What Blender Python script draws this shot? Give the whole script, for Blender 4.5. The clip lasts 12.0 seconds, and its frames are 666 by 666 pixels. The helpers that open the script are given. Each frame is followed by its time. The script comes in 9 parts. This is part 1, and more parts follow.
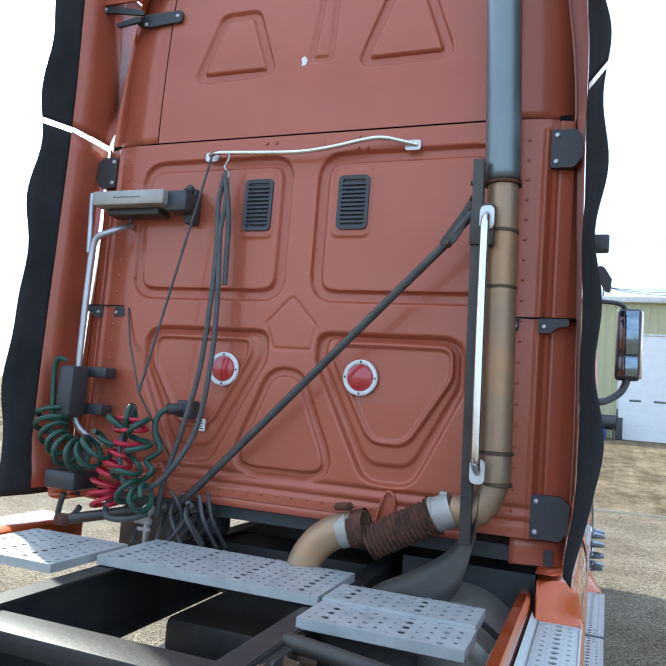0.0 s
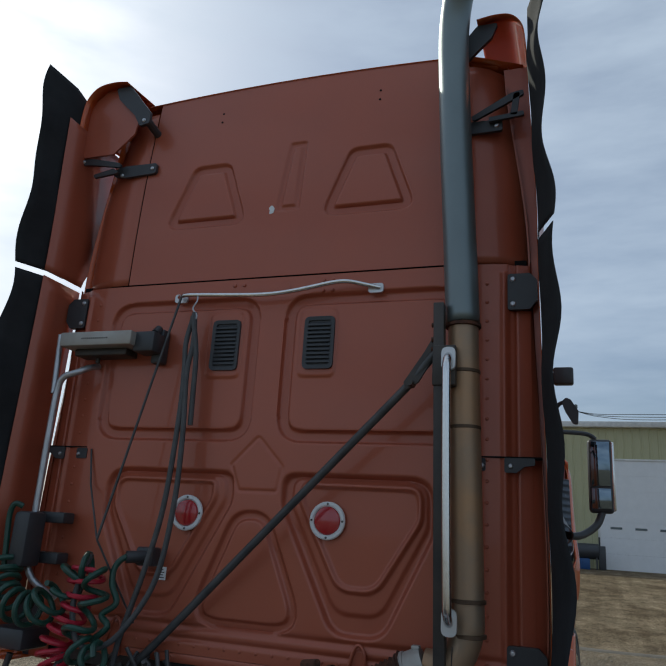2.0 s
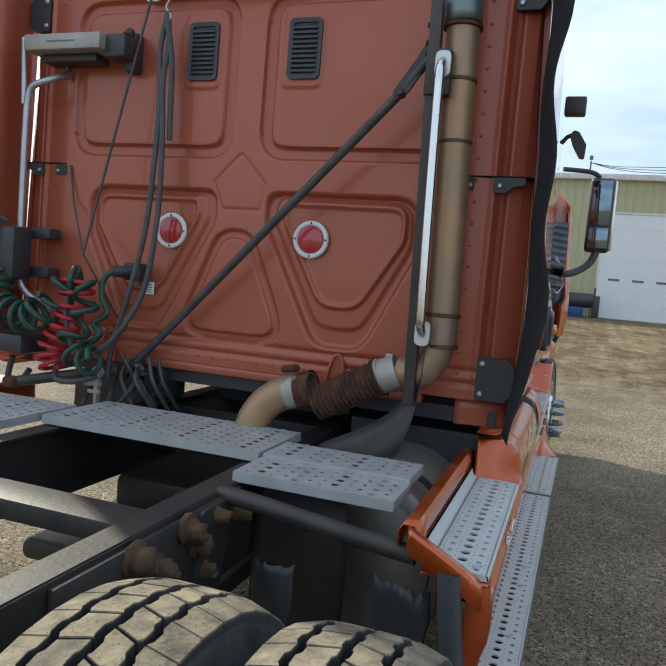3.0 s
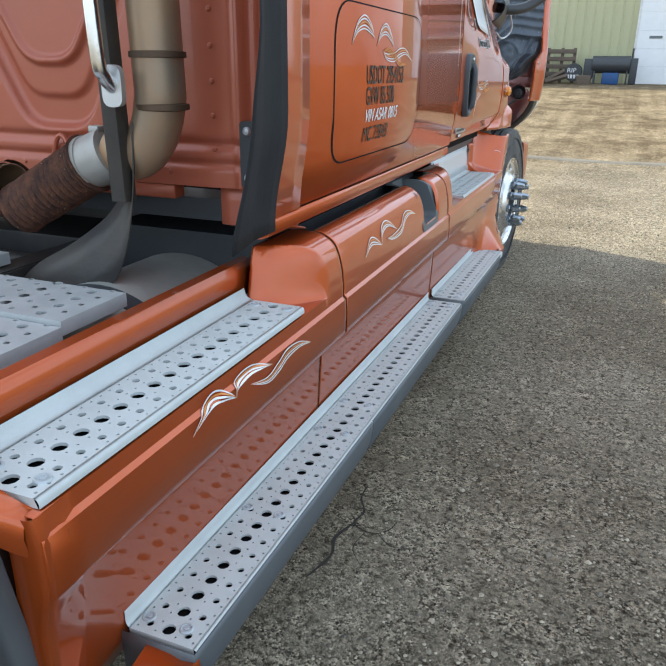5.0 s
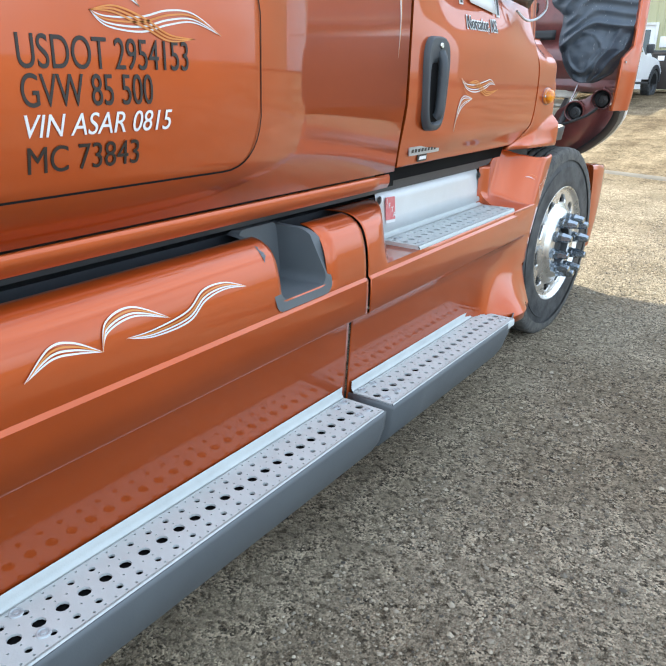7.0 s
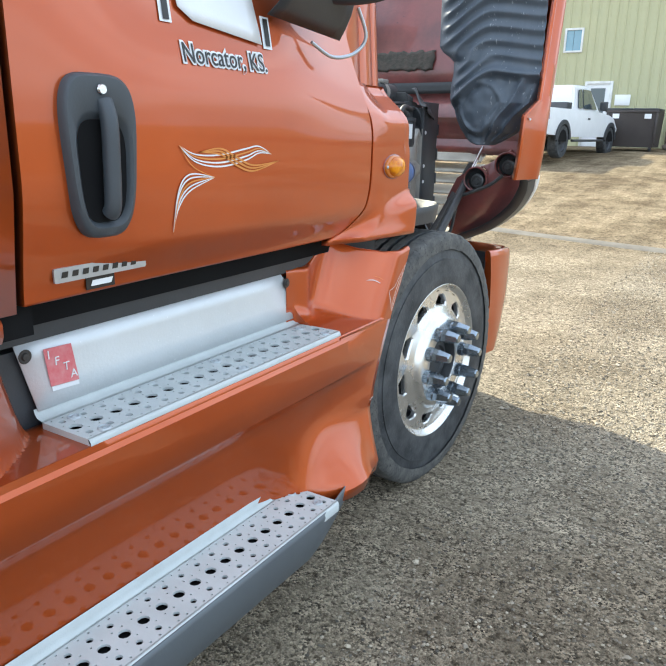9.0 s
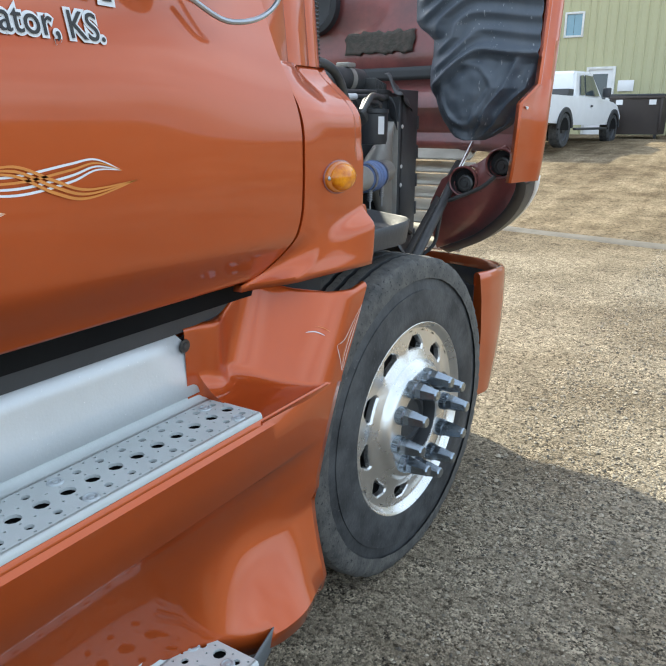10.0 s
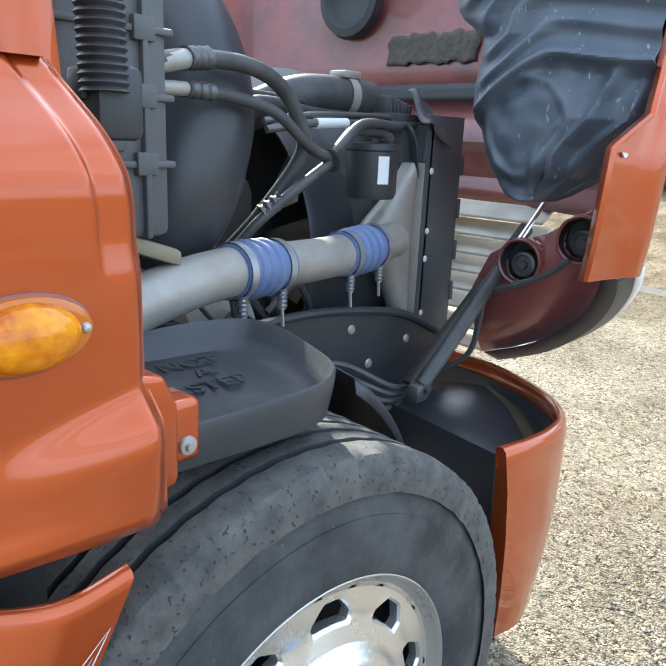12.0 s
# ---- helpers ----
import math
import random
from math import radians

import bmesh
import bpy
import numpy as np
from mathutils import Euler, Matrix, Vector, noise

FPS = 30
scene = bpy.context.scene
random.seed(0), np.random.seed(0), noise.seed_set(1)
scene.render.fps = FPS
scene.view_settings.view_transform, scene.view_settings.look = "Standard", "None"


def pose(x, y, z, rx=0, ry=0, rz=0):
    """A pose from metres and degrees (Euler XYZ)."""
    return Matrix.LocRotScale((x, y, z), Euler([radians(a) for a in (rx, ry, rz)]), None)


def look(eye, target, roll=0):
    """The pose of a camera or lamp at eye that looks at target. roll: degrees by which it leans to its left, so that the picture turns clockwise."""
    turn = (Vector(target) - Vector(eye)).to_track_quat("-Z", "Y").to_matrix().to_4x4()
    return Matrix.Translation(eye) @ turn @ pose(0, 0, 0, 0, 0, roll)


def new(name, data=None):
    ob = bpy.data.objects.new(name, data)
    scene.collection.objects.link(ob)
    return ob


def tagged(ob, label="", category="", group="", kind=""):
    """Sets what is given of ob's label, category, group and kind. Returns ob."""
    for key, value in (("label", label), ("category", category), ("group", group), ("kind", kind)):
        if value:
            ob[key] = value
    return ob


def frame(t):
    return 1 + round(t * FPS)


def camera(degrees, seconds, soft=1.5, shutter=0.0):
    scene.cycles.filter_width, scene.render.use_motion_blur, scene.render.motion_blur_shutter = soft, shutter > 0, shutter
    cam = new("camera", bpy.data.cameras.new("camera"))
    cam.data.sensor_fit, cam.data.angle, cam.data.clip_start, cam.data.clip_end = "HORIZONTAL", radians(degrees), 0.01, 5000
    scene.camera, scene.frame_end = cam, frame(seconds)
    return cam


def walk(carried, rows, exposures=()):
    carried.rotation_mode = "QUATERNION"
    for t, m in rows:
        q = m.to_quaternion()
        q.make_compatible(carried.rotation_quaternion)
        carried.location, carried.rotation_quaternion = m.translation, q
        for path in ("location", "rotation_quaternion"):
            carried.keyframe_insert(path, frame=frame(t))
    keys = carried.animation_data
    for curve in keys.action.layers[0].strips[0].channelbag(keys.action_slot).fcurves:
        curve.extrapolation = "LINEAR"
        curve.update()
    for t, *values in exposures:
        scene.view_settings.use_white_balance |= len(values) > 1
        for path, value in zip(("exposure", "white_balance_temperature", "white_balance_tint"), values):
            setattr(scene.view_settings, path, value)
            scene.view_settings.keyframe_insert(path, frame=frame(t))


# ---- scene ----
cam = camera(51.2, 12.0)
PATH = [
    (0, (1.289, -2.838, 1.57), (0.572, -0.981, 1.764), 4.5),
    (0.5, (1.318, -2.836, 1.582), (0.618, -0.986, 1.877), 4.0),
    (1, (1.33, -2.853, 1.589), (0.624, -1.012, 1.926), 3.7),
    (1.5, (1.333, -2.844, 1.608), (0.635, -1.01, 1.994), 3.2),
    (2, (1.33, -2.841, 1.629), (0.678, -1.033, 2.182), 3.7),
    (2.1, (1.326, -2.876, 1.616), (0.693, -1.062, 2.172), 3.6),
    (2.5, (1.317, -2.796, 1.565), (0.702, -0.896, 1.676), 3.2),
    (3, (1.402, -2.708, 1.516), (0.751, -0.823, 1.367), 4.9),
    (3.5, (1.583, -2.596, 1.472), (0.948, -0.739, 1.089), 3.9),
    (3.7, (1.625, -2.495, 1.448), (1.049, -0.65, 0.934), 3.3),
    (5.3, (2.037, -1.387, 1.369), (1.308, 0.331, 0.651), 1.0),
    (5.5, (2.077, -1.239, 1.345), (1.328, 0.471, 0.627), 1.4),
    (6, (2.147, -0.859, 1.365), (1.407, 0.873, 0.693), 0.8),
    (6.5, (2.269, -0.512, 1.355), (1.344, 1.114, 0.648), 2.6),
    (6.7, (2.292, -0.385, 1.357), (1.302, 1.196, 0.636), 1.4),
    (8.3, (2.417, 0.59, 1.382), (1.269, 2.109, 0.77), 3.8),
    (8.5, (2.407, 0.724, 1.365), (1.267, 2.249, 0.754), 2.8),
    (9, (2.306, 1.127, 1.385), (1.298, 2.76, 0.821), 1.2),
    (9.5, (2.217, 1.451, 1.371), (1.21, 3.084, 0.807), 1.0),
    (10, (2.126, 1.765, 1.398), (1.113, 3.387, 0.814), 0.1),
    (10.5, (1.976, 2.103, 1.414), (1.028, 3.763, 0.828), -0.4),
    (11, (1.933, 2.386, 1.425), (0.914, 4.004, 0.839), 0.1),
    (11.5, (1.946, 2.691, 1.466), (0.725, 4.173, 0.907), 0.7),
    (12, (1.853, 2.947, 1.456), (0.573, 4.386, 0.915), 2.5),
]
EXPOSURES = [(t, e, k - 330, 4) for t, e, k in ((0, 0.95, 5600), (0.5, 0.47, 5600), (1.0, -0.1, 5750), (1.5, -0.45, 5900), (2.2, -0.95, 5900), (2.6, -0.4, 6000), (3, 0.2, 6150), (3.7, 0.25, 6200), (5.3, 1.24, 6150), (6.5, 1.50, 6150), (8.5, 1.52, 6150), (9.5, 1.08, 6150), (10, 1.02, 6150), (10.5, 1.02, 6100), (11.5, 1.25, 5900), (12, 1.48, 5800))]
walk(cam, [(t, look(eye, target, roll)) for t, eye, target, roll in PATH], EXPOSURES)

# ---- light: hazy sun ahead and to the left, thin bright cloud ----
SUN_AZ, SUN_EL = radians(-60), radians(37.5)
sun_dir = Vector((math.sin(SUN_AZ) * math.cos(SUN_EL), math.cos(SUN_AZ) * math.cos(SUN_EL), math.sin(SUN_EL)))
sun = new("sun", bpy.data.lights.new("sun", "SUN"))
sun.data.energy, sun.data.angle, sun.data.color = 4.5, radians(1.2), (1.0, 0.87, 0.65)
sun.matrix_world = look(sun_dir * 40, (0, 0, 0))

world = bpy.data.worlds.new("sky")
scene.world = world
world.use_nodes = True
wt = world.node_tree
wt.nodes.clear()


def wn(kind, **kw):
    n = wt.nodes.new(kind)
    for k, v in kw.items():
        n.inputs[k].default_value = v
    return n


sky = wn("ShaderNodeTexSky")
sky.sky_type, sky.sun_disc, sky.sun_elevation, sky.sun_rotation = "NISHITA", False, SUN_EL, SUN_AZ
sky.dust_density, sky.air_density = 3.0, 1.0
wco = wn("ShaderNodeTexCoord")
wmap = wn("ShaderNodeMapping")
wmap.inputs["Scale"].default_value = (1.2, 1.6, 5.0)
wmap.inputs["Rotation"].default_value = (0.15, 0.1, 0.5)
wnoise = wn("ShaderNodeTexNoise", Scale=1.5, Detail=6.0, Roughness=0.55)
wramp = wn("ShaderNodeValToRGB")
wramp.color_ramp.elements[0].position, wramp.color_ramp.elements[0].color = 0.30, (0.12, 0.12, 0.12, 1)
wramp.color_ramp.elements[1].position, wramp.color_ramp.elements[1].color = 0.68, (0.8, 0.8, 0.8, 1)
wmix = wn("ShaderNodeMix")
wmix.data_type = "RGBA"
wmix.inputs[7].default_value = (8.6, 8.9, 9.3, 1)
bg = wn("ShaderNodeBackground", Strength=0.138)
wout = wn("ShaderNodeOutputWorld")
wt.links.new(wco.outputs["Generated"], wmap.inputs["Vector"])
wt.links.new(wmap.outputs["Vector"], wnoise.inputs["Vector"])
wt.links.new(wnoise.outputs["Fac"], wramp.inputs["Fac"])
wt.links.new(wramp.outputs["Color"], wmix.inputs[0])
wt.links.new(sky.outputs["Color"], wmix.inputs[6])
wt.links.new(wmix.outputs[2], bg.inputs["Color"])
wt.links.new(bg.outputs["Background"], wout.inputs["Surface"])


# ---- materials ----
def mat(name, col, rough=0.5, metal=0.0, col2=None, scale=6.0, amount=0.5, bump=0.0, bscale=60.0, coat=0.0, spec=0.5, detail=6.0, rvar=0.0, stretch=(1, 1, 1), speck=None):
    """A surface with two scales of variation: a broad one in colour and a fine one in relief."""
    m = bpy.data.materials.new(name)
    m.use_nodes = True
    nt = m.node_tree
    b = nt.nodes["Principled BSDF"]
    b.inputs["Roughness"].default_value, b.inputs["Metallic"].default_value = rough, metal
    b.inputs["Coat Weight"].default_value, b.inputs["Coat Roughness"].default_value = coat, 0.04
    b.inputs["Specular IOR Level"].default_value = spec
    co = nt.nodes.new("ShaderNodeTexCoord")
    mp = nt.nodes.new("ShaderNodeMapping")
    mp.inputs["Scale"].default_value = stretch
    nt.links.new(co.outputs["Object"], mp.inputs["Vector"])
    n1 = nt.nodes.new("ShaderNodeTexNoise")
    n1.inputs["Scale"].default_value, n1.inputs["Detail"].default_value, n1.inputs["Roughness"].default_value = scale, detail, 0.6
    nt.links.new(mp.outputs["Vector"], n1.inputs["Vector"])
    r1 = nt.nodes.new("ShaderNodeValToRGB")
    c2 = col2 or tuple(c * 0.7 for c in col)
    r1.color_ramp.elements[0].position, r1.color_ramp.elements[0].color = 0.5 - amount / 2, (*c2, 1)
    r1.color_ramp.elements[1].position, r1.color_ramp.elements[1].color = 0.5 + amount / 2, (*col, 1)
    nt.links.new(n1.outputs["Fac"], r1.inputs["Fac"])
    out = r1.outputs["Color"]
    n2 = nt.nodes.new("ShaderNodeTexNoise")
    n2.inputs["Scale"].default_value, n2.inputs["Detail"].default_value = bscale, 4.0
    nt.links.new(mp.outputs["Vector"], n2.inputs["Vector"])
    if speck:
        r2 = nt.nodes.new("ShaderNodeValToRGB")
        r2.color_ramp.elements[0].position, r2.color_ramp.elements[0].color = speck[1], (0, 0, 0, 1)
        r2.color_ramp.elements[1].position, r2.color_ramp.elements[1].color = speck[1] + 0.05, (1, 1, 1, 1)
        nt.links.new(n2.outputs["Fac"], r2.inputs["Fac"])
        mx = nt.nodes.new("ShaderNodeMix")
        mx.data_type = "RGBA"
        nt.links.new(r2.outputs["Color"], mx.inputs[0])
        nt.links.new(out, mx.inputs[6])
        mx.inputs[7].default_value = (*speck[0], 1)
        out = mx.outputs[2]
    nt.links.new(out, b.inputs["Base Color"])
    if rvar:
        mr = nt.nodes.new("ShaderNodeMapRange")
        mr.inputs["To Min"].default_value, mr.inputs["To Max"].default_value = max(rough - rvar, 0.02), min(rough + rvar, 1)
        nt.links.new(n1.outputs["Fac"], mr.inputs["Value"])
        nt.links.new(mr.outputs["Result"], b.inputs["Roughness"])
    if bump:
        bp = nt.nodes.new("ShaderNodeBump")
        bp.inputs["Strength"].default_value, bp.inputs["Distance"].default_value = 1.0, bump
        nt.links.new(n2.outputs["Fac"], bp.inputs["Height"])
        nt.links.new(bp.outputs["Normal"], b.inputs["Normal"])
    return m


M = {}
M["paint"] = mat("copper_paint", (0.49, 0.087, 0.010), 0.46, 0.75, (0.42, 0.073, 0.008), 3.0, 0.6, 0.0, 900, coat=1.0)
M["paint"].node_tree.nodes["Principled BSDF"].inputs["Coat IOR"].default_value = 1.5
M["paint_dull"] = mat("dusty_copper_paint", (0.40, 0.098, 0.048), 0.42, 0.15, (0.34, 0.088, 0.046), 2.2, 0.7, 0.0004, 300, coat=0.35, rvar=0.08, speck=((0.6, 0.5, 0.42), 0.80))
M["paint_in"] = mat("bare_maroon_resin", (0.31, 0.085, 0.074), 0.38, 0.0, (0.14, 0.052, 0.050), 5.0, 0.45, 0.0008, 60, coat=0.4, rvar=0.12, speck=((0.07, 0.04, 0.04), 0.70))
M["rubber"] = mat("black_rubber", (0.022, 0.024, 0.027), 0.55, 0.0, (0.04, 0.043, 0.046), 5.0, 0.7, 0.0006, 80)
M["tyre"] = mat("tyre_rubber", (0.022, 0.024, 0.027), 0.62, 0.0, (0.066, 0.070, 0.074), 9.0, 0.26, 0.0012, 90, speck=((0.11, 0.11, 0.11), 0.68), rvar=0.15)
M["tread"] = mat("worn_tyre_tread", (0.040, 0.041, 0.042), 0.8, 0.0, (0.125, 0.120, 0.108), 26.0, 0.5, 0.0022, 110, speck=((0.025, 0.025, 0.026), 0.62), detail=10.0)
M["tread_dust"] = mat("dusty_tyre_tread", (0.30, 0.25, 0.165), 0.95, 0.0, (0.085, 0.074, 0.056), 16.0, 0.34, 0.003, 120, speck=((0.09, 0.08, 0.06), 0.64))
M["flap"] = mat("dull_flap_rubber", (0.018, 0.019, 0.021), 0.8, 0.0, (0.034, 0.036, 0.039), 6.0, 0.6, 0.0008, 70, spec=0.15)
M["black"] = mat("black_plastic", (0.030, 0.033, 0.038), 0.45, 0.0, (0.047, 0.051, 0.057), 8.0, 0.7, 0.0004, 160)
M["blackmetal"] = mat("black_frame_paint", (0.026, 0.026, 0.028), 0.5, 0.1, (0.065, 0.055, 0.045), 7.0, 0.5, 0.001, 70)
M["dusty_frame"] = mat("dusty_frame_paint", (0.020, 0.021, 0.024), 0.55, 0.0, (0.044, 0.038, 0.032), 6.0, 0.4, 0.001, 70, speck=((0.11, 0.09, 0.065), 0.70))
M["grey"] = mat("grey_plastic", (0.115, 0.13, 0.14), 0.5, 0.0, (0.09, 0.10, 0.11), 6.0, 0.7, 0.0003, 220)
M["grey_black"] = mat("dusty_black_plastic", (0.050, 0.055, 0.063), 0.5, 0.0, (0.080, 0.085, 0.090), 6.0, 0.6, 0.0005, 140)
M["tread_grey"] = mat("grey_aluminium_tread", (0.48, 0.52, 0.54), 0.5, 0.25, (0.38, 0.41, 0.43), 12.0, 0.6, 0.0006, 240, rvar=0.1)
M["wing"] = mat("satin_black_wing_plastic", (0.030, 0.032, 0.037), 0.42, 0.0, (0.050, 0.053, 0.060), 7.0, 0.5, 0.0006, 90, rvar=0.1)
M["heater"] = mat("dusty_grey_black_housing", (0.080, 0.085, 0.092), 0.55, 0.0, (0.125, 0.128, 0.130), 7.0, 0.5, 0.0006, 120)
M["duct"] = mat("smooth_black_duct", (0.025, 0.027, 0.032), 0.38, 0.0, (0.046, 0.049, 0.055), 5.0, 0.7, 0.0004, 160)
M["nut"] = mat("zinc_nut_cover", (0.36, 0.41, 0.46), 0.24, 0.95, (0.25, 0.285, 0.32), 14.0, 0.6, 0.0002, 160, rvar=0.06)
M["tank"] = mat("dull_grey_tank", (0.50, 0.50, 0.46), 0.45, 0.6, (0.25, 0.25, 0.235), 4.0, 0.6, 0.0004, 100, rvar=0.1)
M["deck"] = mat("dull_aluminium_deck", (0.52, 0.535, 0.53), 0.5, 0.3, (0.36, 0.38, 0.39), 10.0, 0.6, 0.0006, 200, rvar=0.1)
M["rim"] = mat("satin_polished_rim", (0.78, 0.78, 0.77), 0.28, 0.9, (0.64, 0.63, 0.61), 7.0, 0.6, 0.0003, 140, rvar=0.1)
M["kick"] = mat("scuffed_white_aluminium", (0.72, 0.745, 0.76), 0.42, 0.3, (0.62, 0.64, 0.65), 5.0, 0.6, 0.0004, 160, rvar=0.1, speck=((0.88, 0.88, 0.88), 0.7))
M["handle"] = mat("blue_grey_plastic", (0.055, 0.064, 0.074), 0.45, 0.0, (0.045, 0.052, 0.06), 8.0, 0.7, 0.0003, 200)
M["tan"] = mat("dusty_tan_plastic", (0.30, 0.26, 0.18), 0.6, 0.0, (0.22, 0.19, 0.13), 8.0, 0.6)
M["alu"] = mat("brushed_aluminium", (0.66, 0.67, 0.68), 0.42, 0.75, (0.52, 0.53, 0.54), 9.0, 0.6, 0.0003, 200, rvar=0.1)
M["alu_tread"] = mat("satin_aluminium_tread", (0.53, 0.56, 0.555), 0.55, 0.0, (0.44, 0.47, 0.465), 12.0, 0.6, 0.0006, 240, rvar=0.1)
M["steel"] = mat("galvanised_steel", (0.55, 0.57, 0.6), 0.4, 0.8, (0.4, 0.42, 0.45), 14.0, 0.6, 0.0004, 160)
M["chrome"] = mat("polished_aluminium", (0.80, 0.80, 0.79), 0.24, 1.0, (0.66, 0.66, 0.65), 10.0, 0.7, 0.0002, 120, rvar=0.08)
# near-black colour standing in for deep shade in gaps and hollows
M["dark"] = mat("dark_void_shade", (0.008, 0.008, 0.009), 0.8, 0.0, (0.012, 0.012, 0.012), spec=0.1)
M["stack"] = mat("heat_tinted_steel", (0.46, 0.27, 0.135), 0.46, 0.45, (0.25, 0.21, 0.16), 3.2, 0.4, 0.0004, 90, rvar=0.1)
M["stack_up"] = mat("blued_steel_stack", (0.22, 0.265, 0.27), 0.40, 0.6, (0.16, 0.19, 0.20), 1.5, 0.6, 0.0003, 60, rvar=0.06)
M["band"] = mat("brown_band_steel", (0.14, 0.095, 0.06), 0.6, 0.5, (0.07, 0.045, 0.03), 20.0, 0.6)
M["rust"] = mat("rusty_flex_pipe", (0.13, 0.052, 0.028), 0.85, 0.2, (0.035, 0.018, 0.014), 34.0, 0.4, 0.003, 90, speck=((0.26, 0.17, 0.11), 0.68))
M["red_lens"] = mat("red_lens", (0.42, 0.012, 0.02), 0.15, 0.0, (0.36, 0.012, 0.018), 5, 0.5, 0.001, 220, coat=1.0)
# mottled yellow and orange paint the highlights inside the lens
M["amber"] = mat("amber_lens", (0.84, 0.33, 0.001), 0.12, 0.0, (0.50, 0.12, 0.001), 30, 0.28, 0.0008, 70, coat=0.25, spec=0.35)
M["amber_rim"] = mat("amber_lens_rim", (0.52, 0.15, 0.006), 0.15, 0.0, (0.46, 0.12, 0.005), 10, 0.5, 0.0, 60, coat=0.3)
M["white"] = mat("white_paint", (0.78, 0.79, 0.80), 0.35, 0.0, (0.70, 0.71, 0.72), 4.0, 0.6, 0.0002, 200)
M["blackink"] = mat("black_vinyl", (0.02, 0.017, 0.015), 0.4)
M["redink"] = mat("faded_red_label", (0.60, 0.10, 0.12), 0.4, 0.0, (0.62, 0.25, 0.25), 60, 0.5)
M["orangeink"] = mat("orange_pinstripe", (0.75, 0.28, 0.05), 0.35)
M["hose_green"] = mat("green_air_hose", (0.012, 0.07, 0.045), 0.4, 0.0, (0.02, 0.05, 0.04), 12, 0.5)
M["hose_red"] = mat("red_air_hose", (0.5, 0.015, 0.045), 0.4, 0.0, (0.35, 0.012, 0.03), 12, 0.5)
M["hose_black"] = mat("black_hose", (0.030, 0.033, 0.036), 0.45, 0.0, (0.085, 0.085, 0.085), 16, 0.6, 0.0004, 120)
M["hose_blue"] = mat("blue_silicone_hose", (0.07, 0.13, 0.34), 0.5, 0.0, (0.20, 0.23, 0.32), 14, 0.6)
M["castalu"] = mat("dull_cast_aluminium", (0.44, 0.44, 0.42), 0.5, 0.4, (0.30, 0.27, 0.23), 9.0, 0.6, 0.0006, 90, rvar=0.12)
M["ferrule"] = mat("dull_grey_ferrule", (0.16, 0.165, 0.165), 0.45, 0.6, (0.10, 0.10, 0.10), 14.0, 0.6)
M["olive"] = mat("ribbed_olive_siding", (0.46, 0.45, 0.27), 0.55, 0.0, (0.42, 0.41, 0.25), 1.2, 0.6, 0.0003, 40)
M["fan"] = mat("dusty_brown_fan_plastic", (0.20, 0.165, 0.105), 0.6, 0.0, (0.14, 0.118, 0.08), 4.0, 0.6, 0.0004, 80)
M["mirror"] = mat("mirror_glass", (0.20, 0.25, 0.30), 0.05, 1.0, (0.18, 0.23, 0.28))
M["trim"] = mat("white_trim", (0.75, 0.75, 0.73), 0.5)
M["glass"] = mat("dark_window_glass", (0.03, 0.05, 0.06), 0.06, 0.0, (0.03, 0.05, 0.06), coat=1.0)
M["wood"] = mat("weathered_timber", (0.16, 0.12, 0.085), 0.85, 0.0, (0.09, 0.07, 0.055), 8.0, 0.6, 0.002, 60, stretch=(1, 8, 1))
M["bluebin"] = mat("blue_plastic", (0.02, 0.08, 0.24), 0.5)
M["brown"] = mat("dark_brown_steel", (0.035, 0.028, 0.026), 0.55, 0.0, (0.05, 0.04, 0.035), 3, 0.6, 0.001, 50)
M["crack"] = mat("crack_shadow_soil", (0.02, 0.017, 0.014), 0.95, 0.0, (0.035, 0.03, 0.024), 30, 0.6)
M["water"] = mat("wet_mud", (0.17, 0.15, 0.12), 0.6, 0.0, (0.07, 0.06, 0.047), 3.0, 0.4, 0.003, 30, spec=0.2)
M["taillight"] = M["red_lens"]

# ---- mesh helpers ----
def bm_new():
    return bmesh.new()


def part(name, bm, material, parent=None, label="", smooth=True, sharp=35):
    """Links a bmesh as one mesh object under a thing or a part."""
    me = bpy.data.meshes.new(name)
    bmesh.ops.recalc_face_normals(bm, faces=bm.faces)
    bm.to_mesh(me)
    bm.free()
    me.materials.append(M[material] if isinstance(material, str) else material)
    if smooth:
        me.shade_smooth()
        me.set_sharp_from_angle(angle=radians(sharp))
    ob = new(name, me)
    if parent is not None:
        ob.parent = parent
    if label:
        ob["label"] = label
    return ob


def empty(name, label, category, group="", kind=""):
    return tagged(new(name), label, category, group, kind)


def box(bm, x0, x1, y0, y1, z0, z1, bev=0.0, m=None, seg=2):
    r = bmesh.ops.create_cube(bm, size=1.0)
    vs = r["verts"]
    bmesh.ops.scale(bm, vec=(x1 - x0, y1 - y0, z1 - z0), verts=vs)
    bmesh.ops.translate(bm, vec=((x0 + x1) / 2, (y0 + y1) / 2, (z0 + z1) / 2), verts=vs)
    if m is not None:
        bmesh.ops.transform(bm, matrix=m, verts=vs)
    if bev > 0:
        es = list({e for v in vs for e in v.link_edges})
        bmesh.ops.bevel(bm, geom=es, offset=bev, segments=seg, affect="EDGES", profile=0.5)


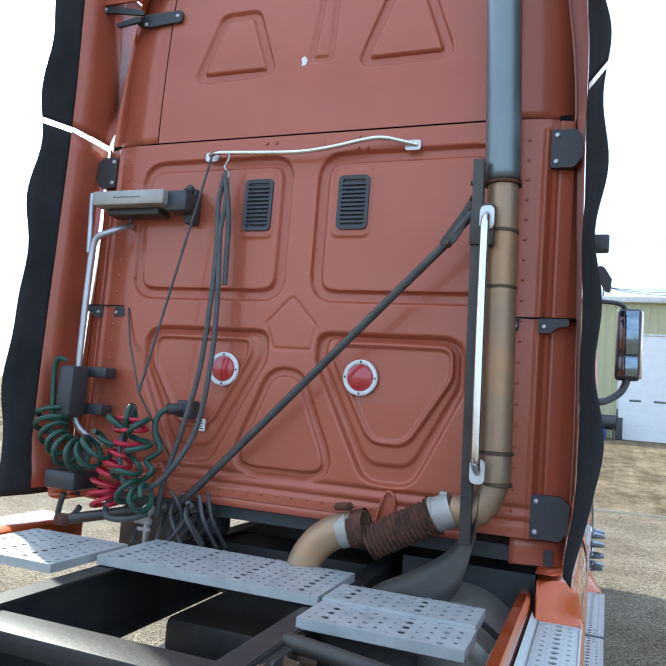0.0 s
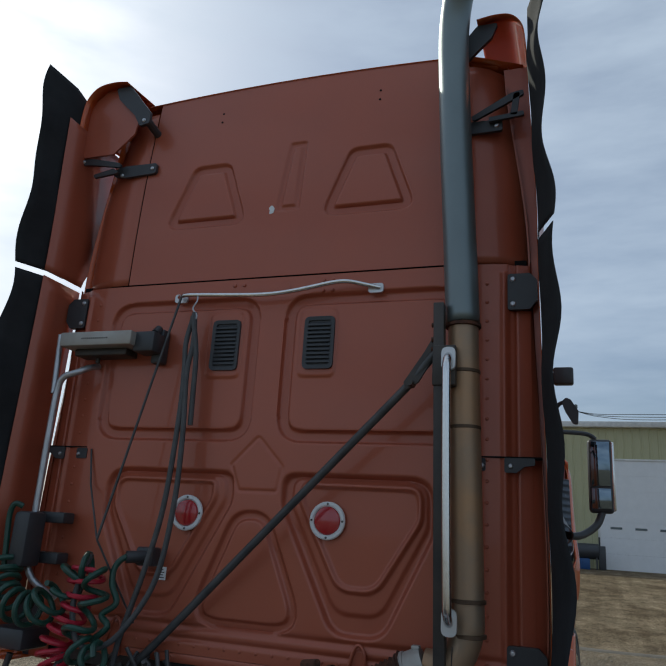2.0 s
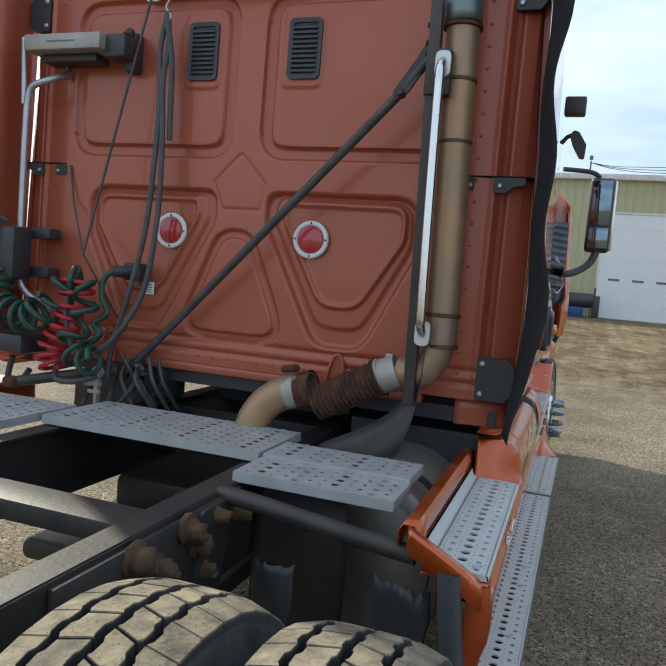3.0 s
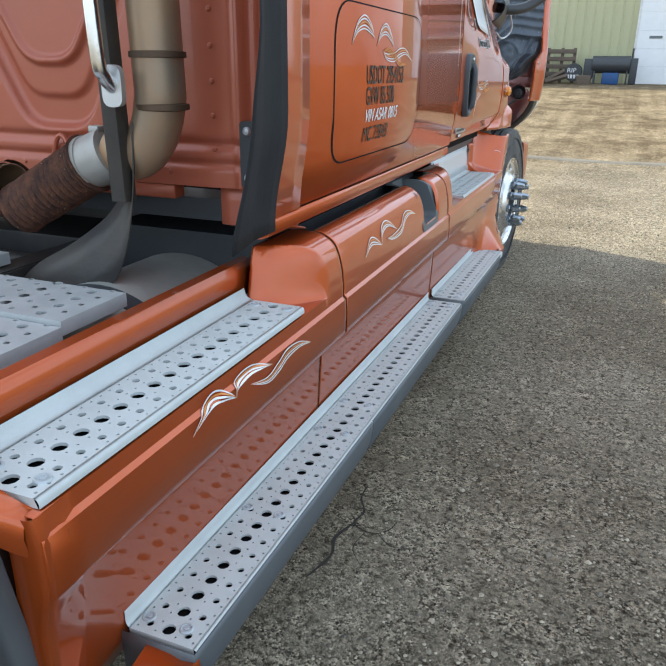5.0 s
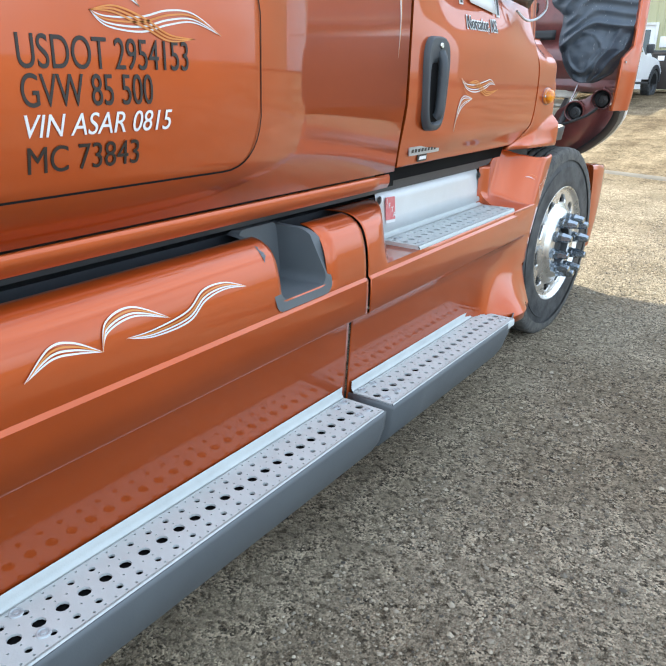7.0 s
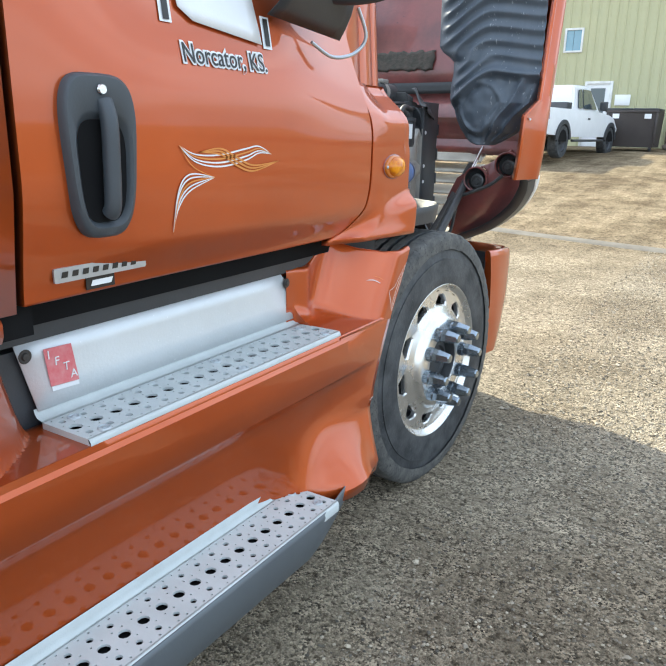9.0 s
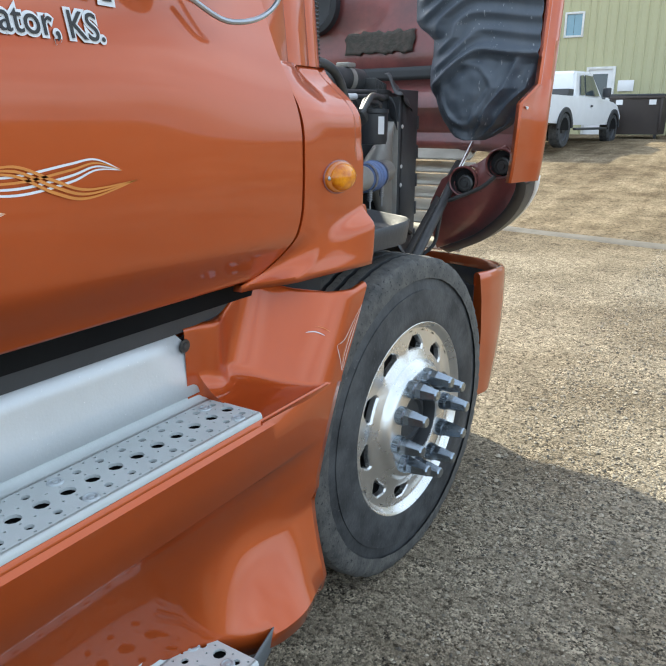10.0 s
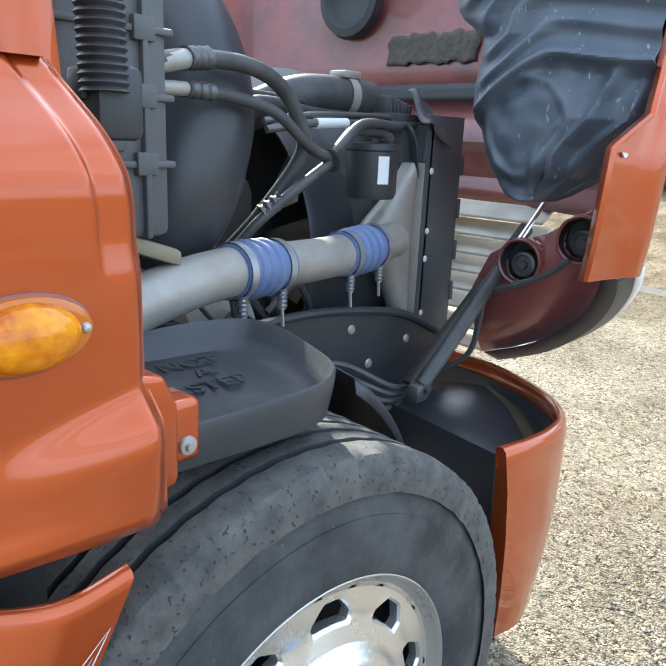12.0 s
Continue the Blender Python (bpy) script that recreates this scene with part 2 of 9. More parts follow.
def cyl(bm, a, b, r, r2=None, n=20, caps=True):
    a, b = Vector(a), Vector(b)
    d = b - a
    res = bmesh.ops.create_cone(bm, cap_ends=caps, segments=n, radius1=r, radius2=r if r2 is None else r2, depth=d.length)
    m = Matrix.Translation((a + b) / 2) @ d.to_track_quat("Z", "Y").to_matrix().to_4x4()
    bmesh.ops.transform(bm, matrix=m, verts=res["verts"])


def smooth_path(pts, n=8, closed=False):
    """Catmull-Rom points through the given ones."""
    p = [Vector(q) for q in pts]
    out = []
    for i in range(len(p) - 1):
        p0, p1, p2, p3 = p[max(i - 1, 0)], p[i], p[i + 1], p[min(i + 2, len(p) - 1)]
        for k in range(n):
            t = k / n
            out.append(0.5 * ((2 * p1) + (p2 - p0) * t + (2 * p0 - 5 * p1 + 4 * p2 - p3) * t * t + (3 * p1 - p0 - 3 * p2 + p3) * t ** 3))
    out.append(p[-1])
    return out


def tube(bm, pts, r, n=12, caps=True, radii=None):
    """A round tube along points; r is one radius, or radii a list of them."""
    p = [Vector(q) for q in pts]
    rings = []
    t0 = (p[1] - p[0]).normalized()
    up = Vector((0, 0, 1)) if abs(t0.z) < 0.9 else Vector((1, 0, 0))
    side = t0.cross(up).normalized()
    for i, q in enumerate(p):
        t = (p[min(i + 1, len(p) - 1)] - p[max(i - 1, 0)]).normalized()
        side = (side - t * side.dot(t)).normalized()
        nrm = t.cross(side)
        rr = radii[i] if radii else r
        rings.append([bm.verts.new(q + (side * math.cos(2 * math.pi * k / n) + nrm * math.sin(2 * math.pi * k / n)) * rr) for k in range(n)])
    for a, b in zip(rings, rings[1:]):
        for k in range(n):
            bm.faces.new((a[k], a[(k + 1) % n], b[(k + 1) % n], b[k]))
    if caps:
        bm.faces.new(rings[0][::-1])
        bm.faces.new(rings[-1])


def lathe(bm, prof, centre, axis="x", n=48, close=False):
    """Turns (radius, along) points about an axis through centre."""
    c = Vector(centre)
    rings = []
    for k in range(n):
        a = 2 * math.pi * k / n
        ring = []
        for r, h in prof:
            if axis == "x":
                v = Vector((h, r * math.cos(a), r * math.sin(a)))
            elif axis == "y":
                v = Vector((r * math.cos(a), h, r * math.sin(a)))
            else:
                v = Vector((r * math.cos(a), r * math.sin(a), h))
            ring.append(bm.verts.new(c + v))
        rings.append(ring)
    m = len(prof)
    for k in range(n):
        a, b = rings[k], rings[(k + 1) % n]
        for i in range(m if close else m - 1):
            j = (i + 1) % m
            bm.faces.new((a[i], a[j], b[j], b[i]))


def grid(bm, rows, keep=None):
    """Faces over rows of points of equal length."""
    vs = [[bm.verts.new(q) for q in row] for row in rows]
    for i in range(len(vs) - 1):
        for j in range(len(vs[0]) - 1):
            if keep is None or keep(i, j):
                bm.faces.new((vs[i][j], vs[i + 1][j], vs[i + 1][j + 1], vs[i][j + 1]))
    loose = [v for v in bm.verts if not v.link_faces]
    bmesh.ops.delete(bm, geom=loose, context="VERTS")


def thick(ob, t, offset=-1.0, cap=0.003):
    md = ob.modifiers.new("thickness", "SOLIDIFY")
    md.thickness, md.offset = min(t, cap), 0.0
    return ob


def lin(a, b, n):
    return [a + (b - a) * i / (n - 1) for i in range(n)]


def sstep(a, b, x):
    t = min(max((x - a) / (b - a), 0.0), 1.0)
    return t * t * (3 - 2 * t)


def prism(bm, poly, d, frame_m):
    """A flat outline (u, v) given depth d, laid by a matrix whose x and y are u and v."""
    f = [bm.verts.new(frame_m @ Vector((u, v, 0))) for u, v in poly]
    b = [bm.verts.new(frame_m @ Vector((u, v, d))) for u, v in poly]
    bm.faces.new(f[::-1])
    bm.faces.new(b)
    n = len(poly)
    for i in range(n):
        bm.faces.new((f[i], f[(i + 1) % n], b[(i + 1) % n], b[i]))


def round_poly(poly, r, n=5):
    """Rounds the corners of an outline."""
    out = []
    k = len(poly)
    for i in range(k):
        p0, p1, p2 = Vector(poly[i - 1]), Vector(poly[i]), Vector(poly[(i + 1) % k])
        a, b = (p0 - p1).normalized(), (p2 - p1).normalized()
        ang = a.angle(b)
        d = min(r / math.tan(ang / 2), (p0 - p1).length * 0.49, (p2 - p1).length * 0.49)
        s, e = p1 + a * d, p1 + b * d
        for j in range(n + 1):
            t = j / n
            out.append(tuple((1 - t) ** 2 * s + 2 * t * (1 - t) * p1 + t * t * e))
    return out


# side of the truck: u runs forward (y), v up (z), depth outwards (x)
def side_m(x):
    return Matrix(((0, 0, 1, x), (1, 0, 0, 0), (0, 1, 0, 0), (0, 0, 0, 1)))


# back of the truck: u runs to the right (x), v up (z), depth to the rear (-y)
def back_m(y):
    return Matrix(((1, 0, 0, 0), (0, 0, -1, y), (0, 1, 0, 0), (0, 0, 0, 1)))


def text_mesh(name, body, size, m, material, parent, extrude=0.0006, squeeze=1.0, shear=0.0, bold=0.0):
    cu = bpy.data.curves.new(name, "FONT")
    cu.body, cu.size, cu.extrude, cu.shear, cu.offset = body, size, extrude, shear, bold
    tmp = bpy.data.objects.new(name, cu)
    scene.collection.objects.link(tmp)
    dg = bpy.context.evaluated_depsgraph_get()
    me = bpy.data.meshes.new_from_object(tmp.evaluated_get(dg))
    bpy.data.objects.remove(tmp)
    me.transform(m @ Matrix.Diagonal((squeeze, 1, 1, 1)))
    me.materials.clear()
    me.materials.append(M[material])
    ob = new(name, me)
    ob.parent = parent
    return ob


# ---- ground: one sheet, level by the truck and rising gently to the building ----
def ground_z(x, y):
    z = 1.0 * sstep(5.0, 26.0, y)
    z += 0.012 * noise.noise(Vector((x * 0.5, y * 0.5, 0.3))) * sstep(1.5, 3.5, abs(x) + max(0, y - 4.5))
    rut = sstep(6, 9, y) * (1 - sstep(19, 22, y))
    z += 0.05 * rut * noise.noise(Vector((x * 0.35, y * 0.9, 1.7)))
    return z


def axis_steps(lo, hi, fine_lo, fine_hi, step):
    out, v = [], fine_lo
    while v <= fine_hi:
        out.append(v)
        v += step
    g, d = fine_hi, step
    while g < hi:
        d *= 1.35
        g += d
        out.append(min(g, hi))
    g, d = fine_lo, step
    while g > lo:
        d *= 1.35
        g -= d
        out.insert(0, max(g, lo))
    return out


def ground_material():
    m = bpy.data.materials.new("gravel_yard")
    m.use_nodes = True
    nt = m.node_tree
    L, N = nt.links.new, nt.nodes.new
    b = nt.nodes["Principled BSDF"]
    b.inputs["Roughness"].default_value = 0.9
    b.inputs["Specular IOR Level"].default_value = 0.1
    co = N("ShaderNodeTexCoord")

    def nz(scale, detail=5.0, rough=0.6):
        n = N("ShaderNodeTexNoise")
        n.inputs["Scale"].default_value, n.inputs["Detail"].default_value, n.inputs["Roughness"].default_value = scale, detail, rough
        L(co.outputs["Object"], n.inputs["Vector"])
        return n

    def ramp(src, p0, c0, p1, c1):
        r = N("ShaderNodeValToRGB")
        r.color_ramp.elements[0].position, r.color_ramp.elements[0].color = p0, (*c0, 1)
        r.color_ramp.elements[1].position, r.color_ramp.elements[1].color = p1, (*c1, 1)
        L(src, r.inputs["Fac"])
        return r.outputs["Color"]

    def mix(f, a, c, blend="MIX"):
        x = N("ShaderNodeMix")
        x.data_type, x.blend_type = "RGBA", blend
        L(f, x.inputs[0]) if not isinstance(f, float) else setattr(x.inputs[0], "default_value", f)
        L(a, x.inputs[6])
        L(c, x.inputs[7])
        return x.outputs[2]

    vor = N("ShaderNodeTexVoronoi")
    vor.inputs["Scale"].default_value = 150.0
    L(co.outputs["Object"], vor.inputs["Vector"])
    sep = N("ShaderNodeSeparateColor")
    L(vor.outputs["Color"], sep.inputs["Color"])
    stones = ramp(sep.outputs["Red"], 0.06, (0.040, 0.035, 0.028), 0.96, (0.76, 0.65, 0.48))
    fines = ramp(nz(60.0).outputs["Fac"], 0.3, (0.19, 0.163, 0.122), 0.7, (0.41, 0.35, 0.257))
    gravel = mix(ramp(nz(11.0).outputs["Fac"], 0.4, (0.2, 0.2, 0.2), 0.62, (0.95, 0.95, 0.95)), fines, stones)
    dirt = ramp(nz(2.2, 8.0).outputs["Fac"], 0.35, (0.27, 0.21, 0.13), 0.65, (0.50, 0.40, 0.265))
    where = nz(0.22, 4.0)
    sy = N("ShaderNodeSeparateXYZ")
    L(co.outputs["Object"], sy.inputs["Vector"])
    far = N("ShaderNodeMapRange")
    far.inputs["From Min"].default_value, far.inputs["From Max"].default_value = 7.0, 12.0
    L(sy.outputs["Y"], far.inputs["Value"])
    add = N("ShaderNodeMath")
    add.operation = "MULTIPLY_ADD"
    L(where.outputs["Fac"], add.inputs[0])
    add.inputs[1].default_value = 0.6
    L(far.outputs["Result"], add.inputs[2])
    dirtmask = ramp(add.outputs[0], 0.45, (0, 0, 0), 1.0, (0.92, 0.92, 0.92))
    clods = ramp(nz(16.0, 10.0, 0.75).outputs["Fac"], 0.38, (0.45, 0.43, 0.40), 0.58, (1, 1, 1))
    dirt = mix(0.85, dirt, clods, "MULTIPLY")
    turn = N("ShaderNodeMapping")
    turn.inputs["Rotation"].default_value, turn.inputs["Scale"].default_value = (0, 0, -0.45), (2.4, 0.13, 1)
    L(co.outputs["Object"], turn.inputs["Vector"])
    ruts = nz(1.3, 4.0)
    L(turn.outputs["Vector"], ruts.inputs["Vector"])
    dirt = mix(0.7, dirt, ramp(ruts.outputs["Fac"], 0.40, (0.62, 0.58, 0.53), 0.58, (1, 1, 1)), "MULTIPLY")
    base = mix(dirtmask, gravel, dirt)
    stain = ramp(nz(0.9, 6.0).outputs["Fac"], 0.36, (0.62, 0.6, 0.58), 0.6, (1, 1, 1))
    base = mix(0.8, base, stain, "MULTIPLY")
    # shade of small hollows between the clods painted into the colour, and pale worn crumbs
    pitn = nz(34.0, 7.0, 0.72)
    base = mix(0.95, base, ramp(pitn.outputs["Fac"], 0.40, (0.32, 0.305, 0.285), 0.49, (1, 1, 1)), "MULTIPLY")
    blot = ramp(nz(0.55, 7.0, 0.65).outputs["Fac"], 0.40, (0.70, 0.67, 0.63), 0.56, (1, 1, 1))
    base = mix(0.8, base, blot, "MULTIPLY")
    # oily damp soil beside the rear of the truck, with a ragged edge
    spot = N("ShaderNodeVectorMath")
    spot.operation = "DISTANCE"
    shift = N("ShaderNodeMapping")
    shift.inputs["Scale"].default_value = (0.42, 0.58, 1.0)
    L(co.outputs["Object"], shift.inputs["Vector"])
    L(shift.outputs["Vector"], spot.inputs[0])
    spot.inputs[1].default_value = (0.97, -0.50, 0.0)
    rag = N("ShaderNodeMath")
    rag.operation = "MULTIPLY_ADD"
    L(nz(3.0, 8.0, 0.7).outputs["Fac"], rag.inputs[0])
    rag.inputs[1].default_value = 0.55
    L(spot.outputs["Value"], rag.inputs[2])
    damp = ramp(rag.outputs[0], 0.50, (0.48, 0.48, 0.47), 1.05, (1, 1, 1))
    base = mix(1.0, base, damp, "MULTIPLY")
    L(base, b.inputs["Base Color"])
    bp = N("ShaderNodeBump")
    bp.inputs["Distance"].default_value = 0.014
    hm = N("ShaderNodeMath")
    hm.operation = "MULTIPLY_ADD"
    L(vor.outputs["Distance"], hm.inputs[0])
    hm.inputs[1].default_value = -0.7
    L(pitn.outputs["Fac"], hm.inputs[2])
    L(hm.outputs[0], bp.inputs["Height"])
    L(bp.outputs["Normal"], b.inputs["Normal"])
    return m


M["ground"] = ground_material()
xs = axis_steps(-900, 900, -3.0, 5.0, 0.09)
ys = axis_steps(-900, 1500, -2.0, 13.0, 0.09)
bm = bm_new()
grid(bm, [[(x, y, ground_z(x, y)) for x in xs] for y in ys])
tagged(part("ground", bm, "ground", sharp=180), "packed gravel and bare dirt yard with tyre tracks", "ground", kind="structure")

# ---- the truck ----
truck = empty("semi_truck", "copper-orange sleeper semi truck with its hood tilted open on the gravel", "truck")

# - back wall of the sleeper, pressed with channels -
def poly_sdf(X, Z, poly, r):
    """Signed distance to an outline with rounded corners, negative inside."""
    px = np.array([p[0] for p in poly])
    pz = np.array([p[1] for p in poly])
    d = np.full(X.shape, 1e9)
    s = np.ones(X.shape)
    n = len(poly)
    cx, cz = px.mean(), pz.mean()
    qx = px + np.sign(cx - px) * r * (np.abs(cx - px) > 0.01)
    qz = pz + np.sign(cz - pz) * r * (np.abs(cz - pz) > 0.01)
    for i in range(n):
        j = (i + 1) % n
        ex, ez = qx[j] - qx[i], qz[j] - qz[i]
        wx, wz = X - qx[i], Z - qz[i]
        t = np.clip((wx * ex + wz * ez) / (ex * ex + ez * ez + 1e-12), 0, 1)
        d = np.minimum(d, (wx - ex * t) ** 2 + (wz - ez * t) ** 2)
        c1, c2, c3 = Z >= qz[i], Z < qz[j], ex * wz > ez * wx
        flip = (c1 & c2 & c3) | (~c1 & ~c2 & ~c3)
        s = np.where(flip, -s, s)
    return s * np.sqrt(d) - r


def smooth_np(a, b, x):
    t = np.clip((x - a) / (b - a), 0, 1)
    return t * t * (3 - 2 * t)


def channel(sd, depth, width):
    """A pressed channel just inside an outline."""
    return depth * smooth_np(0.0, -0.012, sd) * (1 - smooth_np(-width, -width - 0.012, sd))


def mirrored(poly):
    return [(-x, z) for x, z in poly][::-1]


def body_x(z):
    """How far the cab's side stands out at a height."""
    return 1.222 - 0.03 * sstep(1.30, 1.04, z) - 0.045 * sstep(1.5, 2.9, z) - 0.10 * sstep(2.8, 3.9, z)


UP_R = [(0.06, 1.998), (0.90, 1.998), (0.90, 2.695), (0.06, 2.695)]
LO_R = [(0.112, 1.73), (0.372, 1.228), (0.592, 1.228), (0.790, 1.64), (0.790, 1.874), (0.112, 1.874)]
PAN_R = [(0.195, 1.745), (0.385, 1.395), (0.560, 1.395), (0.742, 1.69), (0.742, 1.840), (0.195, 1.840)]
BEAD_R = [(0.155, 1.735), (0.378, 1.308), (0.578, 1.308), (0.766, 1.665), (0.766, 1.858), (0.155, 1.858)]
MID = [(-0.30, 1.21), (0.28, 1.21), (0.065, 1.705), (-0.105, 1.705)]
TRI_R = [(0.19, 3.085), (0.675, 3.085), (0.54, 3.455), (0.325, 3.455)]
SLOT = [(-0.045, 3.135), (0.09, 3.135), (0.10, 3.53), (0.0, 3.53)]
HOUSE = [(-0.15, 1.90), (-0.015, 2.04), (0.12, 1.90), (0.10, 1.775), (-0.10, 1.775)]
VENTPAD = [(0.14, 2.29), (0.33, 2.29), (0.33, 2.62), (0.14, 2.62)]


def wall_panel(x0, x1, z0, z1, step=0.0058, crown=0.0):
    nx, nz_ = int((x1 - x0) / step) + 1, int((z1 - z0) / step) + 1
    X, Z = np.meshgrid(np.linspace(x0, x1, nx), np.linspace(z0, z1, nz_))
    D = np.zeros(X.shape)

    def dist(poly, r):
        return poly_sdf(X, Z, round_poly(poly, r, 6), 0.0)

    for p in (UP_R, mirrored(UP_R)):
        D += channel(dist(p, 0.13), 0.024, 0.05)
    for outer, pan, bead in ((LO_R, PAN_R, BEAD_R), (mirrored(LO_R), mirrored(PAN_R), mirrored(BEAD_R))):
        D += 0.029 * smooth_np(0.0, -0.022, dist(outer, 0.12))
        D -= 0.011 * smooth_np(0.0, -0.020, dist(bead, 0.11))
        D -= channel(dist(pan, 0.12), 0.013, 0.020) + 0.003 * smooth_np(0.0, -0.02, dist(pan, 0.10))
    D += channel(dist(MID, 0.12), 0.018, 0.035)
    D += channel(dist(HOUSE, 0.025), 0.005, 0.01)
    for p in (TRI_R, mirrored(TRI_R)):
        D += channel(dist(p, 0.065), 0.020, 0.045)
    D += channel(dist(SLOT, 0.02), 0.01, 0.025)
    for p in (VENTPAD, mirrored(VENTPAD)):
        D -= 0.007 * smooth_np(0.0, -0.015, dist(p, 0.04))
    D += 0.01 * np.exp(-((Z - 1.21) / 0.012) ** 2) + 0.008 * np.exp(-((Z - 1.16) / 0.01) ** 2)
    D += -0.012 * np.exp(-((np.abs(X) - 1.06) / 0.012) ** 2) * (Z < 2.75) + 0.008 * smooth_np(1.075, 1.085, np.abs(X))
    D += 0.006 * np.exp(-((np.abs(X) - 1.105) / 0.004) ** 2)
    # the upper part leans forward and the sides roll away
    Y = D + 0.05 * np.clip(Z - 2.8, 0, 9) ** 2 + 0.9 * np.clip(np.abs(X) - 0.93, 0, 9) ** 2
    bm = bm_new()
    Z = Z + crown * (1 - (X / 0.83) ** 2) * smooth_np(3.5, 3.9, Z)
    grid(bm, [[(X[i, j], Y[i, j], Z[i, j]) for j in range(nx)] for i in range(nz_)])
    return bm


part("back_wall", wall_panel(-1.17, 1.17, 1.10, 2.785), "paint_dull", truck, "pressed dusty copper back wall", sharp=60)
part("roof_back_panel", wall_panel(-0.83, 0.83, 2.793, 3.905, crown=0.03), "paint_dull", truck, "upper back panel with pressed triangles", sharp=60)
# near-black sheets added behind the wall, in place of shade in its gaps
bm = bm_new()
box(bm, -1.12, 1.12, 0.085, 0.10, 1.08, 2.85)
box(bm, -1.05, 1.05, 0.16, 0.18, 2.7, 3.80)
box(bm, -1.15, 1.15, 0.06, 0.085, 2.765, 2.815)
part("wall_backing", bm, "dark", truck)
for sx in (-1, 1):
    bm = bm_new()
    grid(bm, [[(sx * (1.165 + (body_x(z) - 0.004 - 1.165) * k), 0.050 + 0.026 * k, z) for k in (0, 0.4, 0.8, 1)] for z in lin(1.06, 2.80, 12)])
    part("corner_return", bm, "paint_dull", truck)
for sx in (-1, 1):
    bm = bm_new()
    a = [(sx * x, y) for x, y in ((0.836, 0.0), (0.95, 0.01), (1.05, 0.03), (1.13, 0.08), (1.19, 0.16), (1.215, 0.3))]
    rows = []
    for k in range(24):
        z = 2.793 + (3.84 - 2.793) * k / 23
        ins = 0.10 * sstep(3.2, 3.86, z)
        rows.append([(x - sx * ins * (abs(x) - 0.836) / 0.38, y + 0.05 * max(0, z - 2.8) ** 2, z - 0.12 * max(0, (abs(x) - 0.95)) * sstep(3.6, 3.84, z)) for x, y in a])
    grid(bm, rows)
    thick(part("roof_corner", bm, "paint_dull", truck), 0.015, 1.0)
bm = bm_new()
rows = []
for k in range(15):
    y = 0.055 + (1.9 - 0.055) * k / 14
    rows.append([(x, y, 3.88 + 0.05 * (1 - (x / 1.2) ** 2) - 0.16 * max(0, abs(x) - 0.9) * 2 - 0.25 * sstep(0.6, 1.9, y)) for x in [(-1.15 + 2.3 * j / 18) for j in range(19)]])
grid(bm, rows)
thick(part("roof", bm, "paint", truck), 0.02, 1.0)

# - sleeper sides, lower sill, hatch -
def side_sheet(y0, y1, z0, z1, sx, ny=2, nz_=26, xoff=0.0):
    bm = bm_new()
    rows = []
    for i in range(nz_ + 1):
        z = z0 + (z1 - z0) * i / nz_
        rows.append([(sx * (body_x(z) + xoff), y0 + (y1 - y0) * j / ny, z) for j in range(ny + 1)])
    grid(bm, rows)
    return bm


def ext_x(z, sx):
    """How far the side extender stands out; the far one splays a little at its top."""
    return 1.224 - 0.03 * sstep(1.30, 1.04, z) - 0.02 * sstep(1.5, 2.9, z) - 0.03 * sstep(2.9, 3.8, z) + (0.05 * sstep(2.9, 3.8, z) if sx < 0 else 0.0)


for sx in (-1, 1):
    thick(part("sleeper_side", side_sheet(0.085, 1.85, 1.055, 3.83, sx), "paint", truck), 0.02, -1.0)
    for z0, z1 in ((1.05, 2.80), (2.83, 3.72)):
        bm = bm_new()
        grid(bm, [[(sx * ext_x(z, sx), y, z) for y in (-0.20 if sx < 0 else -0.09, -0.07, -0.04, 0.02, 0.079 + (0.16 * sstep(2.8, 3.15, z) if sx < 0 else 0.0))] for z in lin(z0, z1, 24)])
        thick(part("side_extender", bm, "paint" if sx > 0 else "paint_dull", truck, "copper side extender panel behind the cab"), 0.003)
    if sx > 0:
        # near-black strip gives the seam its shade by colour
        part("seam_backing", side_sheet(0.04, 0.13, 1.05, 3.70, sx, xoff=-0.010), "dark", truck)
        bm = bm_new()
        grid(bm, [[(body_x(z) - 0.02 + (ext_x(z, sx) - body_x(z) + 0.016) * k, 0.070, z) for k in (0, 0.5, 1)] for z in lin(1.06, 3.80, 24)])
        part("extender_return", bm, "paint_dull", truck)
    bm = bm_new()
    prof = [(1.190, 1.049), (1.194, 1.040), (1.193, 1.020), (1.186, 1.006), (1.165, 0.998), (1.10, 0.997)]
    grid(bm, [[(sx * x, y, z) for x, z in prof] for y in (-0.09, 0.5, 1.0, 1.5, 1.72, 1.82)])
    thick(part("sill", bm, "paint", truck), 0.006)

hatch_out = round_poly([(0.245, 1.135), (1.135, 1.135), (1.135, 1.575), (0.245, 1.575)], 0.12, 8)
inner = round_poly([(0.255, 1.1395), (1.1315, 1.1395), (1.1315, 1.5715), (0.255, 1.5715)], 0.116, 8)
hatch = part("hatch_gap", bm_new(), "dark", truck)
bm = bm_new()
ov = [bm.verts.new((body_x(v) + 0.0032, u, v)) for u, v in hatch_out]
iv = [bm.verts.new((body_x(v) + 0.0032, u, v)) for u, v in inner]
for i in range(len(ov)):
    j = (i + 1) % len(ov)
    bm.faces.new((ov[i], ov[j], iv[j], iv[i]))
bm.to_mesh(hatch.data)
bm.free()

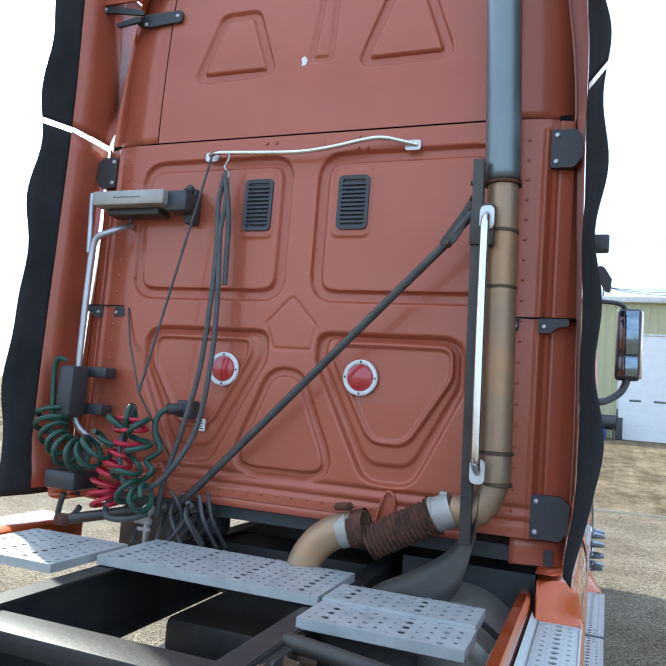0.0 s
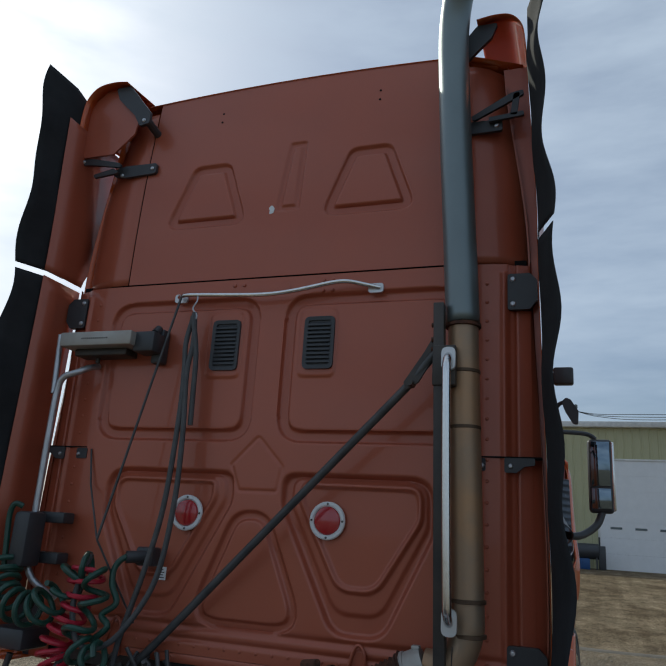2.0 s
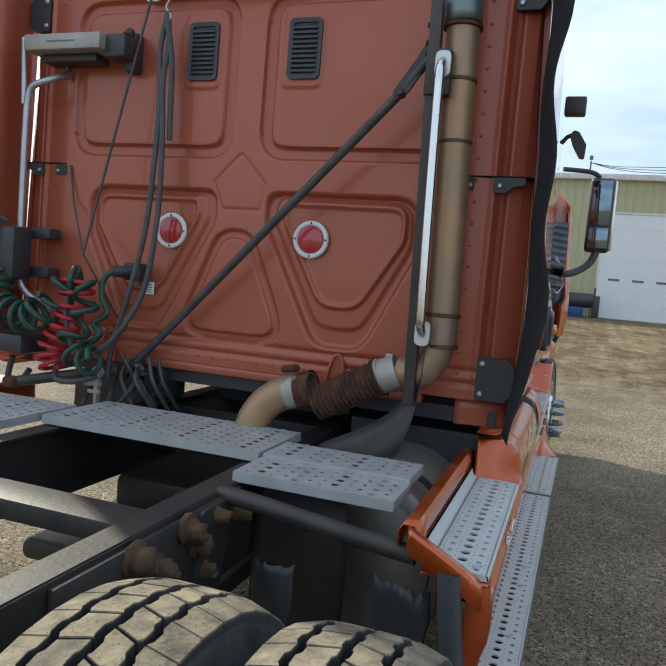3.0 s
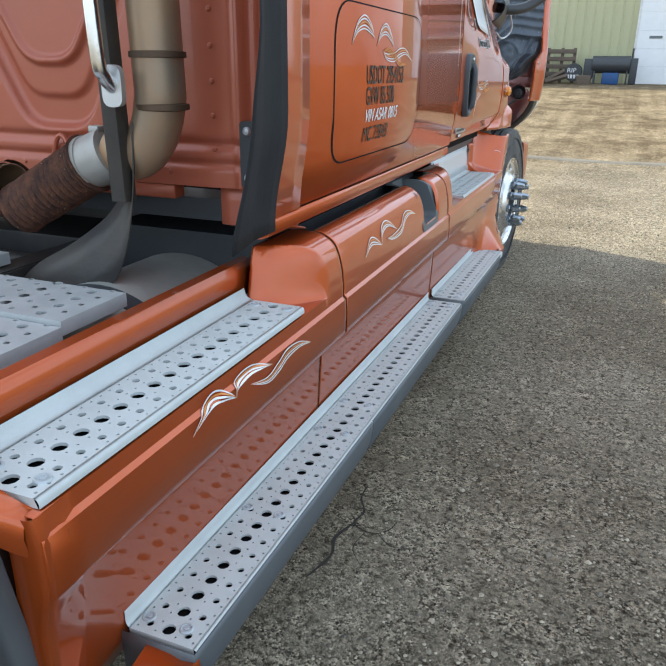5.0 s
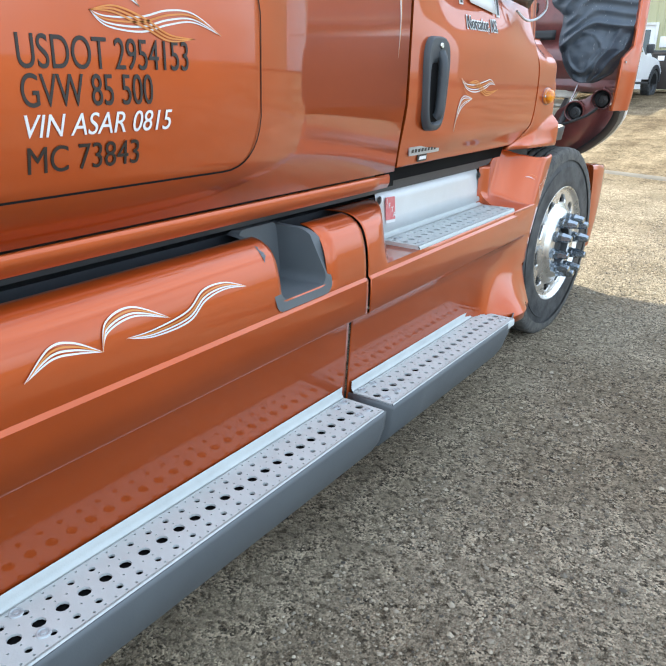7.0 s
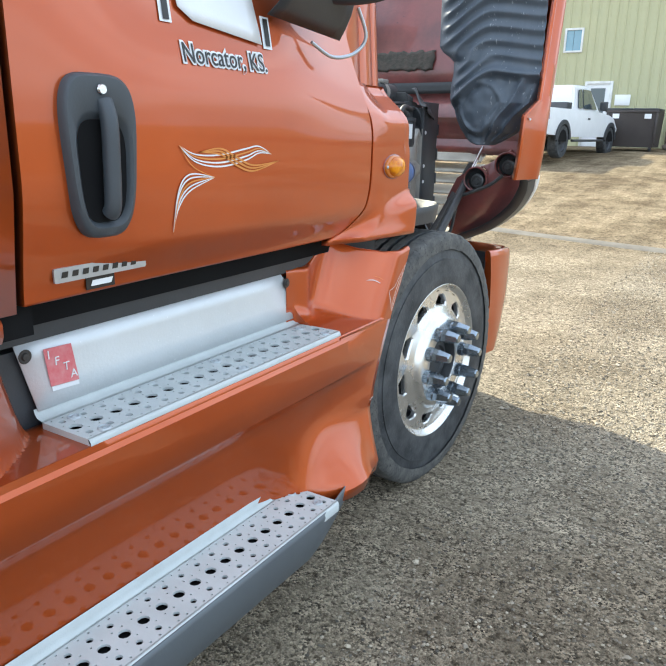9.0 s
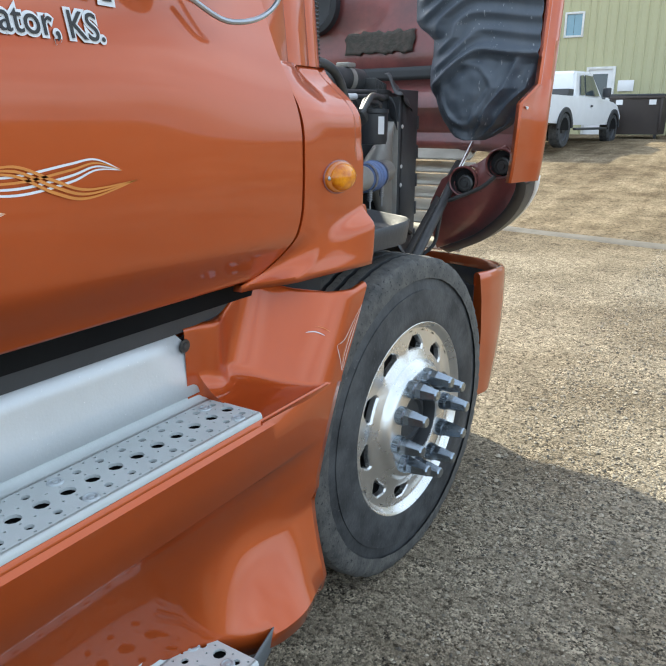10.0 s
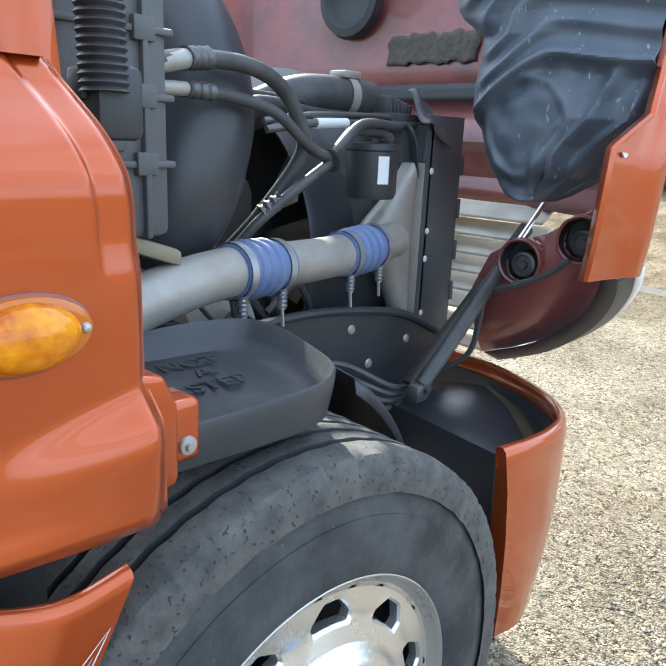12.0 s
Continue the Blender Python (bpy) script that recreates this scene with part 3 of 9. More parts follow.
# - cab door -
def door_front(z):
    """The curved front edge of the door."""
    q = min(max((z - 1.06) / 0.16, 0.0), 1.0)
    y = 2.885 + 0.178 * math.sqrt(max(0.0, 1 - (1 - q) ** 2))
    return y - 0.035 * sstep(1.36, 1.56, z) - 0.03 * sstep(1.5, 2.0, z)


def door_x(y, z):
    x = 1.222 + 0.012 * sstep(1.05, 1.3, z) - 0.10 * sstep(1.42, 1.9, z)
    x += -0.035 * sstep(1.16, 1.06, z)
    x -= 0.03 * sstep(2.6, 3.06, y) * sstep(1.35, 1.6, z)
    r = body_x(z)
    return r + (x - r) * sstep(1.86, 2.25, y)


bm = bm_new()
rows = []
for i in range(61):
    z = 1.065 + (2.0 - 1.065) * (i / 60) ** 1.3
    y1 = door_front(z)
    row = [(door_x(1.868 + (y1 - 1.868) * j / 32, z), 1.868 + (y1 - 1.868) * j / 32, z) for j in range(33)]
    row += [(row[-1][0] - 0.006, y1 + 0.004, z), (row[-1][0] - 0.022, y1 + 0.005, z)]
    rows.append([(row[0][0] - 0.02, 1.866, z)] + row)
grid(bm, rows)
door = thick(part("door", bm, "paint", truck, "copper cab door"), 0.02, -1.0)
# added near-black filler that makes the gaps round the door read as shaded
bm = bm_new()
box(bm, 1.0, 1.11, 1.84, 3.05, 1.0, 2.0)
box(bm, 1.0, 1.165, 1.835, 1.90, 1.0, 2.3)
part("door_jamb", bm, "dark", truck)

# - cowl panel ahead of the door, with its amber lamp -
def cowl_rear(z):
    return door_front(z) + 0.008


def cowl_front(z):
    """The front edge: upright, curling back over the shoulder."""
    return float(np.interp(z, [1.04, 1.17, 1.30, 1.38, 1.42, 1.46, 1.49, 1.52], [3.352, 3.352, 3.352, 3.350, 3.345, 3.338, 3.328, 3.31]))


def cowl_x(y, z, k):
    """The cowl's outer face; k runs from the door edge to the front edge."""
    base = door_x(min(y, 3.05), z) + 0.003
    x = base + (1.236 - base) * sstep(0.0, 0.35, k)
    x -= 0.085 * sstep(1.39, 1.52, z) ** 1.3 * (0.2 + 0.8 * sstep(0.0, 0.5, k))
    low = sstep(1.145 + 0.052 * k, 1.110 + 0.030 * k, z) * sstep(0.25, 1.0, k)
    x += 0.038 * low
    x -= 0.022 * sstep(0.90, 1.0, k) ** 2
    x -= 0.006 * sstep(0.0, 0.010, y - cowl_front(z) + 0.062) * sstep(1.315, 1.335, z)
    return x


bm = bm_new()
rows = []
for z in lin(1.045, 1.14, 8) + lin(1.15, 1.21, 9) + lin(1.225, 1.38, 9) + lin(1.39, 1.52, 12):
    a, b = cowl_rear(z), cowl_front(z)
    row = [(cowl_x(a, z, 0) - 0.02, a - 0.001, z)]
    for j in range(65):
        k = 1 - (1 - j / 64) ** 1.2
        y = a + (b - a) * k
        row.append((cowl_x(y, z, k), y, z))
    row.append((cowl_x(b, z, 1) - 0.05, b - 0.004, z))
    rows.append(row)
grid(bm, rows)
cowl = thick(part("cowl_panel", bm, "paint", truck, sharp=40), 0.003)
# shelf on top of the cowl and the two pillar strips behind it
bm = bm_new()
grid(bm, [[(x, y, 1.520 + 0.012 * sstep(1.10, 1.02, x)) for x in (1.155, 1.13, 1.09, 1.03)] for y in lin(2.94, 3.292, 8)])
part("cowl_ledge", bm, "paint", cowl)
for y0, y1, x in ((2.95, 3.144, 1.152), (3.146, 3.262, 1.130), (3.264, 3.335, 1.112)):
    bm = bm_new()
    rows = []
    for z in lin(1.49, 2.3, 12):
        lean = 0.04 * (z - 1.52)
        rows.append([(xx - 0.06 * (z - 1.52), yy - lean, z) for xx, yy in ((x - 0.04, y0), (x - 0.006, y0 + 0.003), (x, y0 + 0.014), (x + 0.003, (y0 + y1) / 2), (x, y1 - 0.014), (x - 0.006, y1 - 0.003), (x - 0.04, y1))])
    grid(bm, rows)
    part("pillar_strip", bm, "paint", truck, sharp=50)
# added near-black filler in place of the shade behind the strips
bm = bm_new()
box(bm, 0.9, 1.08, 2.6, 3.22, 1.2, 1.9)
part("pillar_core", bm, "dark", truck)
# the rest of the cab's shell
for sx in (-1, 1):
    bm = bm_new()
    grid(bm, [[(sx * (1.205 - 0.05 * k * k - 0.02 * (y - 1.86)), y, 2.0 + 1.25 * k) for k in lin(0, 1, 6)] for y in lin(1.86, 2.85, 6)])
    if sx < 0:
        grid(bm, [[(-1.2, y, z) for z in (0.98, 1.5, 2.0)] for y in lin(1.86, 3.2, 4)])
    part("upper_cab_side", bm, "paint", truck)
bm = bm_new()
grid(bm, [[(1.085 * u, y, 3.84 + 0.085 * (1 - abs(u) ** 3) - 0.20 * sstep(1.1, 1.9, y)) for u in lin(-1, 1, 21)] for y in lin(0.10, 1.90, 10)])
thick(part("sleeper_roof", bm, "paint", truck), 0.003)
bm = bm_new()
grid(bm, [[(x, 1.88 + 0.85 * k, 3.66 - 0.50 * k * k) for x in lin(-1.1, 1.1, 9)] for k in lin(0, 1, 6)])
part("cab_roof", bm, "paint", truck)
bm = bm_new()
grid(bm, [[(x, 2.73 + 0.50 * k - 0.12 * (x / 1.1) ** 2, 3.16 - 1.52 * k) for x in lin(-1.08, 1.02, 9)] for k in lin(0, 1, 6)])
part("windscreen", bm, "glass", truck, "dark windscreen")
bm = bm_new()
grid(bm, [[(x, 3.23, z) for x in lin(-1.15, 0.98, 5)] for z in (0.9, 1.3, 1.66)])
part("firewall", bm, "black", truck)

# - side skirts: the profile (x, z) that runs along the truck -
SK_TOP = [(1.10, 0.955), (1.15, 0.957), (1.19, 0.953), (1.215, 0.943), (1.237, 0.925), (1.252, 0.895), (1.263, 0.85), (1.268, 0.80)]
SK_LOW = [(1.2690, 0.770), (1.2780, 0.7615), (1.2790, 0.72), (1.2785, 0.658), (1.2760, 0.652), (1.2660, 0.645), (1.2560, 0.635), (1.2500, 0.61), (1.2465, 0.58), (1.2430, 0.55), (1.2405, 0.525), (1.2375, 0.50), (1.2350, 0.475), (1.2320, 0.45), (1.2295, 0.425), (1.2265, 0.40), (1.2245, 0.38), (1.2225, 0.36), (1.2195, 0.33), (1.2165, 0.30)]
SK = [(q.x, q.y) for q in smooth_path([(x, z, 0) for x, z in SK_TOP], 4)] + SK_LOW
LOW = len(SK) - len(SK_LOW)


def skirt(name, ys, f, keep=None, label=""):
    bm = bm_new()
    grid(bm, [[f(x, y, z, j) for j, (x, z) in enumerate(SK)] for y in ys], keep)
    return thick(part(name, bm, "paint", truck, label, sharp=36), 0.003)


def side_run(x):
    """How far across the shelf a point lies, 0 at the inner wall and 1 at the outer face."""
    return min(max((x - 1.10) / 0.168, 0.0), 1.0)


def recess(y, z):
    """How much deeper the lower panel lies behind the long running step."""
    back = float(np.interp(y, [-0.8, 0.4, 1.55, 2.5], [0.040, 0.034, 0.020, 0.0]))
    return (back + 0.07 * max(0.0, z - 0.36) * (1 - sstep(2.40, 2.70, y))) * sstep(0.655, 0.62, z)


def sk_rear(x, y, z, j):
    """Notched for the upper step, with a raised shoulder at its front end."""
    if j < LOW:
        a = -0.065 + 0.15 * side_run(x) ** 1.6
        up = sstep(a, a + 0.055, y)
        z = 0.80 + (z - 0.80) * up
    return (x - recess(y, z) * sstep(-0.98, -0.80, y), y, z)


skirt("rear_skirt", lin(-1.0, -0.10, 12) + lin(-0.08, 0.16, 40) + [0.175, 0.19, 0.211, 0.219], sk_rear)


def mid_keep(i, j):
    y = MID_Y[i]
    return SK[j][0] > 1.168 and not (1.145 <= y < 1.36 and j < LOW - 1)


MID_Y = [0.231, 0.239] + lin(0.27, 1.10, 8) + [1.14, 1.15, 1.25, 1.35, 1.36, 1.42, 1.5, 1.53, 1.556, 1.568]
skirt("middle_skirt", MID_Y, lambda x, y, z, j: (x - recess(y, z), y, z), mid_keep)


def edge_y(z):
    """The skirt's front edge, cut round the wheel."""
    return float(np.interp(z, [0.2, 0.30, 0.34, 0.40, 0.48, 0.56, 0.62, 0.68, 0.78, 0.88, 0.99], [2.90, 2.985, 3.003, 3.020, 3.042, 3.072, 3.096, 3.122, 3.172, 3.235, 3.295]))


def sk_front(x, y, z, j):
    if j < LOW:
        b = 1.90 - 0.19 * side_run(x) ** 1.5
        up = sstep(b, b - 0.06, y)
        z = 0.785 + (z - 0.785) * up
        if y > 2.60:
            y = 2.60 + (y - 2.60) * (edge_y(0.785) - 2.60) / (3.00 - 2.60)
        return (x, y, z)
    x -= recess(y, z)
    x += (1.272 - x) * (sstep(2.70, 3.02, y) if z > 0.5 else 0.6 * sstep(2.70, 3.02, y))
    x += 0.122 * sstep(2.52, 2.80, y) * min(max((0.55 - z) / 0.20, 0.0), 1.1) ** 1.4 * (1 - 0.38 * sstep(2.80, 3.0, y) ** 1.5)
    e = edge_y(z)
    if y > 2.60:
        y = 2.60 + (y - 2.60) * (e - 2.60) / (3.00 - 2.60)
    return (x, y, z)


def front_keep(i, j):
    return not (1.965 <= FR_Y[i] and j < LOW - 1)


FR_Y = [1.584, 1.592] + lin(1.61, 1.68, 4) + lin(1.69, 1.93, 40) + [1.95, 1.965] + lin(2.05, 2.55, 6) + lin(2.60, 3.0, 26)
skirt("front_skirt", FR_Y, sk_front, front_keep)

# fairing ahead of the entry step: a hollow corner that sweeps out to the wheel's edge
def fairing_x(y, z):
    """From the inner wall behind the step out to the skirt's face, over a filleted floor."""
    a = 2.895 + 0.50 * (z - 0.80)
    lat = sstep(a, a + 0.245, y)
    dz = 0.080 * (1 - sstep(2.90, 3.10, y)) + 0.004
    q = min(max((z - 0.781) / dz, 0.0), 1.0)
    floor_ = 1 - math.sqrt(q * (2 - q))
    k = 1 - (1 - lat) * (1 - floor_)
    lobe = 0.016 * math.exp(-((y - 2.890) / 0.030) ** 2) * sstep(0.80, 0.87, z)
    return 1.103 + 0.170 * k + lobe * (1 - k)


bm = bm_new()
rows = []
for i in range(34):
    w = (i / 33) ** 1.7
    row = []
    for j in range(57):
        u = j / 56
        zt = float(np.interp(u, [0, 0.16, 0.24, 0.32, 0.42, 0.52, 0.62, 0.75, 0.9, 1.0], [0.966, 0.962, 0.966, 0.995, 1.028, 1.022, 1.0, 0.986, 0.984, 0.992]))
        z = 0.781 + (zt - 0.781) * w
        ya = 2.846 - 0.045 * sstep(0.82, 0.96, z)
        y = ya + (edge_y(z) - ya) * u
        row.append((fairing_x(y, z), y, z))
    rows.append(row)
rows.insert(0, [(1.2680 + 0.0042 * sstep(2.88, 3.02, y), y, 0.7675) for x, y, z in rows[0]])
rim = rows[-1]
for dx, dz_ in ((-0.003, 0.006), (-0.009, 0.010), (-0.016, 0.010), (-0.022, 0.005), (-0.024, -0.004), (-0.022, -0.04)):
    rows.append([(x + dx, y, z + dz_) for x, y, z in rim])
grid(bm, rows)
back_edge = [r[0] for r in rows[1:34]]
grid(bm, [back_edge, [(x, y, 0.772) for x, y, z in back_edge]])
part("entry_fairing", bm, "paint", truck, sharp=60)
bm = bm_new()
edge = [(1.273, edge_y(z), z) for z in lin(0.985, 0.30, 30)]
grid(bm, [[(x, y, z), (x - 0.003, y + 0.003, z), (x - 0.010, y + 0.004, z), (x - 0.024, y + 0.001, z)] for x, y, z in edge])
part("skirt_return", bm, "paint", truck, sharp=50)
# dark backing of the joints
for y in (0.225, 1.576):
    bm = bm_new()
    box(bm, 1.0, 1.213, y - 0.04, y + 0.04, 0.60, 0.93)
    box(bm, 1.0, 1.165, y - 0.04, y + 0.04, 0.22, 0.60)
    part("joint_backing", bm, "dark", truck)
bm = bm_new()
rows = []
for y in lin(2.86, 3.25, 8):
    rows.append([(1.06 + 0.10 * sstep(2.9, 3.25, y), y, z) for z in lin(0.78, 1.12, 4)])
grid(bm, rows)
part("fairing_liner", bm, "rubber", truck, "dark liner behind the fairing")

# grab pocket in the middle skirt
bm = bm_new()
poly = round_poly([(1.13, 0.772), (1.385, 0.772), (1.355, 0.958), (1.10, 0.958)], 0.035)
inn = round_poly([(1.158, 0.80), (1.357, 0.80), (1.33, 0.963), (1.128, 0.963)], 0.03)
n = len(poly)


def sk_x(z):
    return float(np.interp(z, [q[1] for q in SK[::-1]], [q[0] for q in SK[::-1]]))


o1 = [bm.verts.new((sk_x(min(v, 0.955)) + 0.004, u, v)) for u, v in poly]
o2 = [bm.verts.new((sk_x(min(v, 0.955)) + 0.001, u, v)) for u, v in inn]
o3 = [bm.verts.new((1.12, u * 0.8 + 0.2 * 1.26, v)) for u, v in inn]
for i in range(n):
    j = (i + 1) % n
    bm.faces.new((o1[i], o1[j], o2[j], o2[i]))
    bm.faces.new((o2[i], o2[j], o3[j], o3[i]))
bm.faces.new(o3)
part("grab_pocket", bm, "grey", truck, "grey plastic grab pocket")

# dark chassis core behind the skirts
bm = bm_new()
box(bm, 0.55, 1.088, 0.1, 2.85, 0.55, 0.95)
box(bm, 0.5, 1.10, 0.3, 2.95, 0.965, 1.02)
part("chassis_shadow_box", bm, "black", truck)


# - perforated treads -
def perforated(bm, y0, y1, x0, strips, z, t=0.006, seg=10):
    """A plate with real holes; strips are (width, pitch, radius, shift) across x."""
    x = x0
    for w, p, r, sh in strips:
        if r <= 0:
            a = [bm.verts.new(q) for q in ((x, y0, z), (x + w, y0, z), (x + w, y1, z), (x, y1, z))]
            bm.faces.new(a)
            x += w
            continue
        cnt = max(1, int(round((y1 - y0) / p)))
        p = (y1 - y0) / cnt
        for k in range(cnt):
            cy, cx = y0 + p * (k + 0.5) + (sh * p * 0.45 if r < p * 0.25 else 0), x + w / 2
            ring, sq, low = [], [], []
            for s in range(seg):
                a = 2 * math.pi * (s + 0.5) / seg
                c, q = math.cos(a), math.sin(a)
                f = min(w / 2 / max(abs(c), 1e-6), 1e9)
                ty0, ty1 = y0 + p * k - cy, y0 + p * (k + 1) - cy
                g = (ty1 if q > 0 else ty0) / q if abs(q) > 1e-6 else 1e9
                f = min(f, abs(g))
                sq.append(bm.verts.new((cx + c * f, cy + q * f, z)))
                ring.append(bm.verts.new((cx + c * r, cy + q * r, z)))
                low.append(bm.verts.new((cx + c * r, cy + q * r, z - t)))
            for s in range(seg):
                u = (s + 1) % seg
                bm.faces.new((sq[s], sq[u], ring[u], ring[s]))
                bm.faces.new((ring[s], ring[u], low[u], low[s]))
            for cxs, cys in ((1, 1), (1, -1), (-1, 1), (-1, -1)):
                corner = (cx + cxs * w / 2, (y0 + p * (k + 1)) if cys > 0 else (y0 + p * k))
                near = sorted(range(seg), key=lambda s: (sq[s].co.x - corner[0]) ** 2 + (sq[s].co.y - corner[1]) ** 2)[:2]
                v = bm.verts.new((*corner, z))
                try:
                    bm.faces.new((sq[near[0]], v, sq[near[1]]))
                except ValueError:
                    pass
        x += w
    return x


TREAD = [(0.005, 0.03, 0.0, 0), (0.012, 0.02625, 0.0029, 0), (0.028, 0.0525, 0.0080, 0), (0.0140, 0.02625, 0.0025, 0), (0.033, 0.0525, 0.0142, 0), (0.0140, 0.02625, 0.0025, 0), (0.028, 0.0525, 0.0080, 0), (0.010, 0.02625, 0.0029, 0), (0.004, 0.03, 0.0, 0)]


def step(name, y0, y1, x0, z, label, back=0.045, apron=0.03, bolts=(), fit=1.0, material="alu_tread", skew=(0.0, 0.0)):
    strips = [(a * fit, b, c, d) for a, b, c, d in TREAD]
    w = sum(s[0] for s in strips)
    bm = bm_new()
    perforated(bm, y0, y1, x0, strips, z)
    # broad raised inner flange, rolled outer nose and end returns
    if back == 0.036:
        prof = [(x0 - 0.011, z + back - 0.002), (x0 - 0.0085, z + back), (x0 - 0.007, z + back - 0.002), (x0 - 0.008, z + back * 0.5), (x0 - 0.007, z + 0.010), (x0 - 0.004, z + 0.003), (x0, z)]
    else:
        prof = [(x0 - 0.025, z + back), (x0 - 0.022, z + back * 0.55), (x0 - 0.016, z + back * 0.22), (x0 - 0.008, z + 0.003), (x0, z)]
    grid(bm, [[(x, y, zz) for x, zz in prof] for y in (y0, y1)])
    prof = [(x0 + w, z), (x0 + w + 0.005, z - 0.002), (x0 + w + 0.008, z - 0.008), (x0 + w + 0.008, z - apron)]
    grid(bm, [[(x, y, zz) for x, zz in prof] for y in (y0, y1)])
    for y in (y0, y1):
        bm.faces.new([bm.verts.new(q) for q in ((x0, y, z), (x0 + w, y, z), (x0 + w + 0.006, y, z - apron), (x0, y, z - apron))])
    bmesh.ops.remove_doubles(bm, verts=bm.verts, dist=0.0002)
    ob = part(name, bm, material, truck, label, sharp=50)
    for by, bx in bolts:
        bm = bm_new()
        lathe(bm, [(0.0, 0.004), (0.005, 0.0035), (0.006, 0.001), (0.009, 0.0008), (0.0105, 0.0035), (0.0135, 0.003), (0.015, 0.0)], (bx, by, z), "z", 16)
        part("bolt", bm, "tread_grey", ob)
    # near-black box seen through the holes, in place of the shade below
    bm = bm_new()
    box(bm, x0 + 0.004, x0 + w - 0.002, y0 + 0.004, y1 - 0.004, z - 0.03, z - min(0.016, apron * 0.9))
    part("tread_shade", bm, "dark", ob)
    for piece in [ob] + list(ob.children):
        for v in piece.data.vertices:
            v.co.x += skew[0] + (skew[1] - skew[0]) * (v.co.y - y0) / (y1 - y0)
    return ob


xr = 1.236
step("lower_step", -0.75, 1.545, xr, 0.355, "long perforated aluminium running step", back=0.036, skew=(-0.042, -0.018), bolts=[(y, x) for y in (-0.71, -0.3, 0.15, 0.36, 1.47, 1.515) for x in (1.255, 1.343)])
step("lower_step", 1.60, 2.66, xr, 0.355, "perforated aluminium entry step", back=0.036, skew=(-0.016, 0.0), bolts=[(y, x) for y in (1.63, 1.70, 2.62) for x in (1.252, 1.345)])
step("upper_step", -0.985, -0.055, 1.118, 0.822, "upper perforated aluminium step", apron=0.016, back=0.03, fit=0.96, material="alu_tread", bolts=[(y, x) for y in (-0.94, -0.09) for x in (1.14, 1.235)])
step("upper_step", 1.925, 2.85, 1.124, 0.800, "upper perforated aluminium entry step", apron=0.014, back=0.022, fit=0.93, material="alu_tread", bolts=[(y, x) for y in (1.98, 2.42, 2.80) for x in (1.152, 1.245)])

# aluminium kick plate above the upper entry step
bm = bm_new()
rows = [[(1.102 - 0.006 * k, y, 0.83 + (0.965 - 0.83) * k) for k in (-0.1, 0.3, 0.7, 1.0)] for y in lin(1.93, 2.915, 8)]
rows = [[(x, y - 0.10 * (z - 0.83) / 0.135 * ((y - 1.9) / 0.96) - 0.03 * (z - 0.83) / 0.135, z) for x, y, z in r] for r in rows]
grid(bm, rows)
kick = thick(part("kick_plate", bm, "kick", truck, "scuffed aluminium kick plate"), 0.004)

# grey valance under the steps
def valance(y0, y1, tip, dx0=0.0, dx1=0.0):
    prof = [(1.392, 0.352), (1.393, 0.335), (1.388, 0.29), (1.372, 0.235), (1.345, 0.19), (1.30, 0.17), (1.23, 0.165)]
    bm = bm_new()
    rows = []
    for y in lin(y0, y1 - 0.2, 5) + lin(y1 - 0.18, y1, 10):
        dx = dx0 + (dx1 - dx0) * (y - y0) / (y1 - y0)
        k = ((y - y1 + 0.12) / 0.12) ** 1.5 if tip and y > y1 - 0.12 else 0
        rows.append([(x + dx - (0.095 + 0.02 * (0.352 - z)) * k, y + (0.26 * k if tip else 0), 0.352 - 0.02 * k - (0.352 - z) * (1 - 0.45 * k)) for x, z in prof])
    grid(bm, rows)
    bm.faces.new([bm.verts.new(q) for q in [(x + dx0, y0, z) for x, z in prof] + [(1.18, y0, 0.352)]])
    return thick(part("valance", bm, "grey", truck, "grey plastic valance"), 0.006)


valance(-0.76, 0.26, False, -0.042, -0.031)
valance(0.27, 1.55, False, -0.031, -0.018)
valance(1.595, 2.70, True, -0.016, 0.0)

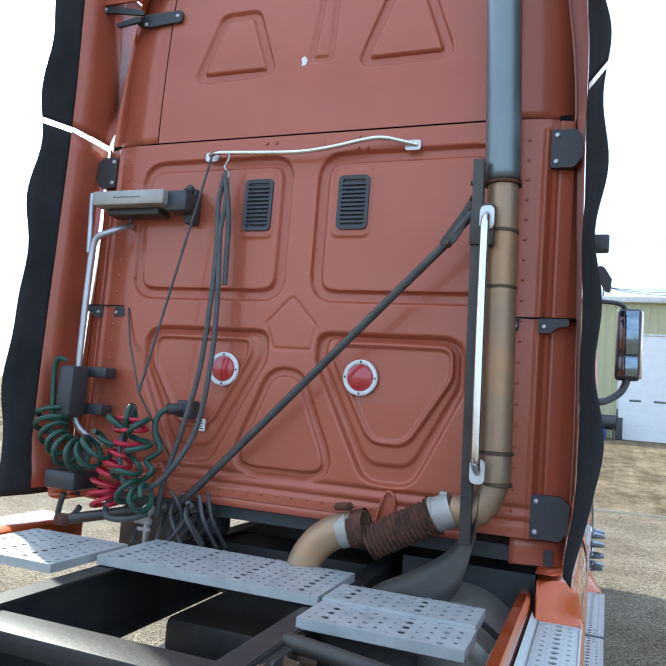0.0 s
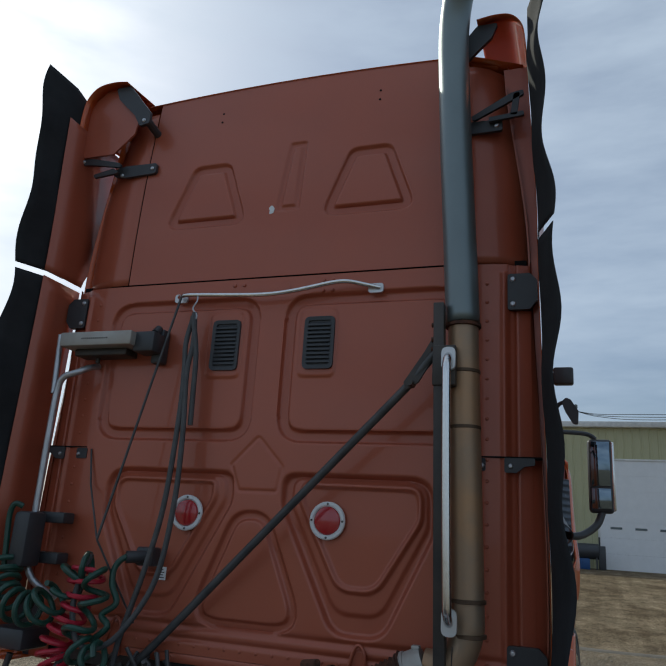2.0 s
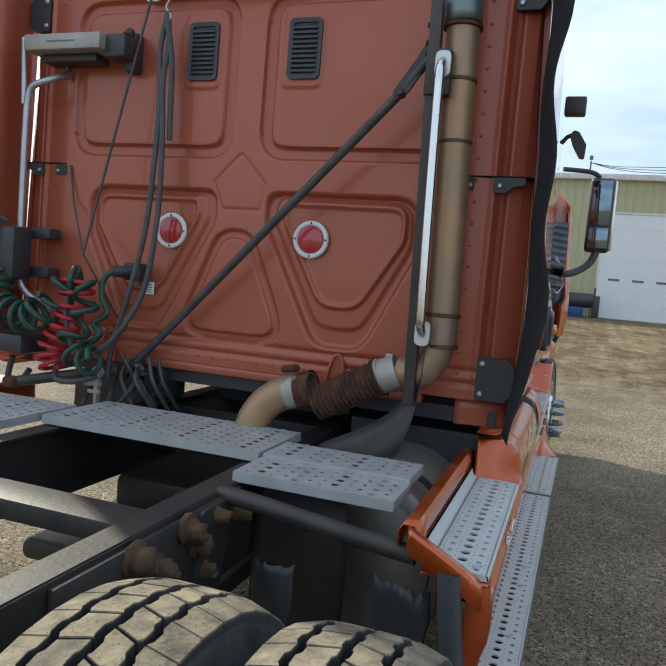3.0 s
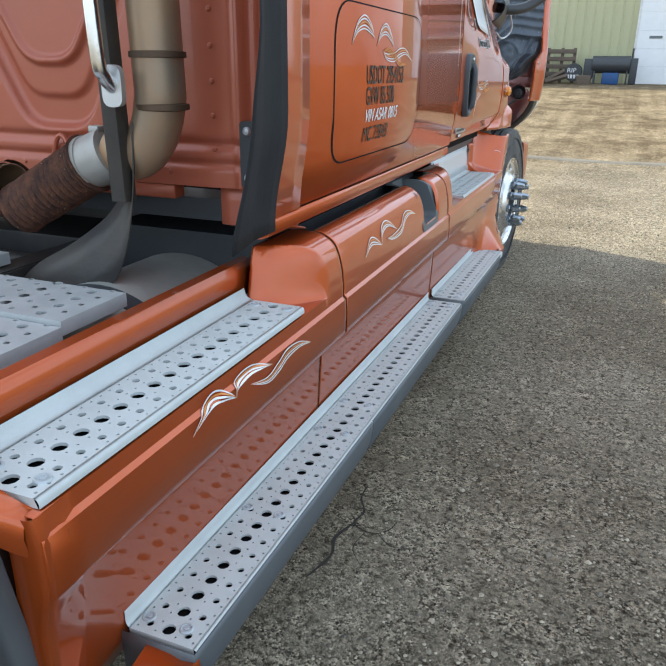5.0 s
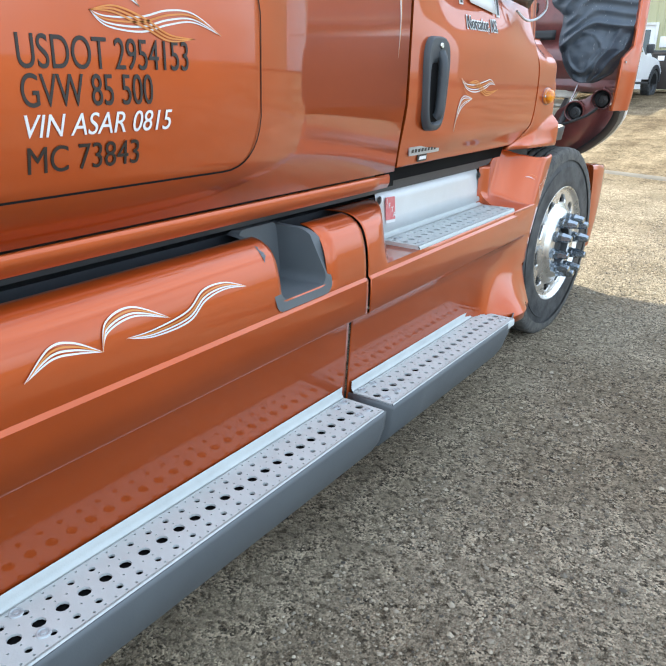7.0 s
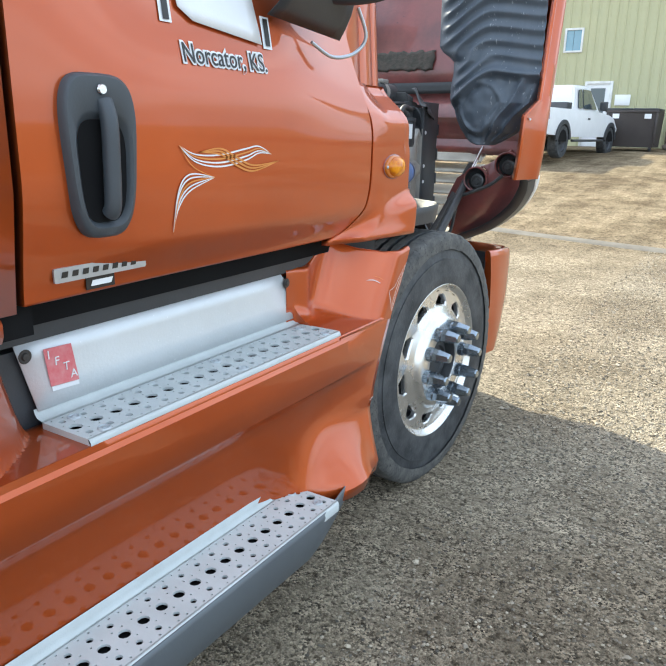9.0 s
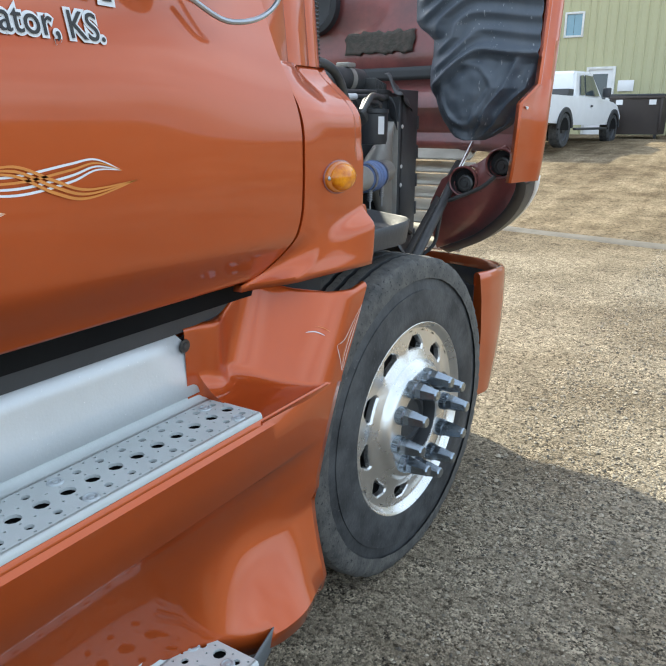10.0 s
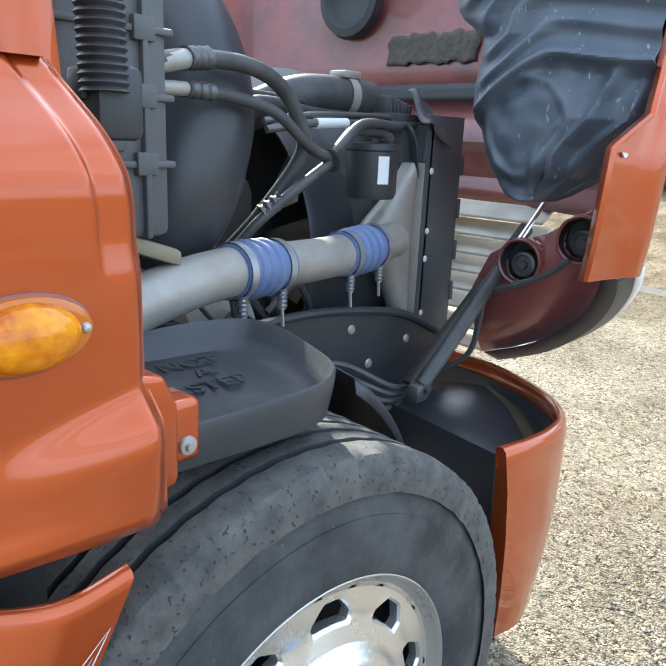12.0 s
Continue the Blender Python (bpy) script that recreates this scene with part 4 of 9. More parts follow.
# - wheels -
def wheel(name, c, r, width, rim_r, dusty, steer=True, dual=False):
    wh = new(name)
    wh.parent = truck
    wh.location = c
    h = width / 2
    # tyre carcass
    prof = [(rim_r, h * 0.72), (rim_r + 0.03, h * 0.86), (rim_r + 0.10, h * 1.0), (r - 0.10, h * 0.99), (r - 0.045, h * 0.93), (r - 0.018, h * 0.88), (r - 0.016, h * 0.84), (r - 0.032, h * 0.80), (r - 0.032, -h * 0.8), (r - 0.045, -h * 0.93), (r - 0.1, -h), (rim_r + 0.1, -h), (rim_r, -h * 0.72)]
    if steer:
        prof[:3] = [(rim_r - 0.014, h * 0.80), (rim_r - 0.006, h * 0.99), (rim_r + 0.008, h * 1.035), (rim_r + 0.035, h * 1.025), (rim_r + 0.10, h * 1.01)]
    bm = bm_new()
    lathe(bm, prof, (0, 0, 0), "x", 96)
    part("tyre", bm, "tyre", wh, "black rubber tyre", sharp=30)
    # tread ribs
    if steer:
        ribs = [(-0.86, -0.51), (-0.445, -0.17), (-0.11, 0.13), (0.19, 0.465), (0.525, 0.90)]
        bm = bm_new()
        for a, b in ribs:
            if b < 0.8:
                lathe(bm, [(r - 0.034, h * a), (r - 0.002, h * a + 0.003), (r, h * (a + b) / 2), (r - 0.002, h * b - 0.003), (r - 0.034, h * b)], (0, 0, 0), "x", 240)
            else:
                # the outer rib rolls over the shoulder into the sidewall
                lathe(bm, [(r - 0.034, h * a), (r - 0.002, h * a + 0.003), (r, h * 0.70), (r - 0.005, h * 0.90), (r - 0.014, h * 0.955), (r - 0.032, h * 0.985), (r - 0.050, h * 0.998), (r - 0.066, h * 1.0)], (0, 0, 0), "x", 336)
        # groove walls take a darker rubber, their shade put into the colour
        for fc in bm.faces:
            fc.material_index = 1 if max(math.hypot(v.co.y, v.co.z) for v in fc.verts) - min(math.hypot(v.co.y, v.co.z) for v in fc.verts) > 0.025 else 0
        for v in bm.verts:
            edge_w = sstep(0.6, 0.85, abs(v.co.x) / h)
            turn_ = math.atan2(v.co.z, v.co.y) / (2 * math.pi) * 336
            if v.co.x > h * 0.89 and math.hypot(v.co.y, v.co.z) > r - 0.025 and round(turn_) % 7 == 0:
                v.co.y *= 1 - 0.007 / r
                v.co.z *= 1 - 0.007 / r
            f = 1 + 0.0022 * (0.15 + 2.4 * edge_w) * noise.noise(v.co * 34) / r * 0.5
            v.co.y *= f
            v.co.z *= f
            v.co.x += 0.0012 * noise.noise(v.co * 40 + Vector((7, 0, 0))) + 0.0016 * math.sin(60 * math.atan2(v.co.z, v.co.y)) * (1 - edge_w)
        part("tread", bm, "tread", wh, "worn ribbed tread").data.materials.append(M["rubber"])
        # near-black drum under the ribs paints the shade of the groove floors
        bm = bm_new()
        lathe(bm, [(r - 0.026, -h * 0.8), (r - 0.026, h * 0.8)], (0, 0, 0), "x", 72)
        part("tread_groove", bm, "dark", wh)
        for rr, hh in ((rim_r + 0.02, 0.845),):
            bm = bm_new()
            lathe(bm, [(rr - 0.003, h * hh - 0.001), (rr, h * hh + 0.0012), (rr + 0.003, h * hh - 0.001)], (0, 0, 0), "x", 72)
            part("sidewall_ring", bm, "tyre", wh)
    else:
        bm = bm_new()
        nb = 46
        pit = 2 * math.pi / nb

        def tread_block(left, right):
            """A block whose top is inset from its foot; left and right are (angle, across) runs of its two sides."""
            ring = left + right[::-1]
            ca, ch = sum(q[0] for q in ring) / len(ring), sum(q[1] for q in ring) / len(ring)
            lo, hi = [], []
            for rr, inset, lst in ((r - 0.030, 1.0, lo), (r - 0.0025, 0.985, lo), (r, 0.955, hi)):
                row = []
                for aa, hh in ring:
                    a2, h2 = ca + (aa - ca) * inset, ch + (hh - ch) * inset
                    lift = rr - 0.014 * (abs(h2) / 0.88) ** 4
                    row.append(bm.verts.new((h * h2, lift * math.cos(a2), lift * math.sin(a2))))
                lst.append(row)
            n_ = len(ring)
            for p_, (a_, b_) in enumerate(((lo[0], lo[1]), (lo[1], hi[0]))):
                for q_ in range(n_):
                    k_ = (q_ + 1) % n_
                    bm.faces.new((a_[q_], a_[k_], b_[k_], b_[q_])).material_index = 1 - p_
            bm.faces.new(hi[0])

        for k in range(nb):
            a0 = pit * k
            for sgn in (-1, 1):
                o = a0 + (0.5 if sgn > 0 else 0.0) * pit
                # shoulder rib, parted by thin sipes, its inner edge following the zigzag groove
                g = 0.006 * pit
                tread_block([(o + g, sgn * 0.91), (o + pit - g, sgn * 0.91)], [(o + g, sgn * 0.510), (o + 0.35 * pit, sgn * 0.515), (o + 0.5 * pit, sgn * 0.560), (o + 0.85 * pit, sgn * 0.555), (o + pit - g, sgn * 0.515)])
                # middle block: stepped outer edge, and ends cut on the slant
                g = 0.035 * pit
                tread_block([(o + g, sgn * 0.395), (o + 0.35 * pit, sgn * 0.400), (o + 0.5 * pit, sgn * 0.448), (o + 0.85 * pit, sgn * 0.445), (o + pit - g, sgn * 0.405)], [(o + g - 0.26 * pit, sgn * 0.050), (o + 0.10 * pit, sgn * 0.045), (o + 0.25 * pit, sgn * 0.085), (o + 0.60 * pit, sgn * 0.080), (o + 0.74 * pit - g, sgn * 0.050)])
        part("tread", bm, "tread_dust", wh, "deep tread caked with pale dust", sharp=25).data.materials.append(M["rubber"])
    return wh


def steer_rim(wh, h):
    """Polished ten-stud wheel with ten slotted hand holes, and tall lug-nut covers."""
    N = 10
    bm = bm_new()
    lathe(bm, [(0.300, h - 0.05), (0.309, h - 0.028), (0.317, h - 0.012), (0.323, h - 0.008), (0.328, h - 0.010), (0.330, h - 0.018), (0.322, h - 0.045)], (0, 0, 0), "x", 96, close=True)
    lathe(bm, [(0.3135, h - 0.0175), (0.308, h - 0.0245), (0.302, h - 0.0295), (0.293, h - 0.030), (0.280, h - 0.0320)], (0, 0, 0), "x", 96)
    r0, r1 = 0.205, 0.293

    def fx(rr):
        return h - 0.030 + 0.004 * sstep(0.293, 0.25, rr) + 0.014 * sstep(0.245, 0.20, rr)

    pit = 2 * math.pi / N
    cr = 0.256

    def P(rr, aa, d=0.0):
        return bm.verts.new((fx(rr) - d, rr * math.cos(aa), rr * math.sin(aa)))

    rough = round_poly([(-0.041, -0.0175), (0.041, -0.0175), (0.041, -0.002), (0.016, 0.0175), (-0.016, 0.0175), (-0.041, -0.002)], 0.007, 4)
    slot = []
    for (u0, v0), (u1, v1) in zip(rough, rough[1:] + rough[:1]):
        n = max(1, int(math.hypot(u1 - u0, v1 - v0) / 0.005))
        slot += [(u0 + (u1 - u0) * i / n, v0 + (v1 - v0) * i / n) for i in range(n)]
    seg = len(slot)
    cell = []
    for tu, tv in slot:
        ua, ur = tu / 0.041, tv / 0.0175
        m_ = max(abs(ua), abs(ur))
        cell.append((ua / m_, ur / m_))
    for cu, cv in ((-1, -1), (1, -1), (1, 1), (-1, 1)):
        near = min(range(seg), key=lambda i: (cell[i][0] - cu) ** 2 + (cell[i][1] - cv) ** 2)
        cell[near] = (cu, cv)
    for k in range(N):
        a0 = pit * (k + 0.3)
        ov, rv, lv, mv = [], [], [], []
        for (tu, tv), (cu, cv) in zip(slot, cell):
            ov.append(P((r0 + r1) / 2 + cv * (r1 - r0) / 2, a0 + cu * pit / 2))
            rv.append(P(cr + tv * 1.42, a0 + tu * 1.20 / cr))
            mv.append(P(cr + tv * 1.16, a0 + tu * 1.08 / cr, 0.005))
            lv.append(P(cr + tv * 1.12, a0 + tu * 1.05 / cr, 0.022))
        for s in range(seg):
            u = (s + 1) % seg
            bm.faces.new((ov[s], ov[u], rv[u], rv[s]))
            bm.faces.new((rv[s], rv[u], mv[u], mv[s]))
            bm.faces.new((mv[s], mv[u], lv[u], lv[s]))
    lathe(bm, [(0.205, fx(0.205)), (0.199, h - 0.009), (0.194, h - 0.001), (0.188, h + 0.006), (0.181, h + 0.012), (0.173, h + 0.0155), (0.164, h + 0.017), (0.122, h + 0.017), (0.116, h + 0.014), (0.113, h + 0.006), (0.113, h - 0.07)], (0, 0, 0), "x", 80)
    bmesh.ops.remove_doubles(bm, verts=bm.verts, dist=0.0006)
    rim = part("rim", bm, "rim", wh, "polished aluminium rim with ten hand holes", sharp=30)
    bm = bm_new()
    lathe(bm, [(0.29, h - 0.16), (0.02, h - 0.16), (0.0, h - 0.16)], (0, 0, 0), "x", 32)
    lathe(bm, [(0.30, h - 0.06), (0.30, -h * 0.7)], (0, 0, 0), "x", 32)
    part("brake_shade", bm, "black", rim)
    bm = bm_new()
    lathe(bm, [(0.1128, h + 0.010), (0.1095, h + 0.004), (0.106, h - 0.03), (0.090, h - 0.036), (0.085, h - 0.018), (0.066, h - 0.012), (0.060, h - 0.022), (0.0, h - 0.024)], (0, 0, 0), "x", 40)
    part("hub", bm, "rubber", rim, "dark greasy hub")
    first = None
    for k in range(N):
        a = 2 * math.pi * (k + 0.25) / N
        y, z = 0.150 * math.cos(a), 0.150 * math.sin(a)
        if first is None:
            bm = bm_new()
            base = [bm.verts.new((h + 0.014, (0.0295 if q % 2 else 0.0272) * math.cos(q * math.pi / 24), (0.0295 if q % 2 else 0.0272) * math.sin(q * math.pi / 24))) for q in range(48)]
            top_ = [bm.verts.new((h + 0.036, v.co.y * 0.985, v.co.z * 0.985)) for v in base]
            for q in range(48):
                bm.faces.new((base[q], base[(q + 1) % 48], top_[(q + 1) % 48], top_[q]))
            bm.faces.new(top_)
            cyl(bm, (h + 0.036, 0, 0), (h + 0.042, 0, 0), 0.0275, 0.0262, n=24)
            cyl(bm, (h + 0.042, 0, 0), (h + 0.060, 0, 0), 0.0280, 0.0275, n=6)
            cyl(bm, (h + 0.060, 0, 0), (h + 0.104, 0, 0), 0.0275, 0.0185, n=6)
            cyl(bm, (h + 0.104, 0, 0), (h + 0.109, 0, 0), 0.0185, 0.0150, n=14)
            first = part("lug_nut", bm, "nut", rim, "tall zinc lug-nut cover", sharp=20)
            first.location = (0, y, z)
        else:
            o = first.copy()
            scene.collection.objects.link(o)
            o.location = (0, y, z)
    return rim


STEER = wheel("front_wheel", (1.126, 3.628, 0.495), 0.515, 0.285, 0.315, False)
STEER.rotation_euler = (0, 0, -0.075)
steer_rim(STEER, 0.152).scale = (1, 0.965, 0.965)
wheel("front_wheel", (-1.12, 3.612, 0.495), 0.515, 0.285, 0.315, False)
for wx in (1.14, 0.81, -1.13, -0.80):
    w = wheel("drive_wheel", (wx, -1.82, 0.485), 0.503, 0.272, 0.295, True, steer=False)
    bm = bm_new()
    sx = 1 if wx > 0 else -1
    lathe(bm, [(0.30, sx * 0.115), (0.29, sx * 0.10), (0.27, sx * 0.06), (0.20, sx * 0.05), (0.15, sx * 0.03), (0.13, sx * 0.12), (0.0, sx * 0.13)], (0, 0, 0), "x", 40)
    part("rim", bm, "alu", w)

# - frame rails, crossmember, decks -
bm = bm_new()
for sx in (-1, 1):
    box(bm, sx * 0.43 - 0.04, sx * 0.43 + 0.04, -4.5, 4.6, 0.868, 0.876)
    box(bm, sx * 0.47 - 0.005, sx * 0.47 + 0.005, -4.5, 4.6, 0.60, 0.872)
    box(bm, sx * 0.43 - 0.04, sx * 0.43 + 0.04, -4.5, 4.6, 0.60, 0.608)
part("frame_rail", bm, "dusty_frame", truck, "black steel frame rails")
bm = bm_new()
box(bm, -0.46, 0.46, -1.26, -1.12, 0.80, 0.86, 0.008)
part("crossmember", bm, "dusty_frame", truck)
bm = bm_new()
box(bm, -0.46, 0.46, 0.2, 0.5, 0.62, 0.86, 0.01)
part("crossmember", bm, "dusty_frame", truck)


def deck(name, x0, x1, y0, y1, z, label):
    strips = [(0.015, 0.03, 0, 0)]
    nrow = max(2, int((x1 - x0 - 0.03) / 0.04))
    wrow = (x1 - x0 - 0.03) / nrow
    for i in range(nrow):
        strips.append((wrow, 0.050, 0.0118 if i % 3 == 1 else 0.0068, i % 2))
    strips.append((0.015, 0.03, 0, 0))
    bm = bm_new()
    perforated(bm, y0, y1, x0, strips, z)
    for a, b in (((x0, y0), (x1, y0)), ((x1, y0), (x1, y1)), ((x1, y1), (x0, y1)), ((x0, y1), (x0, y0))):
        bm.faces.new([bm.verts.new(q) for q in ((*a, z), (*b, z), (*b, z - 0.032), (*a, z - 0.032))])
    bmesh.ops.remove_doubles(bm, verts=bm.verts, dist=0.0002)
    return part(name, bm, "deck", truck, label, sharp=50)


deck("deck_plate", -0.47, 0.44, -0.59, -0.20, 0.915, "perforated aluminium deck plate over the frame")
deck("deck_plate", 0.455, 0.965, -0.585, -0.375, 0.915, "perforated aluminium side deck plate")
deck("deck_plate", 0.455, 0.97, -0.80, -0.59, 0.905, "perforated aluminium side deck plate")
deck("deck_plate", -1.0, -0.50, -0.80, -0.36, 0.915, "perforated aluminium side deck plate")

# dark gearbox and pan between the rails
bm = bm_new()
box(bm, -0.30, 0.25, -0.35, 0.3, 0.52, 0.66, 0.03)
part("gearbox_pan", bm, "blackmetal", truck)
# fuel tank
bm = bm_new()
lathe(bm, [(0.0, -0.515), (0.10, -0.513), (0.19, -0.505), (0.235, -0.490), (0.240, -0.478), (0.268, -0.476), (0.292, -0.460), (0.30, -0.43), (0.30, 1.3)], (0.80, 0, 0.58), "y", 56)
tank_ = part("fuel_tank", bm, "tank", truck, "cylindrical aluminium fuel tank")
for y in (-0.30, 0.6):
    bm = bm_new()
    lathe(bm, [(0.301, y - 0.03), (0.305, y - 0.03), (0.305, y + 0.03), (0.301, y + 0.03)], (0.80, 0, 0.58), "y", 56)
    part("tank_strap", bm, "black", tank_)

# - side extender flaps -
for sx in (1, -1):
    for z0, z1 in ((1.02, 2.80), (2.83, 3.98)):
        bm = bm_new()
        rows = []
        for i in range(44):
            z = z0 + (z1 - z0) * i / 43
            w = 0.275 + 0.015 * math.sin(z * 9 + sx)
            rise = 0.10 * sstep(3.5, 3.98, z)
            ripple = 0.014 * math.sin(z * 13.0 + 1.0) + 0.010 * math.sin(z * 5.3)
            foot = sstep(1.30, 1.02, z)
            rows.append([(sx * (ext_x(min(z, 3.7), sx) + 0.006 + (ripple * (1 - foot)) * (j / 7) ** 1.5 + 0.060 * max(0.0, (j / 7 - 0.42) / 0.58) * (1 - 0.5 * foot)), -0.06 - w * j / 7 - 0.02 * foot, z - rise * (1 - j / 7)) for j in range(8)])
        grid(bm, rows)
        thick(part("rubber_flap", bm, "flap", truck, "wavy black rubber extender flap"), 0.006, 0)

# - foot of the back corners -
for sx in (1, -1):
    bm = bm_new()
    rows = []
    for z in (1.11, 1.06, 1.02, 1.0, 0.99, 0.985):
        rows.append([(sx * x, 0.02 + 0.9 * max(0, x - 0.93) ** 2 + 0.05 * sstep(1.0, 0.985, z), z) for x in lin(0.99, 1.19, 8)])
    grid(bm, rows)
    thick(part("corner_foot", bm, "paint_dull", truck), 0.015, 1.0)

# rivets down the corners
rivet = None
for sx in (1, -1):
    for k in range(19):
        z = 1.2 + k * 0.083
        loc = (sx * 0.990, 0.0015, z)
        if rivet is None:
            bm = bm_new()
            lathe(bm, [(0.0, -0.004), (0.005, -0.003), (0.0075, 0.0)], (0, 0, 0), "y", 10)
            rivet = part("rivet", bm, "paint_dull", truck)
            rivet.location = loc
        else:
            o = rivet.copy()
            scene.collection.objects.link(o)
            o.location = loc
for k in range(26):
    o = rivet.copy()
    scene.collection.objects.link(o)
    o.location = (-0.95 + k * 0.072, 0.0, 1.135)

# - bracket plates on the corners -
def bracket_plate(x0, x1, z0, z1, sx, y=0.035):
    bm = bm_new()
    poly = round_poly([(x0, z0), (x1 - 0.03, z0), (x1, z0 + 0.04), (x1, z1 - 0.03), (x1 - 0.03, z1), (x0, z1)], 0.012, 3)
    poly = [(sx * u, v) for u, v in poly]
    prism(bm, poly, 0.03, back_m(y))
    ob = part("bracket_plate", bm, "black", truck, "black bracket plate", sharp=30)
    for zz in (z0 + 0.025, z1 - 0.025):
        bm = bm_new()
        lathe(bm, [(0.0, -0.008), (0.008, -0.007), (0.012, -0.002), (0.012, 0.0)], (sx * (x0 + 0.022), y - 0.03, zz), "y", 12)
        part("bolt", bm, "steel", ob)
    return ob


for sx in (1, -1):
    bracket_plate(1.075, 1.195, 2.575, 2.735, sx)
    bracket_plate(1.062, 1.205, 1.105, 1.272, sx)
    for poly, bolt in (([(0.925, 1.905), (0.985, 1.905), (0.985, 1.955), (0.925, 1.955)], 0.972), ([(1.058, 1.900), (1.105, 1.900), (1.135, 1.925), (1.175, 1.930), (1.175, 1.957), (1.058, 1.957)], 1.082)):
        bm = bm_new()
        prism(bm, [(sx * u, v) for u, v in round_poly(poly, 0.008, 3)], 0.016, back_m(0.012))
        strap = part("hinge_bracket", bm, "black", truck)
        bm = bm_new()
        lathe(bm, [(0.0, -0.008), (0.007, -0.007), (0.010, -0.002), (0.010, 0.0)], (sx * bolt, -0.004, 1.925), "y", 12)
        part("bolt", bm, "steel", strap)
    bm = bm_new()
    box(bm, min(sx * 0.93, sx * 1.20), max(sx * 0.93, sx * 1.20), 0.0, 0.06, 1.957, 1.963)
    part("corner_seam", bm, "dark", truck)
    # upper arm of the extender: a flat foot on the wall and a forked arm
    bm = bm_new()
    if sx < 0:
        prism(bm, [(-u, v) for u, v in round_poly([(0.770, 3.437), (0.96, 3.430), (1.03, 3.443), (1.07, 3.478), (0.97, 3.500), (0.770, 3.497)], 0.016, 4)], 0.018, back_m(0.018))
        prism(bm, [(-u, v) for u, v in round_poly([(0.97, 3.470), (1.15, 3.505), (1.235, 3.515), (1.235, 3.550), (1.16, 3.545), (0.97, 3.495)], 0.014, 4)], 0.016, back_m(-0.03))
        prism(bm, [(-u, v) for u, v in round_poly([(0.98, 3.445), (1.14, 3.430), (1.15, 3.450), (1.02, 3.475)], 0.010, 4)], 0.016, back_m(-0.02))
        bolts = ((0.795, 3.467, 0.0), (0.985, 3.445, 0.0), (1.218, 3.532, -0.046))
    else:
        prism(bm, round_poly([(0.86, 3.432), (1.058, 3.434), (1.058, 3.492), (0.86, 3.495)], 0.012, 4), 0.018, back_m(0.018))
        prism(bm, round_poly([(0.93, 3.482), (1.155, 3.590), (1.155, 3.615), (1.10, 3.605), (0.92, 3.505)], 0.010, 4), 0.016, back_m(-0.01))
        prism(bm, round_poly([(1.00, 3.470), (1.155, 3.482), (1.155, 3.505), (1.00, 3.492)], 0.008, 4), 0.016, back_m(-0.01))
        prism(bm, round_poly([(1.095, 3.490), (1.125, 3.490), (1.140, 3.605), (1.112, 3.600)], 0.008, 4), 0.014, back_m(-0.012))
        bolts = ((1.033, 3.459, 0.0),)
    arm = part("extender_arm", bm, "black", truck, "black forked extender arm")
    for u, v, y in bolts:
        bm = bm_new()
        lathe(bm, [(0.0, -0.008), (0.007, -0.007), (0.011, -0.002), (0.011, 0.0)], (sx * u, y, v), "y", 12)
        part("bolt", bm, "steel", arm)
    # curled cap of the extender, with its dark end plate and the stay under it
    out = 0.05 if sx < 0 else 0.0
    prof = smooth_path([(1.175 + out, 3.70, 0), (1.170 + out, 3.82, 0), (1.155 + out * 0.8, 3.90, 0), (1.11 + out * 0.5, 3.955, 0), (1.04, 3.968, 0), (0.955, 3.958, 0)], 5)
    bm = bm_new()
    grid(bm, [[(sx * q.x, y, q.y + 0.10 * (y + 0.10)) for q in prof] for y in (-0.12, -0.06, 0.1, 0.35, 0.7)])
    thick(part("roof_fairing", bm, "paint", truck), 0.015, 0)
    bm = bm_new()
    prism(bm, [(sx * u, v) for u, v in round_poly([(1.05, 3.955), (0.955, 3.955), (0.80, 3.765), (0.80, 3.70), (0.86, 3.69), (0.90, 3.76), (1.02, 3.88)], 0.012, 3)], 0.02, back_m(-0.06))
    tube(bm, [(sx * 0.82, -0.06, 3.72), (sx * 0.82, 0.05, 3.70)], 0.022, 10)
    if sx < 0:
        end = bm_new()
        prism(end, [(-u, v) for u, v in round_poly([(1.222, 3.55), (1.222, 3.84), (1.190, 3.91), (1.13, 3.955), (1.03, 3.962), (0.955, 3.950), (0.875, 3.81), (0.90, 3.66), (1.02, 3.55)], 0.02, 3)], 0.012, back_m(-0.045))
        part("fairing_end", end, "paint_dull", truck)
    cap_plate = part("fairing_bracket", bm, "black", truck, "black end bracket of the roof fairing")
    bm = bm_new()
    lathe(bm, [(0.0, -0.008), (0.008, -0.007), (0.012, -0.002), (0.012, 0.0)], (sx * 0.835, -0.08, 3.72), "y", 12)
    part("bolt", bm, "steel", cap_plate)

